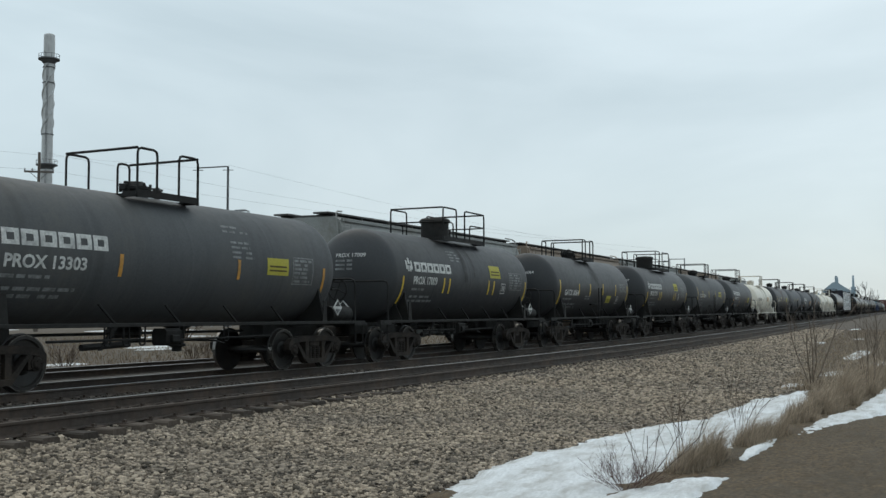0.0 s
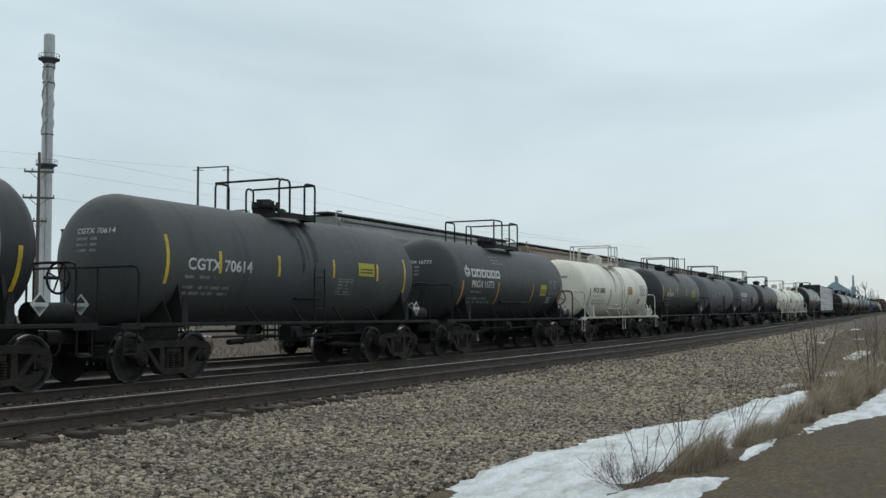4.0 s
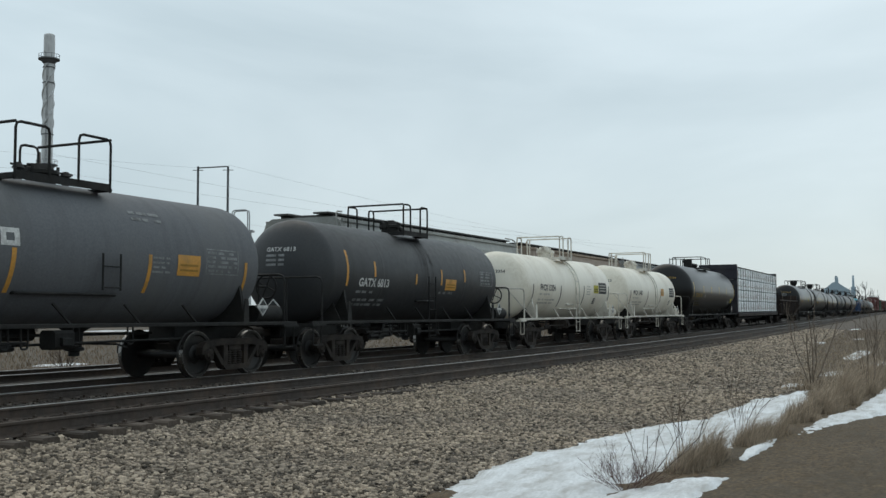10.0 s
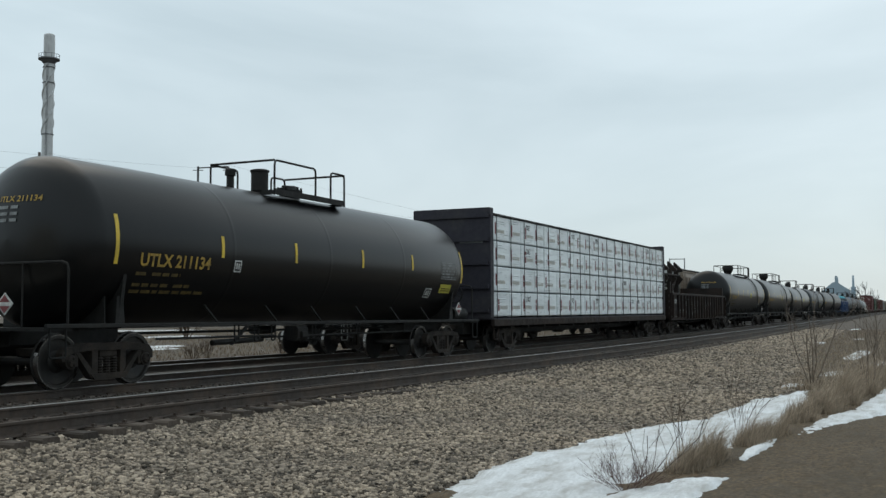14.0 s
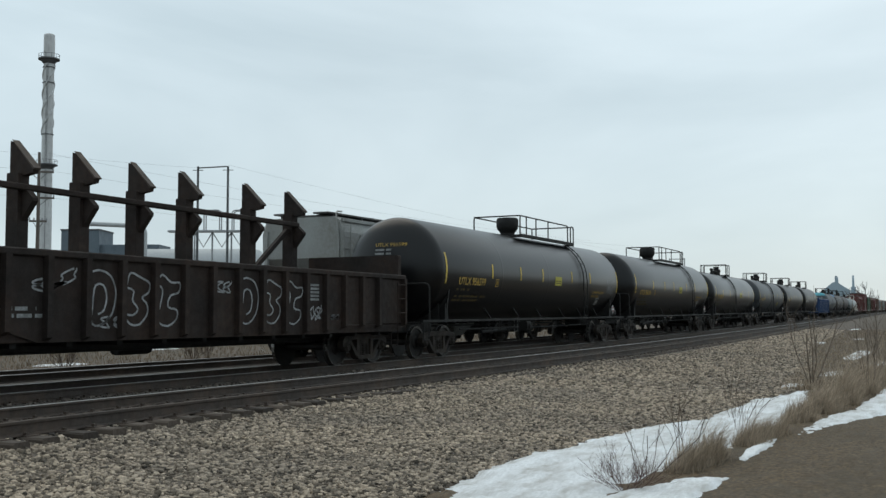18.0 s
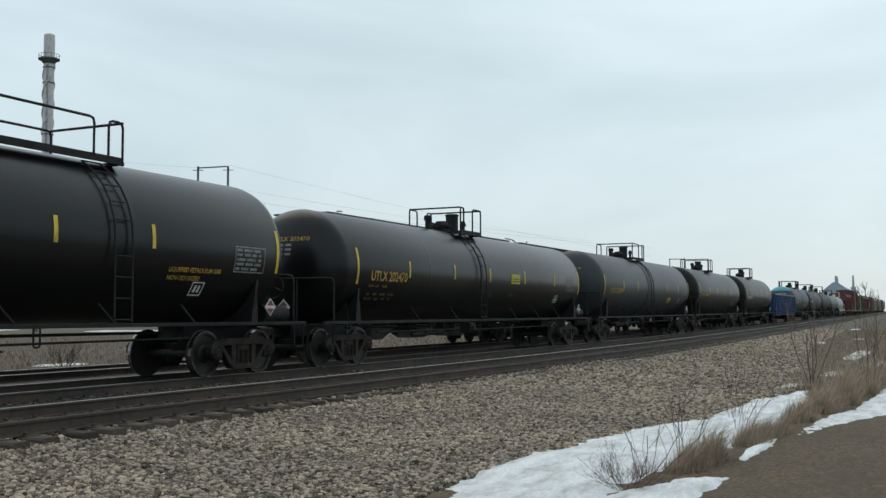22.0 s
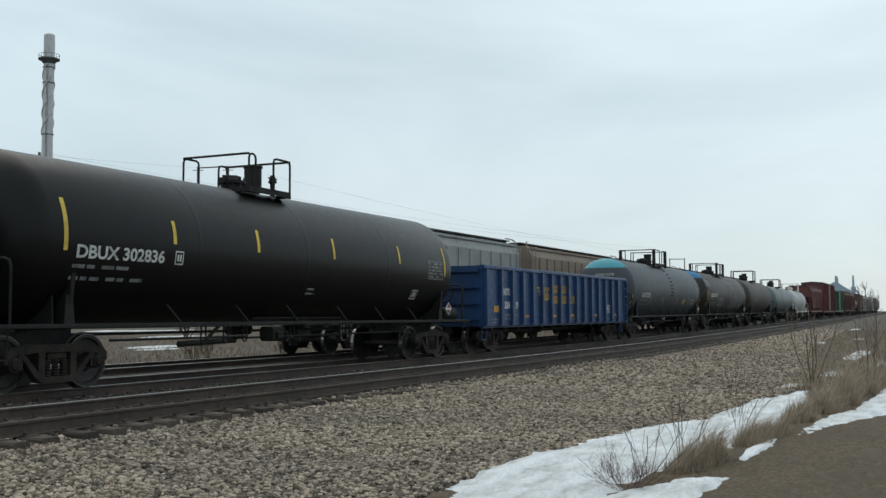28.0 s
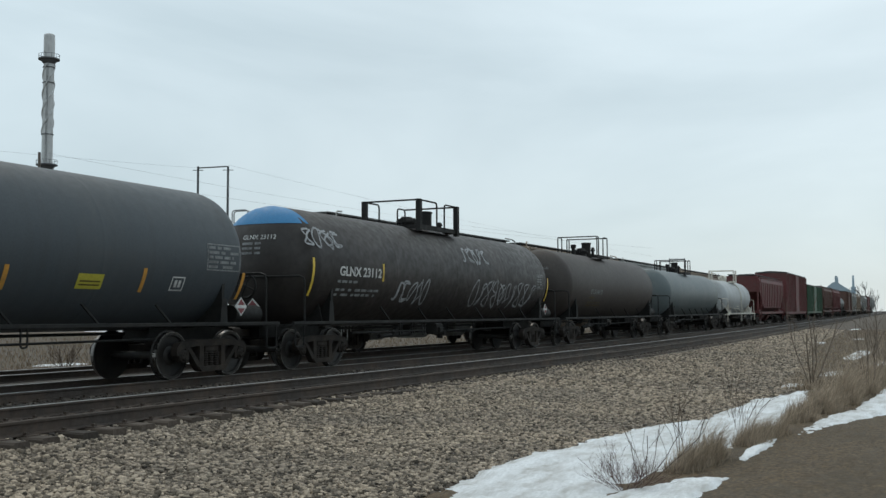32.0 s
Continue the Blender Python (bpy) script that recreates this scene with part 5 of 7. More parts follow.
def lumber_car():
    """Centrebeam flat car, loaded with wrapped packs of lumber."""
    car = thing("lumber_car", "centrebeam flat car stacked with white plastic-wrapped lumber packs", "flat car", "cars of the passing freight train")
    tc, reach, w = 18.7, 2.78, 1.36
    e = tc / 2
    half = e + reach - 0.72
    car_frame(car, e, reach, w, 0.86, 1.08, M["gondola"])
    part("deck", Shape().box(-half, half, -w, w, 1.06, 1.12), M["purple"], car)
    for end in (-1, 1):
        b = part("bulkhead", Shape().box(end * half - 0.12, end * half + 0.12, -1.36, 1.36, 1.1, 4.62, 0.03), M["purple"], car, "faded dark purple steel bulkhead")
        for i in range(5):
            x0 = end * half + (0.12 if end > 0 else -0.2)
            part("rib", Shape().box(x0, x0 + 0.08, -1.3, 1.3, 1.3 + i * 0.75, 1.42 + i * 0.75), M["purple"], b)
        part("stencil_bar", Shape().box(end * half - 0.13 if end < 0 else end * half + 0.12, end * half - 0.125 if end < 0 else end * half + 0.125, -1.1, -0.3, 3.5, 3.62), M["gstencil"], b)
    part("centre_beam", Shape().box(-half, half, -0.16, 0.16, 4.28, 4.52, 0.02), M["purple"], car)
    for k in range(-6, 7):
        part("centre_post", Shape().box(k * half / 6.5 - 0.08, k * half / 6.5 + 0.08, -0.1, 0.1, 1.1, 4.3), M["purple"], car)
    rng = random.Random(21)
    L = 2 * half - 0.36
    cols = [1.3, 1.0, 1.25, 0.95, 1.3, 1.25, 0.7, 1.3, 1.0, 1.25, 0.55, 1.3, 0.95, 1.2, 1.0, 1.25, 0.6, 1.3, 0.95, 1.25]
    k = L / sum(cols)
    rows, z0, h = 4, 1.14, 0.815
    for side in (-1, 1):
        x = -half + 0.18
        for c, cl in enumerate(cols):
            cl *= k
            for r in range(rows):
                j = rng.uniform(-0.012, 0.012)
                a, b = (side * 0.2, side * (w - 0.02 + j))
                pk = part("lumber_pack", Shape().box(x + 0.012, x + cl - 0.012, min(a, b), max(a, b), z0 + r * h + 0.03, z0 + (r + 1) * h - 0.012, 0.03), M["wrap"], car)
                if side < 0:
                    y = b - 0.004
                    zz = z0 + r * h
                    xx = x + rng.uniform(0.1, max(cl - 0.9, 0.12))
                    m = Shape().add([(xx, y, zz + 0.24), (xx + 0.02, y, zz + 0.20), (xx + 0.10, y, zz + 0.20), (xx + 0.12, y, zz + 0.24), (xx + 0.12, y, zz + 0.55), (xx + 0.09, y, zz + 0.60), (xx + 0.02, y, zz + 0.60), (xx, y, zz + 0.56)], [tuple(range(8))])
                    part("print_mark", m, M["red"], pk, "dark red printed mark")
                    word, u = Shape(), xx + 0.17
                    while u < min(xx + 0.75, x + cl - 0.1):
                        # a row of plain upright bars in the size of the lettering
                        word.add([(u, y, zz + 0.26), (u + 0.06, y, zz + 0.26), (u + 0.06, y, zz + 0.37), (u, y, zz + 0.37)], [(0, 1, 2, 3)])
                        u += 0.08
                    if word.f:
                        tagged(part("wrap_print", word, M["faintgrey"], pk), kind="stuff")
                    # slack folds in the wrap
                    for q in range(3):
                        zf, xf = zz + rng.uniform(0.1, 0.72), x + rng.uniform(0.03, 0.3) * cl
                        part("wrap_fold", Shape().prism_x([(y + 0.006, zf - 0.02), (y - 0.012, zf), (y + 0.006, zf + 0.015)], xf, xf + rng.uniform(0.3, 0.65) * cl), M["wrap"], pk)
                    if rng.random() < 0.2:
                        V, F = scrawl(x + 0.45, zz + 0.5, 0.4, 0.2, 3, 0.012)
                        part("chalk_number", Shape().add([(a, y, q) for a, q in V], F), M["kstencil"], pk)
            x += cl
        for i in range(19):
            xx = -half + 0.4 + i * (2 * half - 0.8) / 18
            s = Shape().tube([(xx, side * (w + 0.0), 1.05), (xx, side * (w + 0.0), z0 + rows * h), (xx, side * 0.15, 4.45)], 0.012, 4)
            part("strap", s, M["frame"], car)
        part("edge_protector", Shape().box(-half + 0.15, half - 0.15, side * 1.30 - 0.08, side * 1.30 + 0.08, z0 + rows * h - 0.005, z0 + rows * h + 0.05), M["frame"], car)
    return car


def box_car(label, length, paint, high, seed):
    """A closed box car with a ribbed side, a sliding door and a flat roof."""
    car = thing("box_car", label, "box car", "cars of the passing freight train")
    e, reach = length / 2 - 2.4, 2.4
    half = length / 2 - 0.6
    m = M[paint]
    car_frame(car, e, reach, 1.4, 0.85, 1.1, m)
    body = part("body", Shape().box(-half, half, -1.45, 1.45, 1.05, high, 0.05), m, car)
    part("roof", Shape().prism_x([(-1.5, high - 0.02), (1.5, high - 0.02), (1.45, high + 0.08), (0, high + 0.2), (-1.45, high + 0.08)], -half - 0.04, half + 0.04), M["hopperdark"], car, "dull weathered roof")
    for k in range(int(half * 2 / 1.1) + 1):
        x = -half + 0.1 + k * 1.1
        if abs(x) < 1.7:
            continue
        part("side_post", Shape().box(x - 0.05, x + 0.05, -1.52, -1.45, 1.1, high - 0.05), m, body)
    part("sliding_door", Shape().box(-1.55, 1.55, -1.54, -1.46, 1.15, high - 0.15, 0.02), m, car)
    part("ladder", ladder_flat(-half + 0.4, -1.56, 0.6, high - 0.1), m, car)
    part("ladder", ladder_flat(half - 0.4, -1.56, 0.6, high - 0.1), m, car)
    return car


def hopper_car(label, tc, paint, roof_paint, high, at=None, group="cars of the passing freight train", trucks=True):
    """A covered hopper: rounded sides with slanted ends, running board, hatches, discharge gates."""
    car = thing("hopper_car", label, "hopper car", group, at=at)
    e, reach = tc / 2, 2.1
    half = e + reach - 0.75
    m = M[paint]
    car_frame(car, e, reach, 1.42, 0.95, 1.15, m)
    zt = high
    ring = [(-1.5, 1.5), (-1.52, zt - 0.5), (-1.38, zt - 0.12), (-1.15, zt), (1.15, zt), (1.38, zt - 0.12), (1.52, zt - 0.5), (1.5, 1.5), (0.5, 1.0), (-0.5, 1.0)]
    s = Shape()
    n = len(ring)
    vs = []
    for x, low in ((-half, zt - 1.3), (-half + 2.4, 1.0), (half - 2.4, 1.0), (half, zt - 1.3)):
        vs += [(x, y, max(z, low)) for y, z in ring]
    fs = [tuple(range(n)), tuple(range(3 * n, 4 * n))[::-1]]
    for j in range(3):
        fs += [(j * n + i, (j + 1) * n + i, (j + 1) * n + (i + 1) % n, j * n + (i + 1) % n) for i in range(n)]
    part("body", s.add(vs, fs), m, car)
    for end in (-1, 1):
        g = Shape()
        for side in (-1, 1):
            g.box(end * half - 0.06, end * half + 0.06, side * 1.35 - 0.06, side * 1.35 + 0.06, 1.1, zt - 0.4)
            g.tube([(end * half, side * 1.35, 1.2), (end * (half - 2.2), side * 1.2, 1.3)], 0.05, 6)
        part("end_frame", g, m, car)
        part("ladder", ladder_flat(end * (half - 0.2), -1.56, 0.7, zt - 0.2), m, car)
        part("grab_rail", Shape().tube(bent([(end * (half + 0.1), -1.4, zt - 0.7), (end * (half + 0.1), -1.3, zt + 0.15), (end * (half - 0.6), -1.1, zt + 0.2)], 0.25), 0.03, 6), m, car)
        part("end_slope", Shape().box(end * half - 0.03, end * half + 0.03, -1.3, 1.3, 1.05, 1.25), m, car)
    for side in (-1, 1):
        part("running_board", Shape().box(-half - 0.1, half + 0.1, side * 0.75 - 0.28, side * 0.75 + 0.28, zt + 0.10, zt + 0.15), M[roof_paint], car, "dark running board")
        part("roof_edge", Shape().box(-half + 0.1, half - 0.1, side * 1.42 - 0.05, side * 1.42 + 0.05, zt - 0.16, zt - 0.06), m, car)
    for k in range(9):
        x = -half + 0.3 + k * (2 * half - 0.6) / 8
        part("board_bracket", Shape().box(x - 0.03, x + 0.03, -1.0, 1.0, zt, zt + 0.1), M[roof_paint], car)
    for k in range(5):
        x = (k - 2) * (2 * half - 1.5) / 5
        part("hatch", Shape().box(x - 0.9, x + 0.9, -0.35, 0.35, zt + 0.02, zt + 0.18, 0.04), M[roof_paint], car)
    for k in range(1, 14):
        x = -half + 2 * half * k / 14
        part("side_post", Shape().prism_x([(-1.56, 1.6), (-1.5, 1.5), (-1.5, zt - 0.5), (-1.57, zt - 0.55)], x - 0.04, x + 0.04), m, car)
    for x in (-half * 0.45, 0, half * 0.45):
        part("discharge_gate", Shape().add([(x - 1.2, -0.9, 1.1), (x + 1.2, -0.9, 1.1), (x + 1.2, 0.9, 1.1), (x - 1.2, 0.9, 1.1), (x - 0.4, -0.4, 0.35), (x + 0.4, -0.4, 0.35), (x + 0.4, 0.4, 0.35), (x - 0.4, 0.4, 0.35)], [(0, 1, 5, 4), (1, 2, 6, 5), (2, 3, 7, 6), (3, 0, 4, 7), (7, 6, 5, 4)]), m, car)
    return car


# ---- the train ----
TRAIN = []   # car, place of its middle along the track at 0 s


def add(car, x):
    TRAIN.append((car, x))


SHORT = dict(ends=(-0.80, 0.66), gap=(-0.38, 0.22), high=0.73)
CLUSTER = dict(ends=(-1.52, 0.02), gap=(-1.28, -0.62), high=0.70)
LOOKS = {
    # lettered black-grey cars with a big manway
    "lettered": dict(R=1.25, zc=2.30, paint="slate", plan=dict(ends=(-1.24, 1.80), gap=(-0.30, 0.30), high=0.86, middle=0.46), fittings=(("big_dome", 0.0, 0.64), ("tap", 0.75, 0.35)),
                     strips=((-4.44, 1.48, 2.26), (-1.92, 1.85, 2.27), (-1.55, 1.84, 2.27), (1.34, 1.85, 2.29), (1.75, 1.85, 2.29), (4.50, 1.60, 2.31)), logo=(-3.77, 2.40, 0.33), fine_w=1.75,
                     labels=(("ylabel", 1.43, 2.37, 2.28, 2.76), ("box", 2.34, 1.89, 2.70, 2.22), ("panel", 3.04, 2.02, 4.12, 2.59), ("fine", -1.32, 2.74, -0.5, 3.09)), placards=True),
    "lettered_orange": dict(R=1.25, zc=2.28, paint="slate", plan=dict(ends=(-1.15, 0.95), gap=(-0.45, 0.2), high=0.80), fittings=(("manway", 0.2, 0.32), ("tap", -0.4, 0.28), ("tap", 0.65, 0.24)), refl="orange",
                            strips=((-4.36, 1.55, 2.26), (-1.45, 1.58, 2.27), (1.6, 1.63, 2.32), (4.45, 1.7, 2.3)), logo=(-3.76, 2.31, 0.33), fine_w=1.9,
                            labels=(("orange", 2.35, 1.97, 3.0, 2.36), ("panel", 3.18, 2.02, 4.2, 2.52), ("fine", 1.67, 1.95, 2.2, 2.29), ("fine", 1.3, 2.86, 2.2, 3.1)), bars=((-1.3, 0.9, 1.58),), ladder=(0.57, 1.65, 2.35), placards=True),
    "plain": dict(R=1.25, zc=2.28, paint="black", plan=SHORT, fittings=(("manway", -0.1, 0.36), ("tap", 0.4, 0.2)), fine_w=2.0,
                  strips=((-4.65, 1.6, 2.5), (-2.37, 1.95, 2.40), (-0.93, 1.95, 2.42), (0.85, 1.98, 2.45), (2.75, 1.98, 2.45), (4.6, 1.76, 2.45)),
                  labels=(("ylabel", 1.49, 1.68, 2.12, 1.97), ("panel", 3.36, 2.15, 4.38, 2.52), ("box", 2.98, 1.64, 3.32, 1.95), ("fine", -1.5, 1.74, -0.73, 1.94)), bars=((-0.44, 0.56, 1.6),), ladder=(0.2, 0.6, 2.1), placards=True),
    "pale": dict(R=1.22, zc=2.22, paint="white", steel="whitesteel", dome_mat="whitesteel", plan=dict(ends=(-0.66, 0.74), gap=(-0.24, 0.36), high=0.78), fittings=(("manway", 0.0, 0.42), ("tap", 0.62, 0.32)),
                 ink="kstencil", fine="faintgrey", refl="soot", stain="soot", fine_w=2.2,
                 strips=((-4.46, 1.55, 2.28), (-1.5, 1.5, 2.27), (1.3, 1.52, 2.34), (4.7, 1.78, 2.38)), labels=(("orange", 1.4, 2.05, 2.05, 2.42), ("panel", 3.4, 2.04, 4.38, 2.52), ("kstencil", 3.2, 1.66, 3.5, 1.88)),
                 ladder=(0.27, 0.5, 3.35), bars=((-1.1, 0.95, 1.42), (-0.45, 0.25, 1.58)), placards=True),
    "large": dict(R=1.52, zc=2.52, paint="utlx", longer=0.3, plan=dict(ends=(-1.30, 4.55), gap=(3.85, 4.2), far_gap=(1.6, 2.3), high=0.64), fittings=(("bowl", -0.3, 0.66),), ink="ystencil", fine="faintyellow",
                  strips=((-8.65, 2.13, 3.0), (-5.3, 2.35, 2.78), (-2.88, 2.34, 2.78), (-0.75, 2.35, 2.8), (2.42, 2.38, 2.81), (4.69, 2.41, 2.84), (8.5, 2.1, 3.0)), fine_w=2.4,
                  labels=(("ylabel", 0.54, 2.25, 1.24, 2.57), ("ybox", -5.0, 2.09, -4.76, 2.33), ("panel", 7.05, 2.08, 8.05, 2.6), ("box", 5.95, 1.6, 6.3, 1.86)),
                  ladder=(3.87, 1.1, 3.95), writing=(("LIQUEFIED PETROLEUM GAS", 5.3, 2.03, 0.125), ("NON-ODORIZED", 5.3, 1.88, 0.125)), placards=True, placard_label="red and white diamond hazard placard", placard_ink="red"),
    "medium": dict(R=1.47, zc=2.45, paint="utlx", plan=CLUSTER, fittings=(("stub", -1.9, 0.45), ("manway", -1.05, 0.32), ("pot", -0.26, 0.62), ("tap", 0.34, 0.44)), ink="ystencil", fine="faintyellow", strips=(), fine_w=2.2,
                   placards=True, placard_label="red and white diamond hazard placard", placard_ink="red"),
}


def tank(look_name, x, tc, seed, label, **more):
    spec = dict(LOOKS[look_name])
    spec.update(more)
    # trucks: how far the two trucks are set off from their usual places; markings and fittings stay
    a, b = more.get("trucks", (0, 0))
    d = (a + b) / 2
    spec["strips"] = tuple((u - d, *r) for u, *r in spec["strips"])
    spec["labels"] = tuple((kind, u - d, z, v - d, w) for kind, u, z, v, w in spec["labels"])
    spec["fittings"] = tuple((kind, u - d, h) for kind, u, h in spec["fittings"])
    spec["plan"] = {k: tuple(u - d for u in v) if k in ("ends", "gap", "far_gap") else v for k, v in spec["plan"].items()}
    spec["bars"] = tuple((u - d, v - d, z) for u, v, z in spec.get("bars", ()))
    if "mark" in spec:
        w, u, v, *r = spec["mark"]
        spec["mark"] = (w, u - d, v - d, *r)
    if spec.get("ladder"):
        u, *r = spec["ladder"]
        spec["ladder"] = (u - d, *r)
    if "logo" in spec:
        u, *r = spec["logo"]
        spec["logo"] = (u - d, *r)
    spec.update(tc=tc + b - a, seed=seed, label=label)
    add(tank_car(spec), x + d)


def build_train():
    tank("lettered_orange", 15.75, 9.05, 1, "dark grey tank car with white block lettering and orange reflectors", mark=("PROX 13303", -4.46, -2.76, 1.97, 0.22), logo=(-4.53, 2.32, 0.32), leaf=False, paint="dusty", ladder=None, bars=(), plan=dict(ends=(-1.2, 0.51), gap=(-0.67, -0.05), high=0.78), fittings=(("manway", -0.28, 0.28), ("tap", 0.2, 0.22)),
         strips=((-4.9, 1.6, 2.3), (-1.96, 1.9, 2.29), (1.40, 1.95, 2.35), (4.6, 1.7, 2.3)), labels=(("ylabel", 2.37, 2.08, 3.16, 2.44), ("panel", 3.34, 1.9, 4.15, 2.5), ("fine", 1.05, 2.84, 1.9, 3.04), ("fine", 1.18, 2.32, 1.9, 2.72)))
    tank("lettered", 28.75, 8.43, 2, "black-grey tank car with white block lettering, big manway and yellow reflectors", mark=("PROX 17009", -3.84, -2.39, 2.05, 0.23), stain="spill", stains=((0.1, 0.16), (-0.35, 0.15)))
    tank("plain", 41.59, 8.75, 3, "black tank car with white stencils and yellow reflectors", mark=("GATX 6064", -4.11, -2.39, 1.93, 0.23), stain="spill", stains=((0.1, 0.16), (-0.35, 0.15)))
    tank("lettered", 54.43, 8.50, 4, "black-green tank car with white block lettering, big manway and yellow reflectors", mark=("PROX 17037", -3.84, -2.36, 2.06, 0.23), paint="black")
    tank("plain", 67.21, 8.93, 5, "dusty grey tank car with white stencils and a scraped shell", mark=("CGTX 70614", -4.31, -2.27, 2.09, 0.24), stain="spill", stains=((0.1, 0.16), (-0.35, 0.15)), paint="dusty",
         strips=((-4.88, 1.81, 2.72), (-3.33, 2.05, 2.49), (-1.3, 2.06, 2.5), (0.93, 2.1, 2.52), (3.01, 2.08, 2.5), (4.5, 1.75, 2.7)), labels=(("ylabel", 2.07, 2.18, 2.85, 2.5), ("panel", 1.11, 1.71, 1.86, 2.09)))
    tank("lettered_orange", 79.88, 8.24, 6, "dark grey tank car with white block lettering and worn orange reflectors", mark=("PROX 16773", -3.74, -2.03, 2.05, 0.23), logo=(-3.76, 2.37, 0.32), ladder=None,
         strips=((-4.4, 1.55, 2.26), (-1.63, 1.55, 2.26), (1.5, 1.62, 2.26), (4.4, 1.7, 2.26)), labels=(("ylabel", 2.26, 1.88, 2.86, 2.26), ("panel", 3.1, 1.92, 4.14, 2.44), ("box", 3.1, 1.63, 3.42, 1.84), ("fine", -1.87, 2.78, -0.95, 3.1)), bars=((-1.2, 1.1, 1.62),))
    tank("pale", 92.55, 8.81, 7, "dirty white tank car with black stencils and a dark streaked band", mark=("PVCX 13605", -4.01, -2.39, 2.08, 0.22), stains=((-0.75, 0.16),))
    tank("plain", 105.37, 8.65, 8, "black tank car with a rust run below the manway", mark=("GATX 6916", -3.93, -2.28, 2.06, 0.23), stains=((0.12, 0.22), (-0.25, 0.2)), ladder=None, strips=((-4.66, 1.8, 2.66), (-3.09, 2.06, 2.5), (-1.33, 2.08, 2.52), (0.98, 2.09, 2.53), (2.43, 2.09, 2.53), (4.52, 1.85, 2.7)),
         labels=(("ylabel", 2.54, 2.08, 3.25, 2.43), ("panel", 3.33, 2.11, 4.32, 2.59), ("fine", 1.15, 2.1, 1.6, 2.2)))
    tank("plain", 117.98, 8.58, 9, "dark grey tank car with faded stencils", mark=("GATX 6379", -4.04, -2.41, 2.03, 0.23), paint="chalky", ink="gstencil", strips=((-2.38, 2.06, 2.49), (-0.94, 2.08, 2.52), (0.69, 2.1, 2.54), (2.12, 2.09, 2.54)), labels=(("panel", 3.3, 2.2, 4.3, 2.59), ("fine", 2.24, 2.17, 2.97, 2.37)))
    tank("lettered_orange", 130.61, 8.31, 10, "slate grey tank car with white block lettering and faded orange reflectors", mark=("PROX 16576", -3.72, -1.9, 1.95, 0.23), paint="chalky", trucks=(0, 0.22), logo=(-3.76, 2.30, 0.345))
    tank("plain", 143.49, 8.78, 11, "black tank car with scuffed, patched shell", mark=("GATX 6813", -3.79, -2.26, 1.93, 0.22), stain="spill", stains=((0.1, 0.16), (-0.35, 0.15)), refl="orange", ladder=(0.1, 0.6, 1.6), fittings=(("manway", 0.05, 0.36), ("tap", 0.5, 0.2)), strips=((-4.36, 1.93, 2.79), (-3.02, 2.18, 2.57), (-0.73, 2.05, 2.33), (0.85, 2.06, 2.5), (2.44, 2.19, 2.56)),
         labels=(("orange", 1.11, 1.93, 1.83, 2.24), ("panel", 3.58, 2.1, 4.55, 2.55), ("fine", 0.76, 1.74, 1.78, 1.88)))
    tank("pale", 156.3, 8.9, 12, "white tank car with black stencils and a grey streaked band", mark=("PVCX 13354", -3.73, -2.14, 2.07, 0.23), labels=(("ylabel", 2.58, 2.05, 3.21, 2.38), ("kstencil", 3.28, 2.04, 4.36, 2.5), ("kstencil", 2.65, 1.62, 2.95, 1.85), ("fine", 1.65, 1.92, 2.27, 2.33)))
    tank("pale", 169.1, 8.6, 13, "cream white tank car with black stencils and rusty reflectors", mark=("PVCX 13453", -3.96, -2.25, 2.06, 0.22), refl="rust", strips=((-4.46, 1.57, 2.26), (-1.21, 1.53, 2.27), (1.42, 1.44, 2.33), (4.73, 1.74, 2.3)), labels=(("orange", 1.46, 2.07, 2.11, 2.44), ("kstencil", 3.36, 2.03, 4.4, 2.5), ("kstencil", 3.44, 1.63, 3.64, 1.86)))
    tank("medium", 184.54, 13.35, 14, "glossy black tank car with yellow stencils", mark=("UTLX 211134", -6.39, -4.46, 2.09, 0.24), R=1.52, zc=2.5, plan=dict(ends=(-1.5, 1.47), gap=(0.17, 0.84), high=0.64), fittings=(("stub", -1.86, 0.45), ("pot", -0.83, 0.56), ("manway", 0.39, 0.3)),
         strips=((-6.99, 2.1, 2.95), (-4.12, 2.34, 2.76), (-1.57, 2.35, 2.78), (1.31, 2.36, 2.79), (3.92, 2.4, 2.8), (7.04, 2.14, 3.04)), labels=(("panel", 5.69, 2.22, 6.67, 2.69), ("ylabel", 5.73, 1.84, 6.43, 2.08), ("box", 4.88, 1.7, 5.25, 1.95), ("box", -3.72, 2.08, -3.5, 2.31)))
    add(lumber_car(), 205.62)
    add(rack_gondola(), 226.28)
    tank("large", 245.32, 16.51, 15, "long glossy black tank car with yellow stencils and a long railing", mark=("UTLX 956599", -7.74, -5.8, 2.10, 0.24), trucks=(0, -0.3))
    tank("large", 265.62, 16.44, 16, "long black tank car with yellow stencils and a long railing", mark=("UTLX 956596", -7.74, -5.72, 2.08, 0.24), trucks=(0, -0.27))
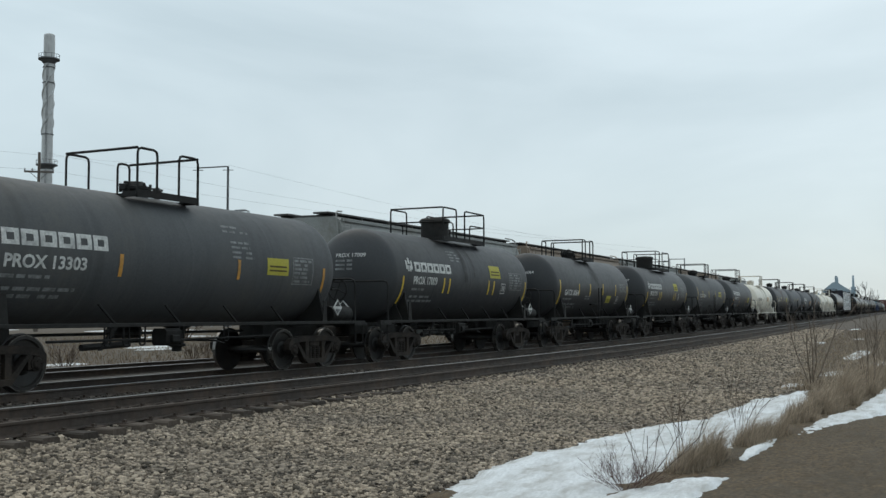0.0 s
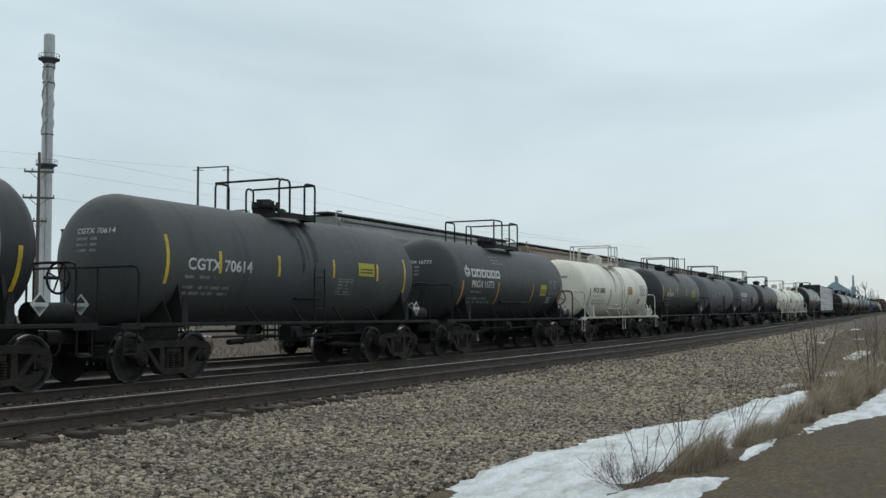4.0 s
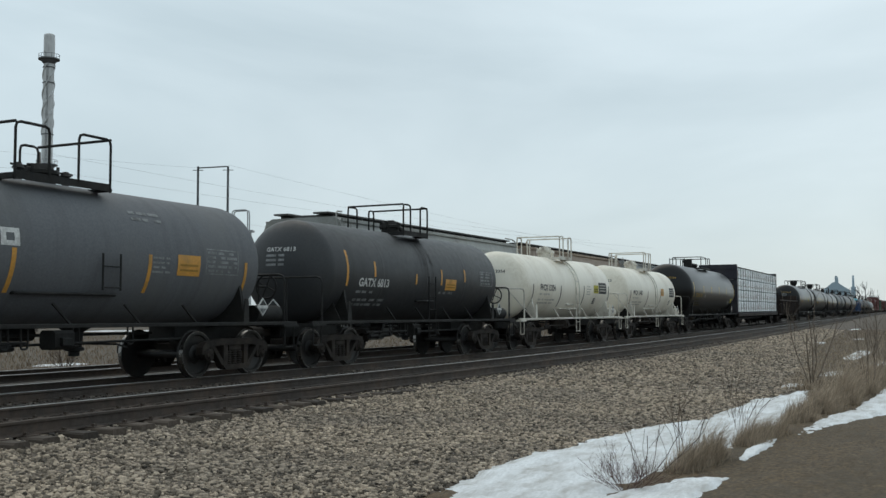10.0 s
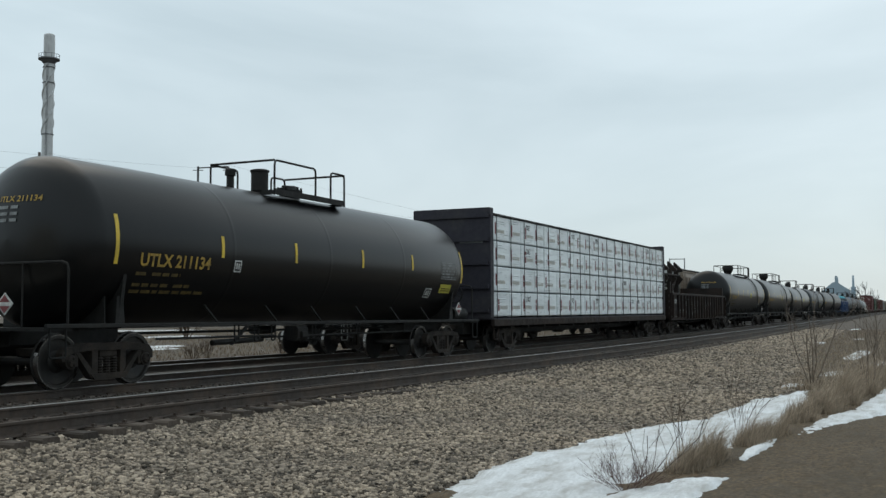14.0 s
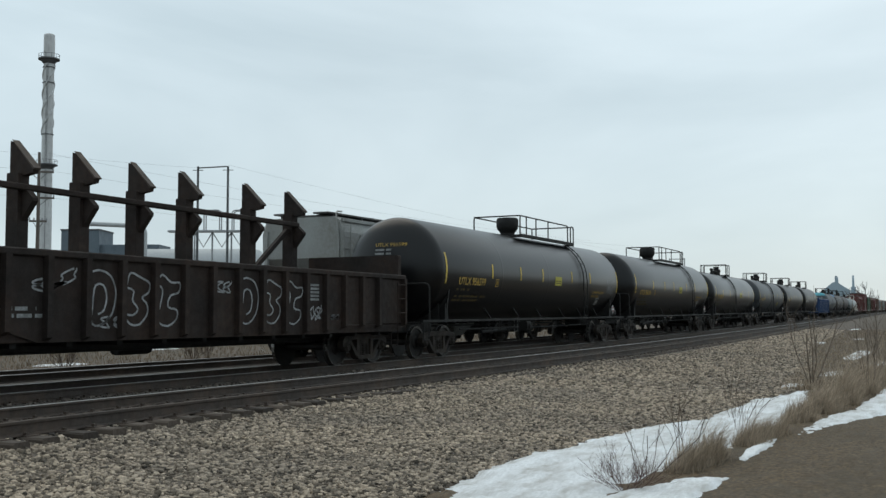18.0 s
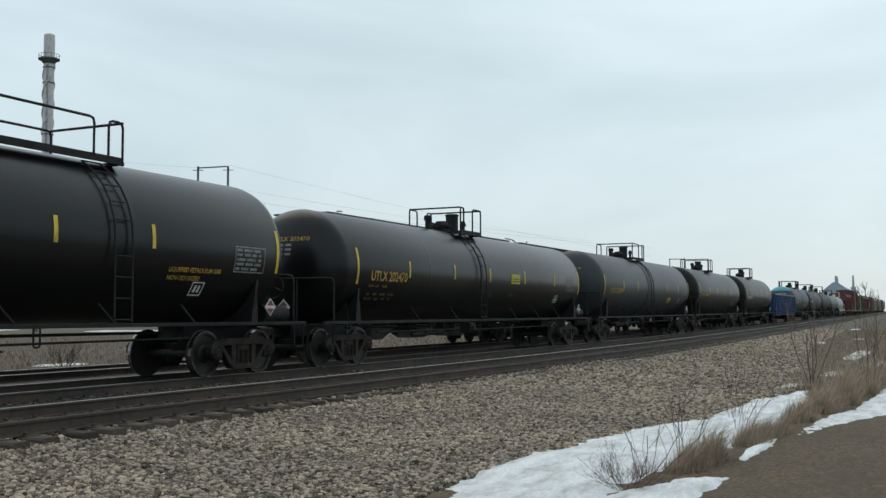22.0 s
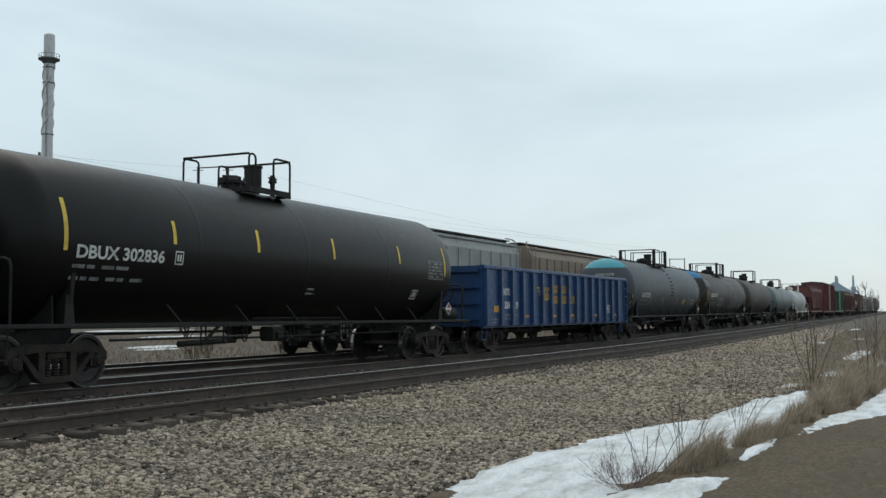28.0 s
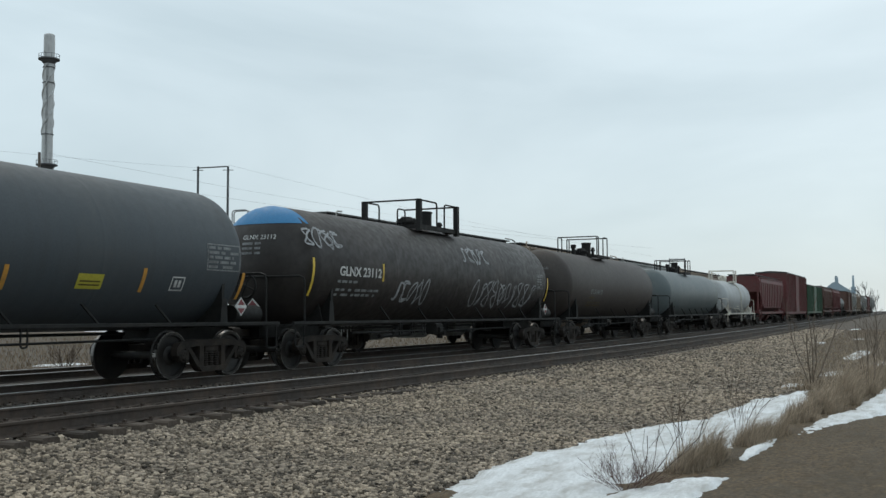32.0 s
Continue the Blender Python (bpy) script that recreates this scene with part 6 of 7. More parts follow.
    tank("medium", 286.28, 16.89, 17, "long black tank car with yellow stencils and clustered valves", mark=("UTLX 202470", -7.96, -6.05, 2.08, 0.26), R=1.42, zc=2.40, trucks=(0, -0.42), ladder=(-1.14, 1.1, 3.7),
         strips=((-8.62, 1.99, 2.86), (-5.91, 2.21, 2.64), (-3.08, 2.25, 2.67), (-0.47, 2.24, 2.66), (2.52, 2.25, 2.68), (5.5, 2.25, 2.68), (8.3, 1.99, 2.86)), labels=(("ylabel", 1.29, 2.22, 2.05, 2.54), ("fine", 1.34, 1.73, 1.7, 1.89), ("fine", -0.5, 1.72, 0.0, 1.95), ("panel", 6.85, 2.1, 7.85, 2.62), ("box", 5.75, 1.65, 6.13, 1.9)))
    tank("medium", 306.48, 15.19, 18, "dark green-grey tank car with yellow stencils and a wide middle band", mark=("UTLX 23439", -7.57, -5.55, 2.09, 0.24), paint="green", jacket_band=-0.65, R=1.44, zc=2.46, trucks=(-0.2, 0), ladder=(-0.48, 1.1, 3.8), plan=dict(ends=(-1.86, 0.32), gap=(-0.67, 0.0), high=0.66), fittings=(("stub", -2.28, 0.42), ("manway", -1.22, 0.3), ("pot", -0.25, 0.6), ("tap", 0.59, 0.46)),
         strips=((-8.45, 2.01, 2.87), (-5.48, 2.22, 2.64), (-2.98, 2.23, 2.67), (-0.07, 2.48, 2.66), (2.83, 2.25, 2.67), (5.46, 2.28, 2.67), (8.04, 1.94, 2.89)), labels=(("ylabel", 3.36, 1.73, 4.02, 1.99), ("box", 5.84, 1.73, 6.17, 1.99), ("panel", 6.62, 2.14, 7.59, 2.69)))
    tank("medium", 325.23, 14.16, 19, "brownish black tank car with yellow stencils", mark=("UTLX 206547", -6.74, -4.54, 2.17, 0.2), paint="dbux", strips=((-7.25, 2.11, 3.0), (-4.2, 2.3, 2.74), (-1.6, 2.3, 2.74), (1.3, 2.3, 2.74), (3.7, 2.3, 2.74), (6.9, 2.1, 2.95)), labels=(("panel", 5.6, 2.1, 6.55, 2.62), ("box", 4.6, 1.66, 4.95, 1.92)))
    tank("medium", 343.44, 13.81, 20, "clean black tank car with white stencils and yellow reflectors", mark=("DBUX 302836", -6.95, -4.84, 2.16, 0.23), ink="stencil", fine="gstencil", paint="dbux", R=1.5, zc=2.48, fine_n=2, fine_w=1.75, fittings=(("manway", -0.96, 0.32), ("pot", -0.17, 0.66), ("tap", 0.43, 0.5)), bars=((-1.2, 2.4, 1.16),),
         strips=((-7.2, 2.27, 3.12), (-4.58, 2.52, 2.95), (-2.0, 2.51, 2.97), (0.94, 2.51, 2.98), (4.15, 2.54, 3.0), (6.85, 2.3, 3.1)), labels=(("panel", 5.8, 2.2, 6.75, 2.7), ("box", -4.56, 2.15, -4.33, 2.4), ("fine", 0.04, 1.63, 0.4, 1.83), ("box", 5.09, 1.65, 5.43, 1.89)))
    add(blue_gondola(), 361.08)
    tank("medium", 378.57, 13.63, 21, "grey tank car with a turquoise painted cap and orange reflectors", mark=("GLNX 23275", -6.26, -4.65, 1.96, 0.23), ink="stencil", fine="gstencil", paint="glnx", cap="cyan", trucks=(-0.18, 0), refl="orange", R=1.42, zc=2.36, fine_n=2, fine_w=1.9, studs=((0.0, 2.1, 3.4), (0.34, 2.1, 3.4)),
         plan=dict(ends=(-1.6, 0.9), gap=(-0.45, 0.06), high=0.70, stout_posts=((-1.6, -0.88), (-1.6, 0.88), (0.9, -0.88))), fittings=(("manway", -0.66, 0.3), ("pot", 0.54, 0.58), ("tap", 1.3, 0.3)),
         strips=((-7.94, 1.65, 2.08), (-4.38, 1.65, 2.04), (-1.68, 1.6, 2.01), (1.5, 1.62, 2.0), (4.52, 1.64, 2.06), (7.38, 1.55, 2.08)), labels=(("ylabel", 2.97, 1.67, 3.55, 1.92), ("box", 5.27, 1.68, 5.63, 1.94), ("panel", 6.19, 2.09, 7.22, 2.61), ("fine", -2.4, 1.8, -1.95, 1.94)))
    tank("medium", 396.38, 13.87, 22, "rusty brown tank car with a blue cap, scrawled over", mark=("GLNX 23112", -6.74, -4.73, 2.15, 0.23), ink="stencil", fine="gstencil", paint="brown", cap="capblue", R=1.42, zc=2.36, plan=dict(ends=(-1.6, 0.9), gap=(-0.45, 0.06), high=0.70, stout_posts=((-1.6, -0.88), (-1.6, 0.88), (0.9, -0.88))), fittings=(("manway", -0.66, 0.3), ("pot", 0.54, 0.58), ("tap", 1.3, 0.3)),
         strips=((-7.87, 1.67, 2.52), (-4.63, 2.07, 2.51), (7.5, 1.7, 2.5)), labels=(("panel", 6.4, 2.1, 7.0, 2.6),), graffiti=((-3.9, 1.5, 2.0, 0.7, 5), (1.0, 1.45, 5.2, 0.85, 10), (0.4, 2.7, 1.9, 0.6, 5), (-8.1, 2.75, 1.6, 0.5, 4)))
    tank("medium", 413.2, 11.4, 23, "dusty dark brown tank car", mark=("UTLX 64410", -4.0, -2.4, 2.0, 0.22), ink="gstencil", paint="rustbrown", R=1.38, zc=2.35, labels=(), placards=False, plan=dict(CLUSTER, high=0.8))
    tank("medium", 430.8, 13.0, 24, "pale green-grey tank car with faded stencils", paint="palegreen", R=1.3, zc=2.26, labels=(), placards=False)
    tank("pale", 447.2, 9.6, 25, "grubby pale grey tank car", paint="palegrey", strips=(), labels=())
    add(hopper_car("maroon covered hopper car with rounded sides", 13.6, "maroon", "hopperdark", 4.1), 464.0)
    add(box_car("dark red high box car", 21.0, "maroon", 4.95, 1), 485.0)
    add(box_car("green box car with a sliding door", 21.0, "cargreen", 4.2, 2), 506.5)
    x = 527.0
    rest = [("hopper", "oxide", "oxide brown covered hopper car"), ("hopper", "maroon", "maroon covered hopper car"), ("tank", "black", "black tank car far down the train"), ("box", "oxide", "oxide brown box car"),
            ("hopper", "hopper", "pale grey covered hopper car"), ("hopper", "tan", "tan covered hopper car"), ("tank", "dusty", "dusty tank car far down the train"), ("hopper", "hopper", "grey covered hopper car"),
            ("box", "maroon", "dark red box car"), ("tank", "black", "black tank car at the end of the view"), ("hopper", "hopper", "light grey covered hopper car")]
    for i, (kind, colour, label) in enumerate(rest):
        if kind == "tank":
            tank("plain", x, 9.0, 40 + i, label, paint=colour, strips=(), labels=(), placards=False, far=True)
            x += 15.4
        elif kind == "hopper":
            add(hopper_car(label, 13.4, colour, "hopperdark", 4.4), x)
            x += 17.6
        else:
            add(box_car(label, 17.2, colour, 4.5, i), x)
            x += 17.5


build_train()


# ---- standing hopper cars on the far siding ----
def build_siding():
    for i, (paint, label) in enumerate((("hopper", "pale grey covered hopper car standing on the siding"), ("tan", "tan covered hopper car standing on the siding"),
                                        ("hopper", "grey covered hopper car standing in a row"), ("tan", "brown-tan covered hopper car standing in a row"), ("hopper", "dull grey covered hopper car standing in a row"))):
        hopper_car(label, 12.34, paint, "hopperdark", 4.33, track_pose(35.2 + 16.55 * i, TRACK_FAR), "standing hopper cars")


build_siding()


# ---- works, poles and wires beyond the tracks ----
def build_stack():
    s = thing("chimney_stack", "tall grey steel chimney stack with spiral strakes and ring platforms", "chimney", at=pose(183, 194.4, -0.6))
    part("shaft", Shape().lathe_z([(1.55, 0), (1.45, 20), (1.28, 45), (1.25, 63.5), (1.32, 64), (1.32, 69.0), (1.28, 70.6), (1.0, 70.9)], n=28), M["stack"], s, smooth=True)
    for z in (64.8, 38.8):
        p = Shape().lathe_z([(1.3, z - 1.3), (2.0, z - 0.4), (2.5, z - 0.3), (2.5, z), (1.3, z)], n=24)
        p.tube([(2.45 * math.cos(a), 2.45 * math.sin(a), z + 1.0) for a in (2 * math.pi * k / 24 for k in range(25))], 0.05, 5)
        for k in range(12):
            a = math.pi * k / 6
            p.tube([(2.45 * math.cos(a), 2.45 * math.sin(a), z), (2.45 * math.cos(a), 2.45 * math.sin(a), z + 1.0)], 0.04, 4)
        part("ring_platform", p, M["darksteel"], s)
    for k in range(3):
        pts = []
        for i in range(61):
            z = 46 + 17.5 * i / 60
            a = 2 * math.pi * (k / 3 + 1.25 * i / 60)
            r = 1.36
            pts.append((r * math.cos(a), r * math.sin(a), z))
        part("strake", Shape().tube(pts, 0.17, 5), M["stack"], s)
    for z in (46.0, 58.7, 62.5):
        part("flange_ring", Shape().lathe_z([(1.25, z), (1.42, z + 0.02), (1.42, z + 0.22), (1.25, z + 0.24)], n=24), M["darksteel"], s)
    s2 = Shape()
    for y in (-0.2, 0.2):
        s2.tube([(-1.2, y - 0.9, 2), (-1.15, y - 0.75, 64)], 0.05, 4)
    part("ladder", s2, M["darksteel"], s)


def utility_pole(x, y, high, arms, label, lean=0.0, turn=0):
    p = thing("utility_pole", label, "utility pole", at=pose(x, y, -0.6, 0, lean, turn))
    part("post", Shape().lathe_z([(0.24, 0), (0.15, high)], n=10), M["pole"], p)
    for z, w in arms:
        a = part("crossarm", Shape().box(-0.08, 0.08, -w, w, z - 0.1, z + 0.1, 0.02), M["pole"], p)
        for k in (-0.95, -0.45, 0.45, 0.95):
            part("insulator", Shape().lathe_z([(0.05, z + 0.1), (0.09, z + 0.2), (0.05, z + 0.38)], 0, k * w, 8), M["galv"], a)
        for q in (-1, 1):
            part("arm_brace", Shape().tube([(0.05, q * w * 0.6, z - 0.05), (0.05, 0, z - 0.9)], 0.04, 4), M["darksteel"], a)
    return p


def wire(a, b, sag, r=0.012, label="thin overhead power line"):
    a, b = Vector(a), Vector(b)
    pts = [a.lerp(b, k / 16) - Vector((0, 0, sag * 4 * (k / 16) * (1 - k / 16))) for k in range(17)]
    tagged(part("overhead_wire", Shape().tube(pts, r, 4), M["galv"]), label, "power line", "overhead wires")


def build_poles():
    utility_pole(80.2, 86.3, 19.4, ((17.3, 1.5), (14.5, 1.6), (12.0, 0.9)), "weathered wooden utility pole with crossarms and insulators", 0, 40)
    h = thing("pole_frame", "dark steel pole frame joined by a crossbar", "utility pole", at=pose(111.85, 88.15, -0.6, 0, 0, -65))
    for x in (-2.03, 2.03):
        part("post", Shape().lathe_z([(0.2, 0), (0.15, 22.1)], x, 0, 8), M["darksteel"], h)
        a = part("stub_arm", Shape().tube([(x - 0.7, 0, 21.6), (x + 0.7, 0, 21.6)], 0.05, 5), M["darksteel"], h)
    part("crossbar", Shape().tube([(-2.03, 0, 21.9), (2.03, 0, 22.1)], 0.09, 6), M["darksteel"], h)
    h2 = thing("pole_frame", "small grey steel frame above the siding", "utility pole", at=pose(139.75, 31.9, -0.6, 0, 0, -65))
    for x in (-1.0, 1.0):
        part("post", Shape().lathe_z([(0.09, 0), (0.08, 9.5)], x, 0, 6), M["galv"], h2)
    part("crossbar", Shape().tube([(-1.0, 0, 9.4), (1.0, 0, 9.4)], 0.06, 5), M["galv"], h2)
    # loading rack with three railed bays on a trussed deck
    r = thing("loading_rack", "grey steel loading rack with railed platforms on a trussed deck", "loading rack", at=pose(112.3, 88.5, -0.6, 0, 0, -65))
    part("deck", Shape().box(-5.9, 5.6, -0.7, 0.7, 13.2, 13.45), M["galv"], r)
    for x in (-5.0, -2.4, 0.0, 2.6, 5.2):
        part("deck_leg", Shape().tube([(x, 0, 0), (x, 0, 13.3)], 0.13, 6), M["galv"], r)
    for a, b in ((-5.0, -2.4), (-2.4, 0.0), (0.0, 2.6), (2.6, 5.2)):
        part("truss_brace", Shape().tube([(a, 0, 13.2), ((a + b) / 2, 0, 11.2), (b, 0, 13.2)], 0.09, 5), M["galv"], r)
    for c in (-3.6, 0.1, 3.9):
        for y in (-0.6, 0.6):
            part("bay_railing", Shape().tube(bent([(c - 1.1, y, 13.4), (c - 1.1, y, 16.1), (c + 1.0, y, 16.2), (c + 1.0, y, 13.4)], 0.4), 0.09, 5), M["galv"], r)
    far = [((20, 118, 19.2), (80, 86.3, 16.9)), ((20, 118, 16.3), (80, 86.3, 14.0)), ((80, 86.3, 17.0), (180, 45, 13.0)), ((80, 86.3, 14.1), (180, 47, 10.5)), ((80.5, 86, 18.8), (190, 60, 15.5)),
           ((25, 116, 21.0), (111, 90, 21.3)), ((112.7, 86.3, 21.7), (240, 60, 15.0))]
    for a, b in far:
        wire(a, b, 0.9)


def build_works():
    b = thing("plant_building", "blue-grey clad plant building with a pale louvred panel", "building", at=pose(225, 222, -0.6, 0, 0, -65))
    part("tower", Shape().box(-5.6, 5.2, -6, 6, 0, 26.4, 0.1), M["bluewall"], b)
    part("annex", Shape().box(5.2, 22, -5, 7, 0, 22.4, 0.1), M["bluewall"], b)
    part("roof_edge", Shape().box(-5.8, 5.4, -6.2, 6.2, 26.4, 26.8), M["darksteel"], b)
    for i in range(6):
        part("louvre", Shape().box(-1.8, 1.6, -6.15, -6.02, 20.6 + i * 0.72, 21.0 + i * 0.72), M["palewall"], b)
    for i in range(5):
        part("wall_rib", Shape().box(6 + i * 3.2, 6.3 + i * 3.2, -5.15, -5.0, 0, 22.2), M["bluewall"], b)
    t = thing("storage_tank", "long pale grey horizontal storage tank with dished ends", "tank", at=pose(207, 168, -0.6, 0, 0, -64))
    part("shell", Shape().lathe_x([(-18, 0.01), (-17.6, 3.2), (-16, 5.0), (-14.5, 5.4), (14.5, 5.4), (16, 5.0), (17.6, 3.2), (18, 0.01)], 13.4, 32), M["palewall"], t, smooth=True)
    for x in (-11, -4, 4, 11):
        part("support_leg", Shape().box(x - 0.5, x + 0.5, -3.5, 3.5, 0, 9.6), M["palewall"], t)
    p = thing("pipe_bridge", "pale overhead pipe bend by the storage tank", "pipe", at=pose(195, 176, -0.6, 0, 0, -64))
    part("pipe", Shape().tube(bent([(-14, -6, 24.2), (3.2, -6, 23.4), (3.2, -6, 0)], 1.6), 0.55, 10), M["palewall"], p, smooth=True)
    # far grain elevator with its headhouse
    g = thing("grain_elevator", "hazy blue-grey grain elevator with a peaked roof", "grain elevator", at=pose(640, 54.3, -0.6, 0, 0, 4))
    part("house", Shape().box(-10, 10, -8.0, 7.0, 0, 15.5), M["elevator"], g)
    part("roof", Shape().prism_x([(-8.3, 15.4), (7.3, 15.4), (1.6, 20.2), (0.2, 20.6), (0.2, 23.6), (-0.6, 24.4), (-1.4, 23.2), (-1.6, 20.0)], -10.2, 10.2), M["elevator"], g)
    part("bin", Shape().lathe_z([(4.2, 0), (4.2, 12.5), (0.4, 15)], 2, 10.5, 20), M["elevator"], g, smooth=True)
    e = thing("elevator_tower", "slim hazy blue tower beside the grain elevator", "tower", at=pose(644.5, 45.0, -0.6))
    part("shaft", Shape().box(-1.2, 1.2, -1.3, 1.3, 0, 18, 0.1), M["elevator"], e)
    part("mast", Shape().lathe_z([(0.7, 18), (0.5, 24.6)], n=8), M["elevator"], e)


# ---- trees, grass and bushes ----
def twigs(shape, p, d, length, r, level, rng, split=3, droop=0.0):
    """A stem with side twigs."""
    pts, q, v = [Vector(p)], Vector(p), Vector(d).normalized()
    n = 4
    for i in range(n):
        v = (v + Vector((rng.uniform(-0.22, 0.22), rng.uniform(-0.22, 0.22), rng.uniform(-0.1, 0.15) - droop))).normalized()
        q = q + v * (length / n)
        pts.append(q.copy())
        if level > 0 and i > 0:
            for _ in range(split if i < n - 1 else split - 1):
                side = (v + Vector((rng.uniform(-1, 1), rng.uniform(-1, 1), rng.uniform(-0.2, 0.7))) * 0.75).normalized()
                twigs(shape, q, side, length * rng.uniform(0.4, 0.65), r * 0.55, level - 1, rng, split, droop)
    shape.tube(pts, r, 4 if r > 0.004 else 3)


def bush(name, label, x, y, stems, length, r, seed, material, level=2, lean=0.45, split=2, category="bush"):
    rng = random.Random(seed)
    ob = thing(name, label, category, at=pose(x, y, ground_z(x, y) - 0.03))
    for i in range(stems):
        a = 2 * math.pi * i / stems + rng.uniform(-0.4, 0.4)
        k = lean * rng.uniform(0.3, 1.2)
        s = Shape()
        twigs(s, (0.04 * math.cos(a), 0.04 * math.sin(a), 0), (k * math.cos(a), k * math.sin(a), 1), length * rng.uniform(0.7, 1.15), r, level, rng, split)
        part("stem", s, M[material], ob)
    return ob


def blades(count, place, tall, wide, seed, lean=0.35, blown=(0.0, 0.0)):
    """Curved, tapered blades of dry grass."""
    r = np.random.RandomState(seed)
    V, F = [], []
    for i in range(count):
        x, y = place(r)
        z = ground_z(x, y) - 0.02
        h = tall * r.uniform(0.45, 1.15)
        a, b = r.uniform(0, 6.283), r.uniform(0, 6.283)
        dx, dy = math.cos(a) * wide / 2, math.sin(a) * wide / 2
        lx, ly = math.cos(b) * lean * h * r.uniform(0.2, 1) + blown[0] * h, math.sin(b) * lean * h * r.uniform(0.2, 1) + blown[1] * h
        k = len(V)
        V += [(x - dx, y - dy, z), (x + dx, y + dy, z), (x + dx * .7 + lx * .35, y + dy * .7 + ly * .35, z + h * .55), (x - dx * .7 + lx * .35, y - dy * .7 + ly * .35, z + h * .55), (x + lx, y + ly, z + h * (1 - 0.3 * lean))]
        F += [(k, k + 1, k + 2, k + 3), (k + 3, k + 2, k + 4)]
    s = Shape()
    s.v, s.f = V, F
    return s


def grass_clump(x, y, count, tall, rx, ry, seed, label):
    """Fine arching blades in many small tufts, thick at the foot."""
    q = np.random.RandomState(seed)
    tufts = []
    for _ in range(max(int(count / 34), 6)):
        a, k = q.uniform(0, 6.283), math.sqrt(q.rand())
        tufts.append((x + rx * k * math.cos(a), y + ry * k * math.sin(a), q.uniform(0.4, 1.2) * (1.15 - 0.5 * k)))
    sets = []
    for i, (u, v, g) in enumerate(tufts):
        sets.append(blades(46, lambda r: (u + r.normal(0, 0.05), v + r.normal(0, 0.04)), tall * g * 1.2, 0.0028 + 0.00016 * x, seed * 100 + i, 0.6, (0.22, -0.3)))
        sets.append(blades(40, lambda r: (u + r.normal(0, 0.09), v + r.normal(0, 0.06)), tall * 0.4, 0.004 + 0.0002 * x, seed * 100 + i + 50, 0.9, (0.1, -0.1)))
    ob = part("grass_clump", joined(*sets), M["straw"])
    return tagged(ob, label, "dry grass", "clumps of dry grass")


def build_plants():
    for i, (x, y, n, h, rx, ry) in enumerate(((11.15, 2.5, 700, 0.44, 0.3, 0.12), (11.9, 2.42, 900, 0.50, 0.4, 0.15), (13.9, 2.25, 900, 0.40, 0.5, 0.18), (14.9, 2.15, 600, 0.36, 0.4, 0.16),
                                               (17.0, 2.0, 900, 0.42, 0.6, 0.26), (18.6, 1.9, 1300, 0.60, 0.9, 0.36), (20.6, 1.75, 1400, 0.66, 1.1, 0.36), (23.0, 1.55, 1100, 0.60, 1.2, 0.36), (26.2, 1.7, 900, 0.6, 1.6, 0.45), (30.0, 1.6, 700, 0.55, 1.8, 0.5))):
        grass_clump(x, y, n, h, rx, ry, 60 + i, "tuft of dry straw-coloured grass standing in old snow")
    bush("bush", "low leafless reddish-brown bush growing out of the snow", 9.75, 2.75, 30, 0.33, 0.0022, 3, "redtwig", 2, 1.9)
    bush("bush", "thin arching bare stems standing in the snow", 10.5, 2.75, 6, 0.62, 0.004, 4, "twig", 1, 1.1, 1)
    bush("bush", "thin bare stems among dry grass", 11.5, 2.6, 5, 0.7, 0.004, 5, "twig", 1, 0.35)
    bush("bush", "thin bare stems among dry grass", 14.3, 2.45, 5, 0.65, 0.004, 6, "twig", 1, 0.4)
    bush("bush", "thin bare stems at the edge of the ballast", 16.9, 3.0, 4, 0.85, 0.004, 16, "twig", 1, 0.35, 1)
    bush("sapling", "small leafless grey-brown sapling with a few thin branches", 25.3, 2.72, 5, 1.7, 0.013, 7, "bark", 2, 0.8, 1, "sapling")
    bush("sapling", "tall thin dead weed stems in dry grass", 23.6, 1.4, 7, 1.4, 0.006, 17, "bark", 1, 0.25, 1, "weed")
    bush("sapling", "bare thin sapling at the edge of the field", 28.5, 1.5, 5, 1.5, 0.008, 8, "bark", 1, 0.3, 2, "sapling")
    bush("sapling", "bare thin sapling at the edge of the field", 34.0, 1.6, 5, 1.6, 0.009, 9, "bark", 1, 0.35, 2, "sapling")
    bush("bush", "bare brown bush beyond the siding", 60, 49.5, 10, 1.4, 0.03, 10, "twig", 2, 0.6)
    for k, (x, y) in enumerate(((33.6, 27.4), (36.5, 29.0), (24.5, 25.0), (40.0, 27.5), (46.0, 30.0), (55.0, 34.0))):
        bush("bush", "low bare thicket beyond the siding", x, y, 9, 0.5 + 0.1 * (k % 3), 0.010, 30 + k, "twig", 2, 0.7)

    def rough(r):
        x = 24 + 70 * r.rand() ** 1.6
        return x, r.uniform(max(0.2, 0.02 * x), min(toe(x) + 0.4, 7.5)) - 1.2 * r.rand() ** 3

    tagged(part("field_grass", blades(24000, rough, 0.22, 0.014, 91, 0.9), M["straw"]), "rough dead grass along the edge of the ballast", "dry grass", kind="stuff")

    def beyond(r):
        x = 12 + 90 * r.rand() ** 1.4
        return x, 21.3 + 55 * r.rand() ** 2.2

    tagged(part("meadow_grass", blades(52000, beyond, 0.30, 0.022, 92, 0.9), M["deadgrass"]), "dead meadow grass beyond the siding", "dry grass", kind="stuff")

    def lawn(r):
        return 8 + 20 * r.rand() ** 1.3, -1.5 + 3.6 * r.rand()

    tagged(part("turf_blades", blades(30000, lawn, 0.03, 0.006, 93, 1.4), M["turfgrass"]), "short flattened winter turf", "turf", kind="stuff")
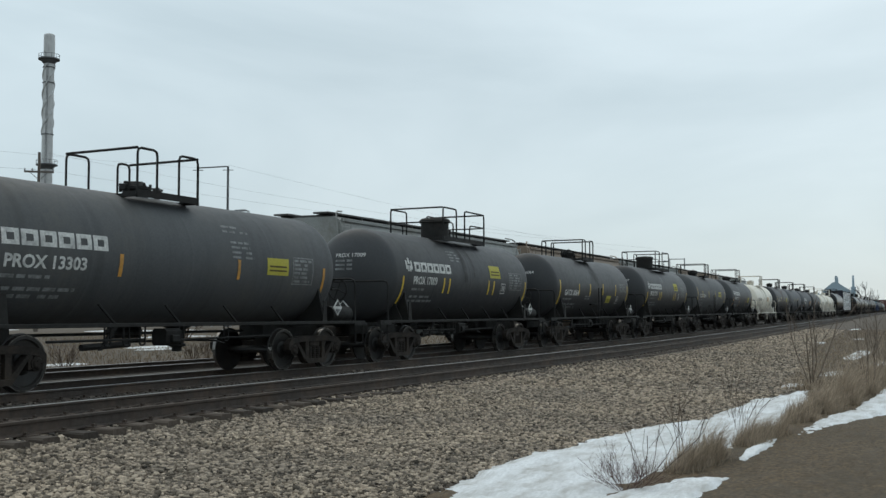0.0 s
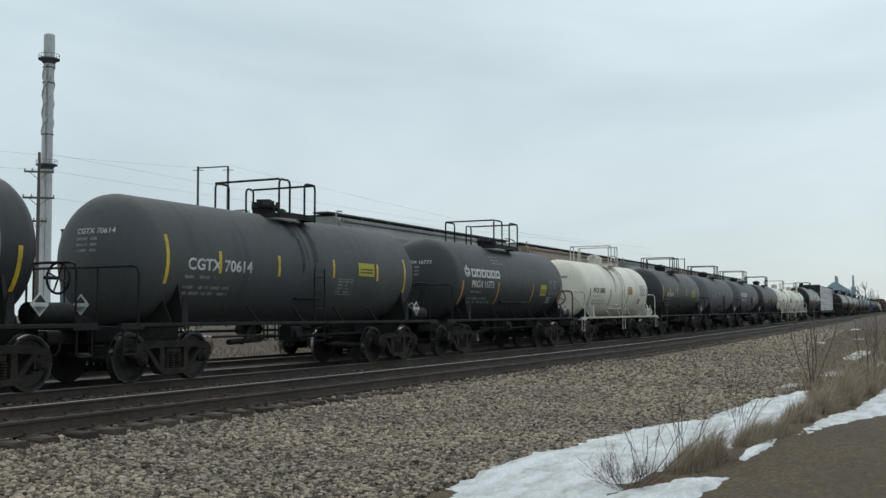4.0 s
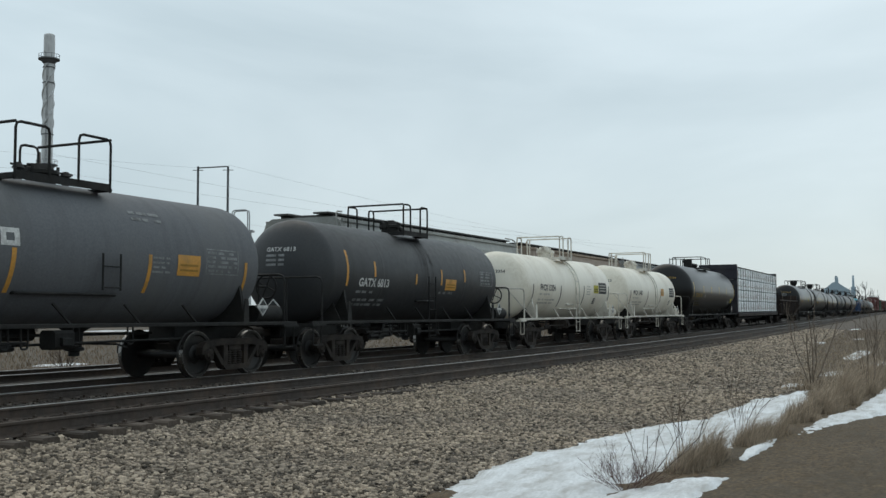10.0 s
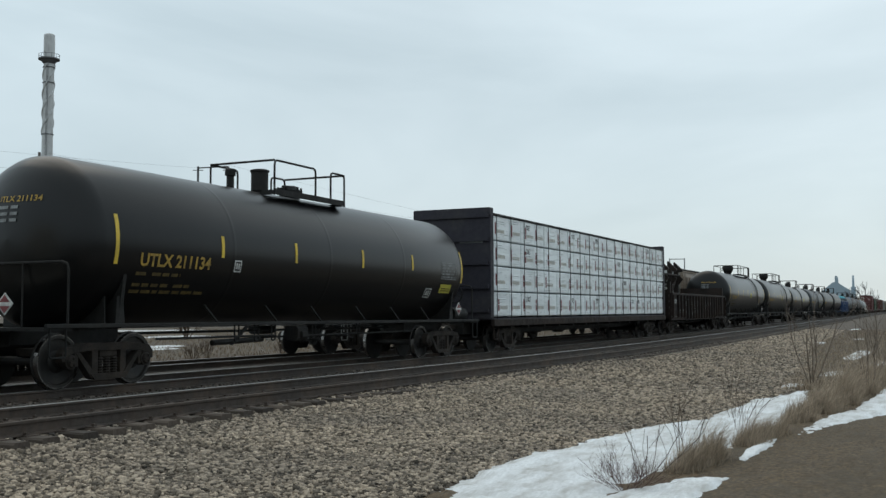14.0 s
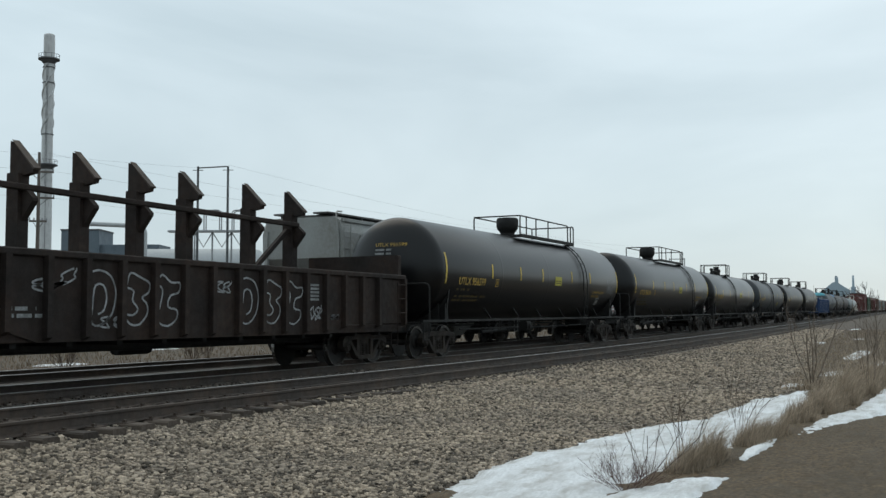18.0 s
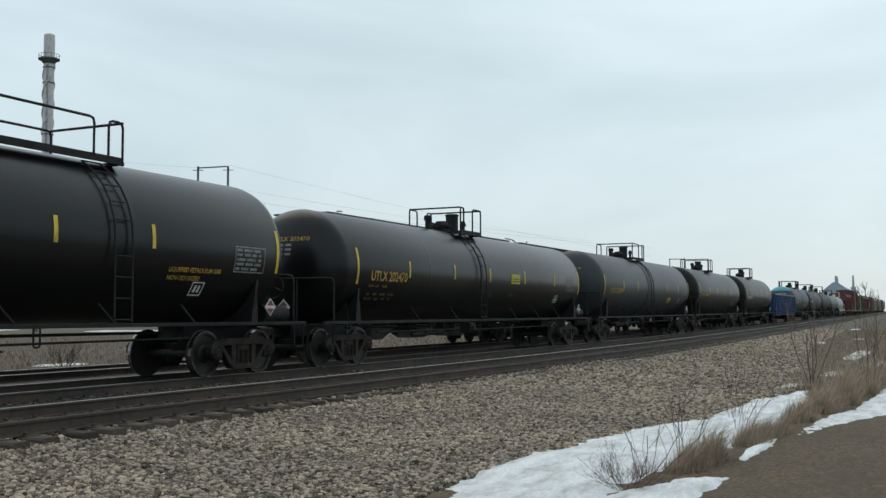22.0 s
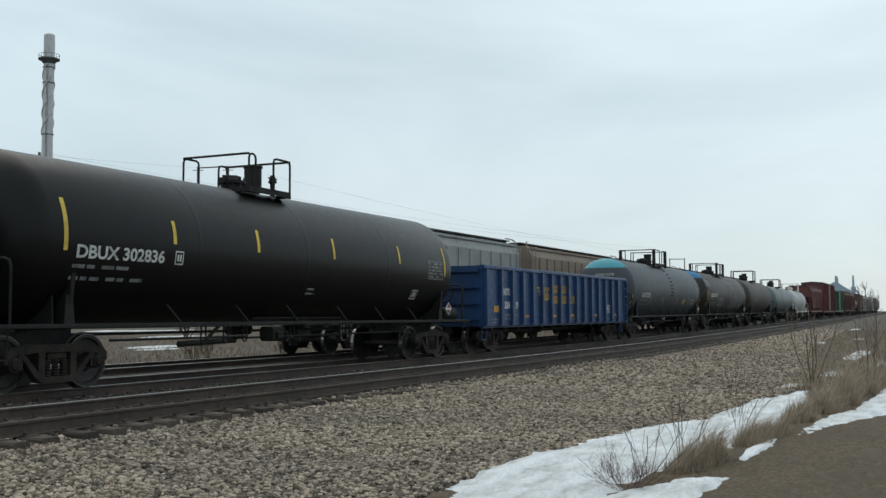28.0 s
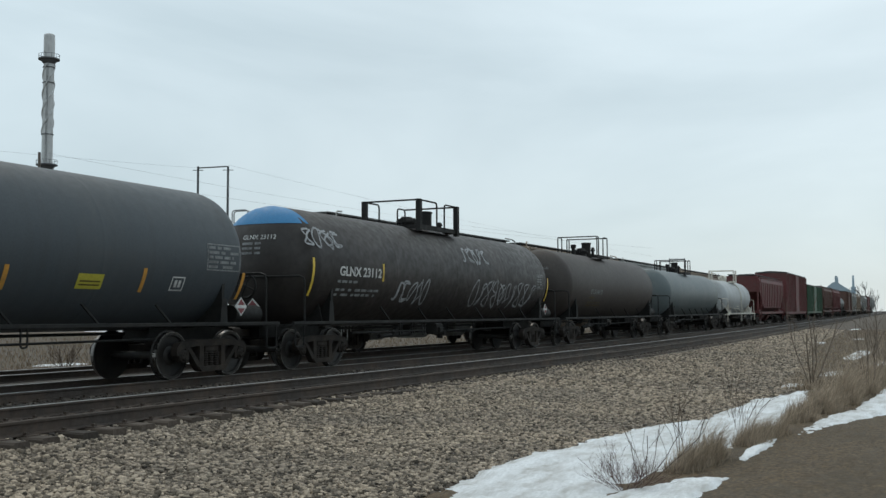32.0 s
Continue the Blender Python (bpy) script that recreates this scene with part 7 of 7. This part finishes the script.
    # a belt of bare trees on the horizon
    rng = random.Random(77)
    for i in range(14):
        x, y = 520 + rng.uniform(-60, 300), rng.uniform(-10, 42)
        t = thing("far_tree", "distant bare tree on the horizon", "tree", "distant trees", at=pose(x, y, -0.8))
        tr = Shape()
        twigs(tr, (0, 0, 0), (0, 0, 1), rng.uniform(7, 11), 0.3, 3, rng, 2)
        part("limbs", tr, M["farwood"], t)


# ---- old snow ----
def snow_patch(x0, x1, low, high, seed, label, lift=0.035, step=0.05, ragged=0.6):
    """A thin drift between two wavering edges; low and high give y along x."""
    s = Shape()
    n = max(int((x1 - x0) / step), 10)
    m = 18
    for i in range(n + 1):
        x = x0 + (x1 - x0) * i / n
        end = min(1.0, 4.0 * min(i, n - i) / n + 0.02)
        a, b = low(x), high(x)
        wide = (b - a) * (1.16 if b - a > 0.3 else 1.4)
        c = (a + b) / 2 + 0.05 * noise.noise((x * 2.3, seed, 0))
        for j in range(m + 1):
            q = 2 * j / m - 1
            y = c + wide / 2 * q * (0.3 + 0.7 * end)
            shape = min(1.0, 2.6 * (1 - abs(q))) * end
            rag = 0.5 * noise.noise((x * 1.6, y * 2.6, seed)) + 0.45 * noise.noise((x * 5, y * 7, seed)) + 0.3 * noise.noise((x * 14, y * 18, seed + 5))
            up = (lift + 0.045) * (shape - 0.38 + ragged * rag)
            s.v.append((x, y, ground_z(x, y) + min(up, 0.03 + 0.5 * lift) + 0.008 * noise.noise((x * 9, y * 12, seed))))
    s.f = [(i * (m + 1) + j, (i + 1) * (m + 1) + j, (i + 1) * (m + 1) + j + 1, i * (m + 1) + j + 1) for i in range(n) for j in range(m)]
    return tagged(part("snow_drift", s, M["snow"], smooth=True), label, "snow", "patches of old snow")


def build_snow():
    snow_patch(6.0, 24.6, lambda x: lerp(x, [6, 8.9, 9.3, 9.9, 10.8, 11.4, 13.5, 17, 20, 24.6], [2.0, 2.2, 2.5, 2.8, 2.8, 2.55, 2.42, 2.2, 2.15, 2.5]), lambda x: toe(x) + 0.04, 1, "long melting drift of old snow along the ballast edge", 0.05)
    snow_patch(7.5, 11.0, lambda x: lerp(x, [7.5, 9.2, 11.0], [2.2, 2.05, 1.85]), lambda x: lerp(x, [7.5, 9.3, 10.2, 11.0], [3.2, 2.9, 2.4, 2.0]), 2, "thin tongue of old snow on brown turf", 0.03, 0.04, 0.85)
    snow_patch(12.0, 14.6, lambda x: 1.98, lambda x: 2.13, 3, "thin broken strip of old snow on brown turf", 0.0, 0.03, 1.0)
    snow_patch(14.6, 27.0, lambda x: lerp(x, [14.6, 16.7, 18.5, 24, 27], [1.68, 1.26, 0.84, 0.72, 0.9]), lambda x: lerp(x, [14.6, 16.2, 18.9, 22.9, 27], [1.92, 1.92, 1.42, 1.2, 1.2]), 5, "trodden strip of old snow beside dry grass", 0.01, 0.05, 0.95)
    snow_patch(24.2, 26.2, lambda x: 2.95, lambda x: 3.35, 6, "small patch of old snow by a sapling")
    for i, (x, y, w, d) in enumerate(((31.0, 2.75, 3.5, 0.28), (36, 1.9, 4, 0.3), (43.8, 2.95, 11, 0.35), (58, 5.8, 3.5, 0.3), (66, 4.4, 4, 0.3), (96, 6.6, 8, 0.35))):
        snow_patch(x - w / 2, x + w / 2, lambda q, y=y, d=d: y - d, lambda q, y=y, d=d: y + d, 20 + i, "flat patch of old snow in dead grass", 0.02, 0.3)
    for i, (x, y, w, d) in enumerate(((29, 29.8, 3.0, 0.5), (44, 38.2, 4, 0.6), (47, 41, 5, 1.0), (67, 56, 9, 2.0), (88, 78, 16, 4), (75, 100, 30, 6), (50, 90, 20, 5), (30, 60, 8, 1.2))):
        snow_patch(x - w / 2, x + w / 2, lambda q, y=y, d=d: y - d, lambda q, y=y, d=d: y + d, 40 + i, "patch of old snow in the meadow", 0.03, 0.5)
    snow_patch(5, 140, lambda x: bend(x) + 15.55 + 0.15 * noise.noise((x * 0.8, 3, 3)), lambda x: bend(x) + 16.75 + 0.12 * noise.noise((x * 0.9, 6, 3)), 60, "grey-white ribbon of snow between two tracks", 0.05, 0.5)


build_stack()
build_poles()
build_works()
build_plants()
build_snow()


# ---- ties and loose stones ----
def near_stones(r):
    while True:
        x = 4.5 + 17.5 * r.rand() ** 1.35
        y = 3.2 + 5.68 * r.rand()
        if y > toe(x) - 0.05 and y > 0.0:
            return x, y


def mid_stones(r):
    while True:
        x, y = 20 + 34 * r.rand() ** 1.3, 2.8 + 5.95 * r.rand()
        if y > toe(x):
            return x, y


build_ties(near_track, TRACK_NEAR, HEAD_NEAR, 2.0, 150, 0.505, random.Random(31))
build_ties(train_track, TRACK_TRAIN, HEAD_TRAIN, 6.0, 70, 0.53, random.Random(32))
stones("ballast_stones", 58000, near_stones, 0.0255, "loose crushed limestone ballast stones", 5)
stones("far_ballast_stones", 30000, mid_stones, 0.035, "loose crushed limestone ballast further along", 6)
stones("distant_ballast_stones", 14000, lambda r: (lambda x: (x, toe(x) + bend(x) + (8.7 - toe(x)) * r.rand()))(48 + 44 * r.rand() ** 1.2), 0.055, "loose crushed limestone ballast far along", 8)
stones("track_stones", 12000, lambda r: (5 + 45 * r.rand() ** 1.3, 9.0 + 3.9 * r.rand()), 0.032, "dirty ballast stones between the rails and tracks", 7, "dirtystone")
stones("shoulder_stones", 6000, lambda r: (5.5 + 26 * r.rand() ** 1.3, 8.8 + 0.5 * r.rand() ** 1.5), 0.026, "ballast stones packed between the tie ends", 9)


# ---- what moves ----
def travelled(t):
    return SPEED * t + SLOWING * t * t / 2


def motions():
    times = [float(i) for i in range(33)]
    for car, x in TRAIN:
        walk(car, [(t, track_pose(x - travelled(t), TRACK_TRAIN)) for t in times])
    # wheels roll without slipping; all front axles turn alike, and all rear ones
    for k, sets in WHEELSETS.items():
        rows = []
        for i in range(32 * FPS + 1):
            t = i / FPS
            turn = -travelled(t) / WHEEL_R
            rows.append((t, Matrix.Translation((k * 0.89, 0, WHEEL_R)) @ Matrix.Rotation(turn, 4, "Y")))
        moving = [w for w in sets if w.parent.parent in ON_TRAIN]
        first = moving[0]
        walk(first, rows)
        for w in moving[1:]:
            w.rotation_mode = "QUATERNION"
            keys = w.animation_data_create()
            keys.action = first.animation_data.action
            keys.action_slot = first.animation_data.action_slot


ON_TRAIN = {car for car, _ in TRAIN}
motions()
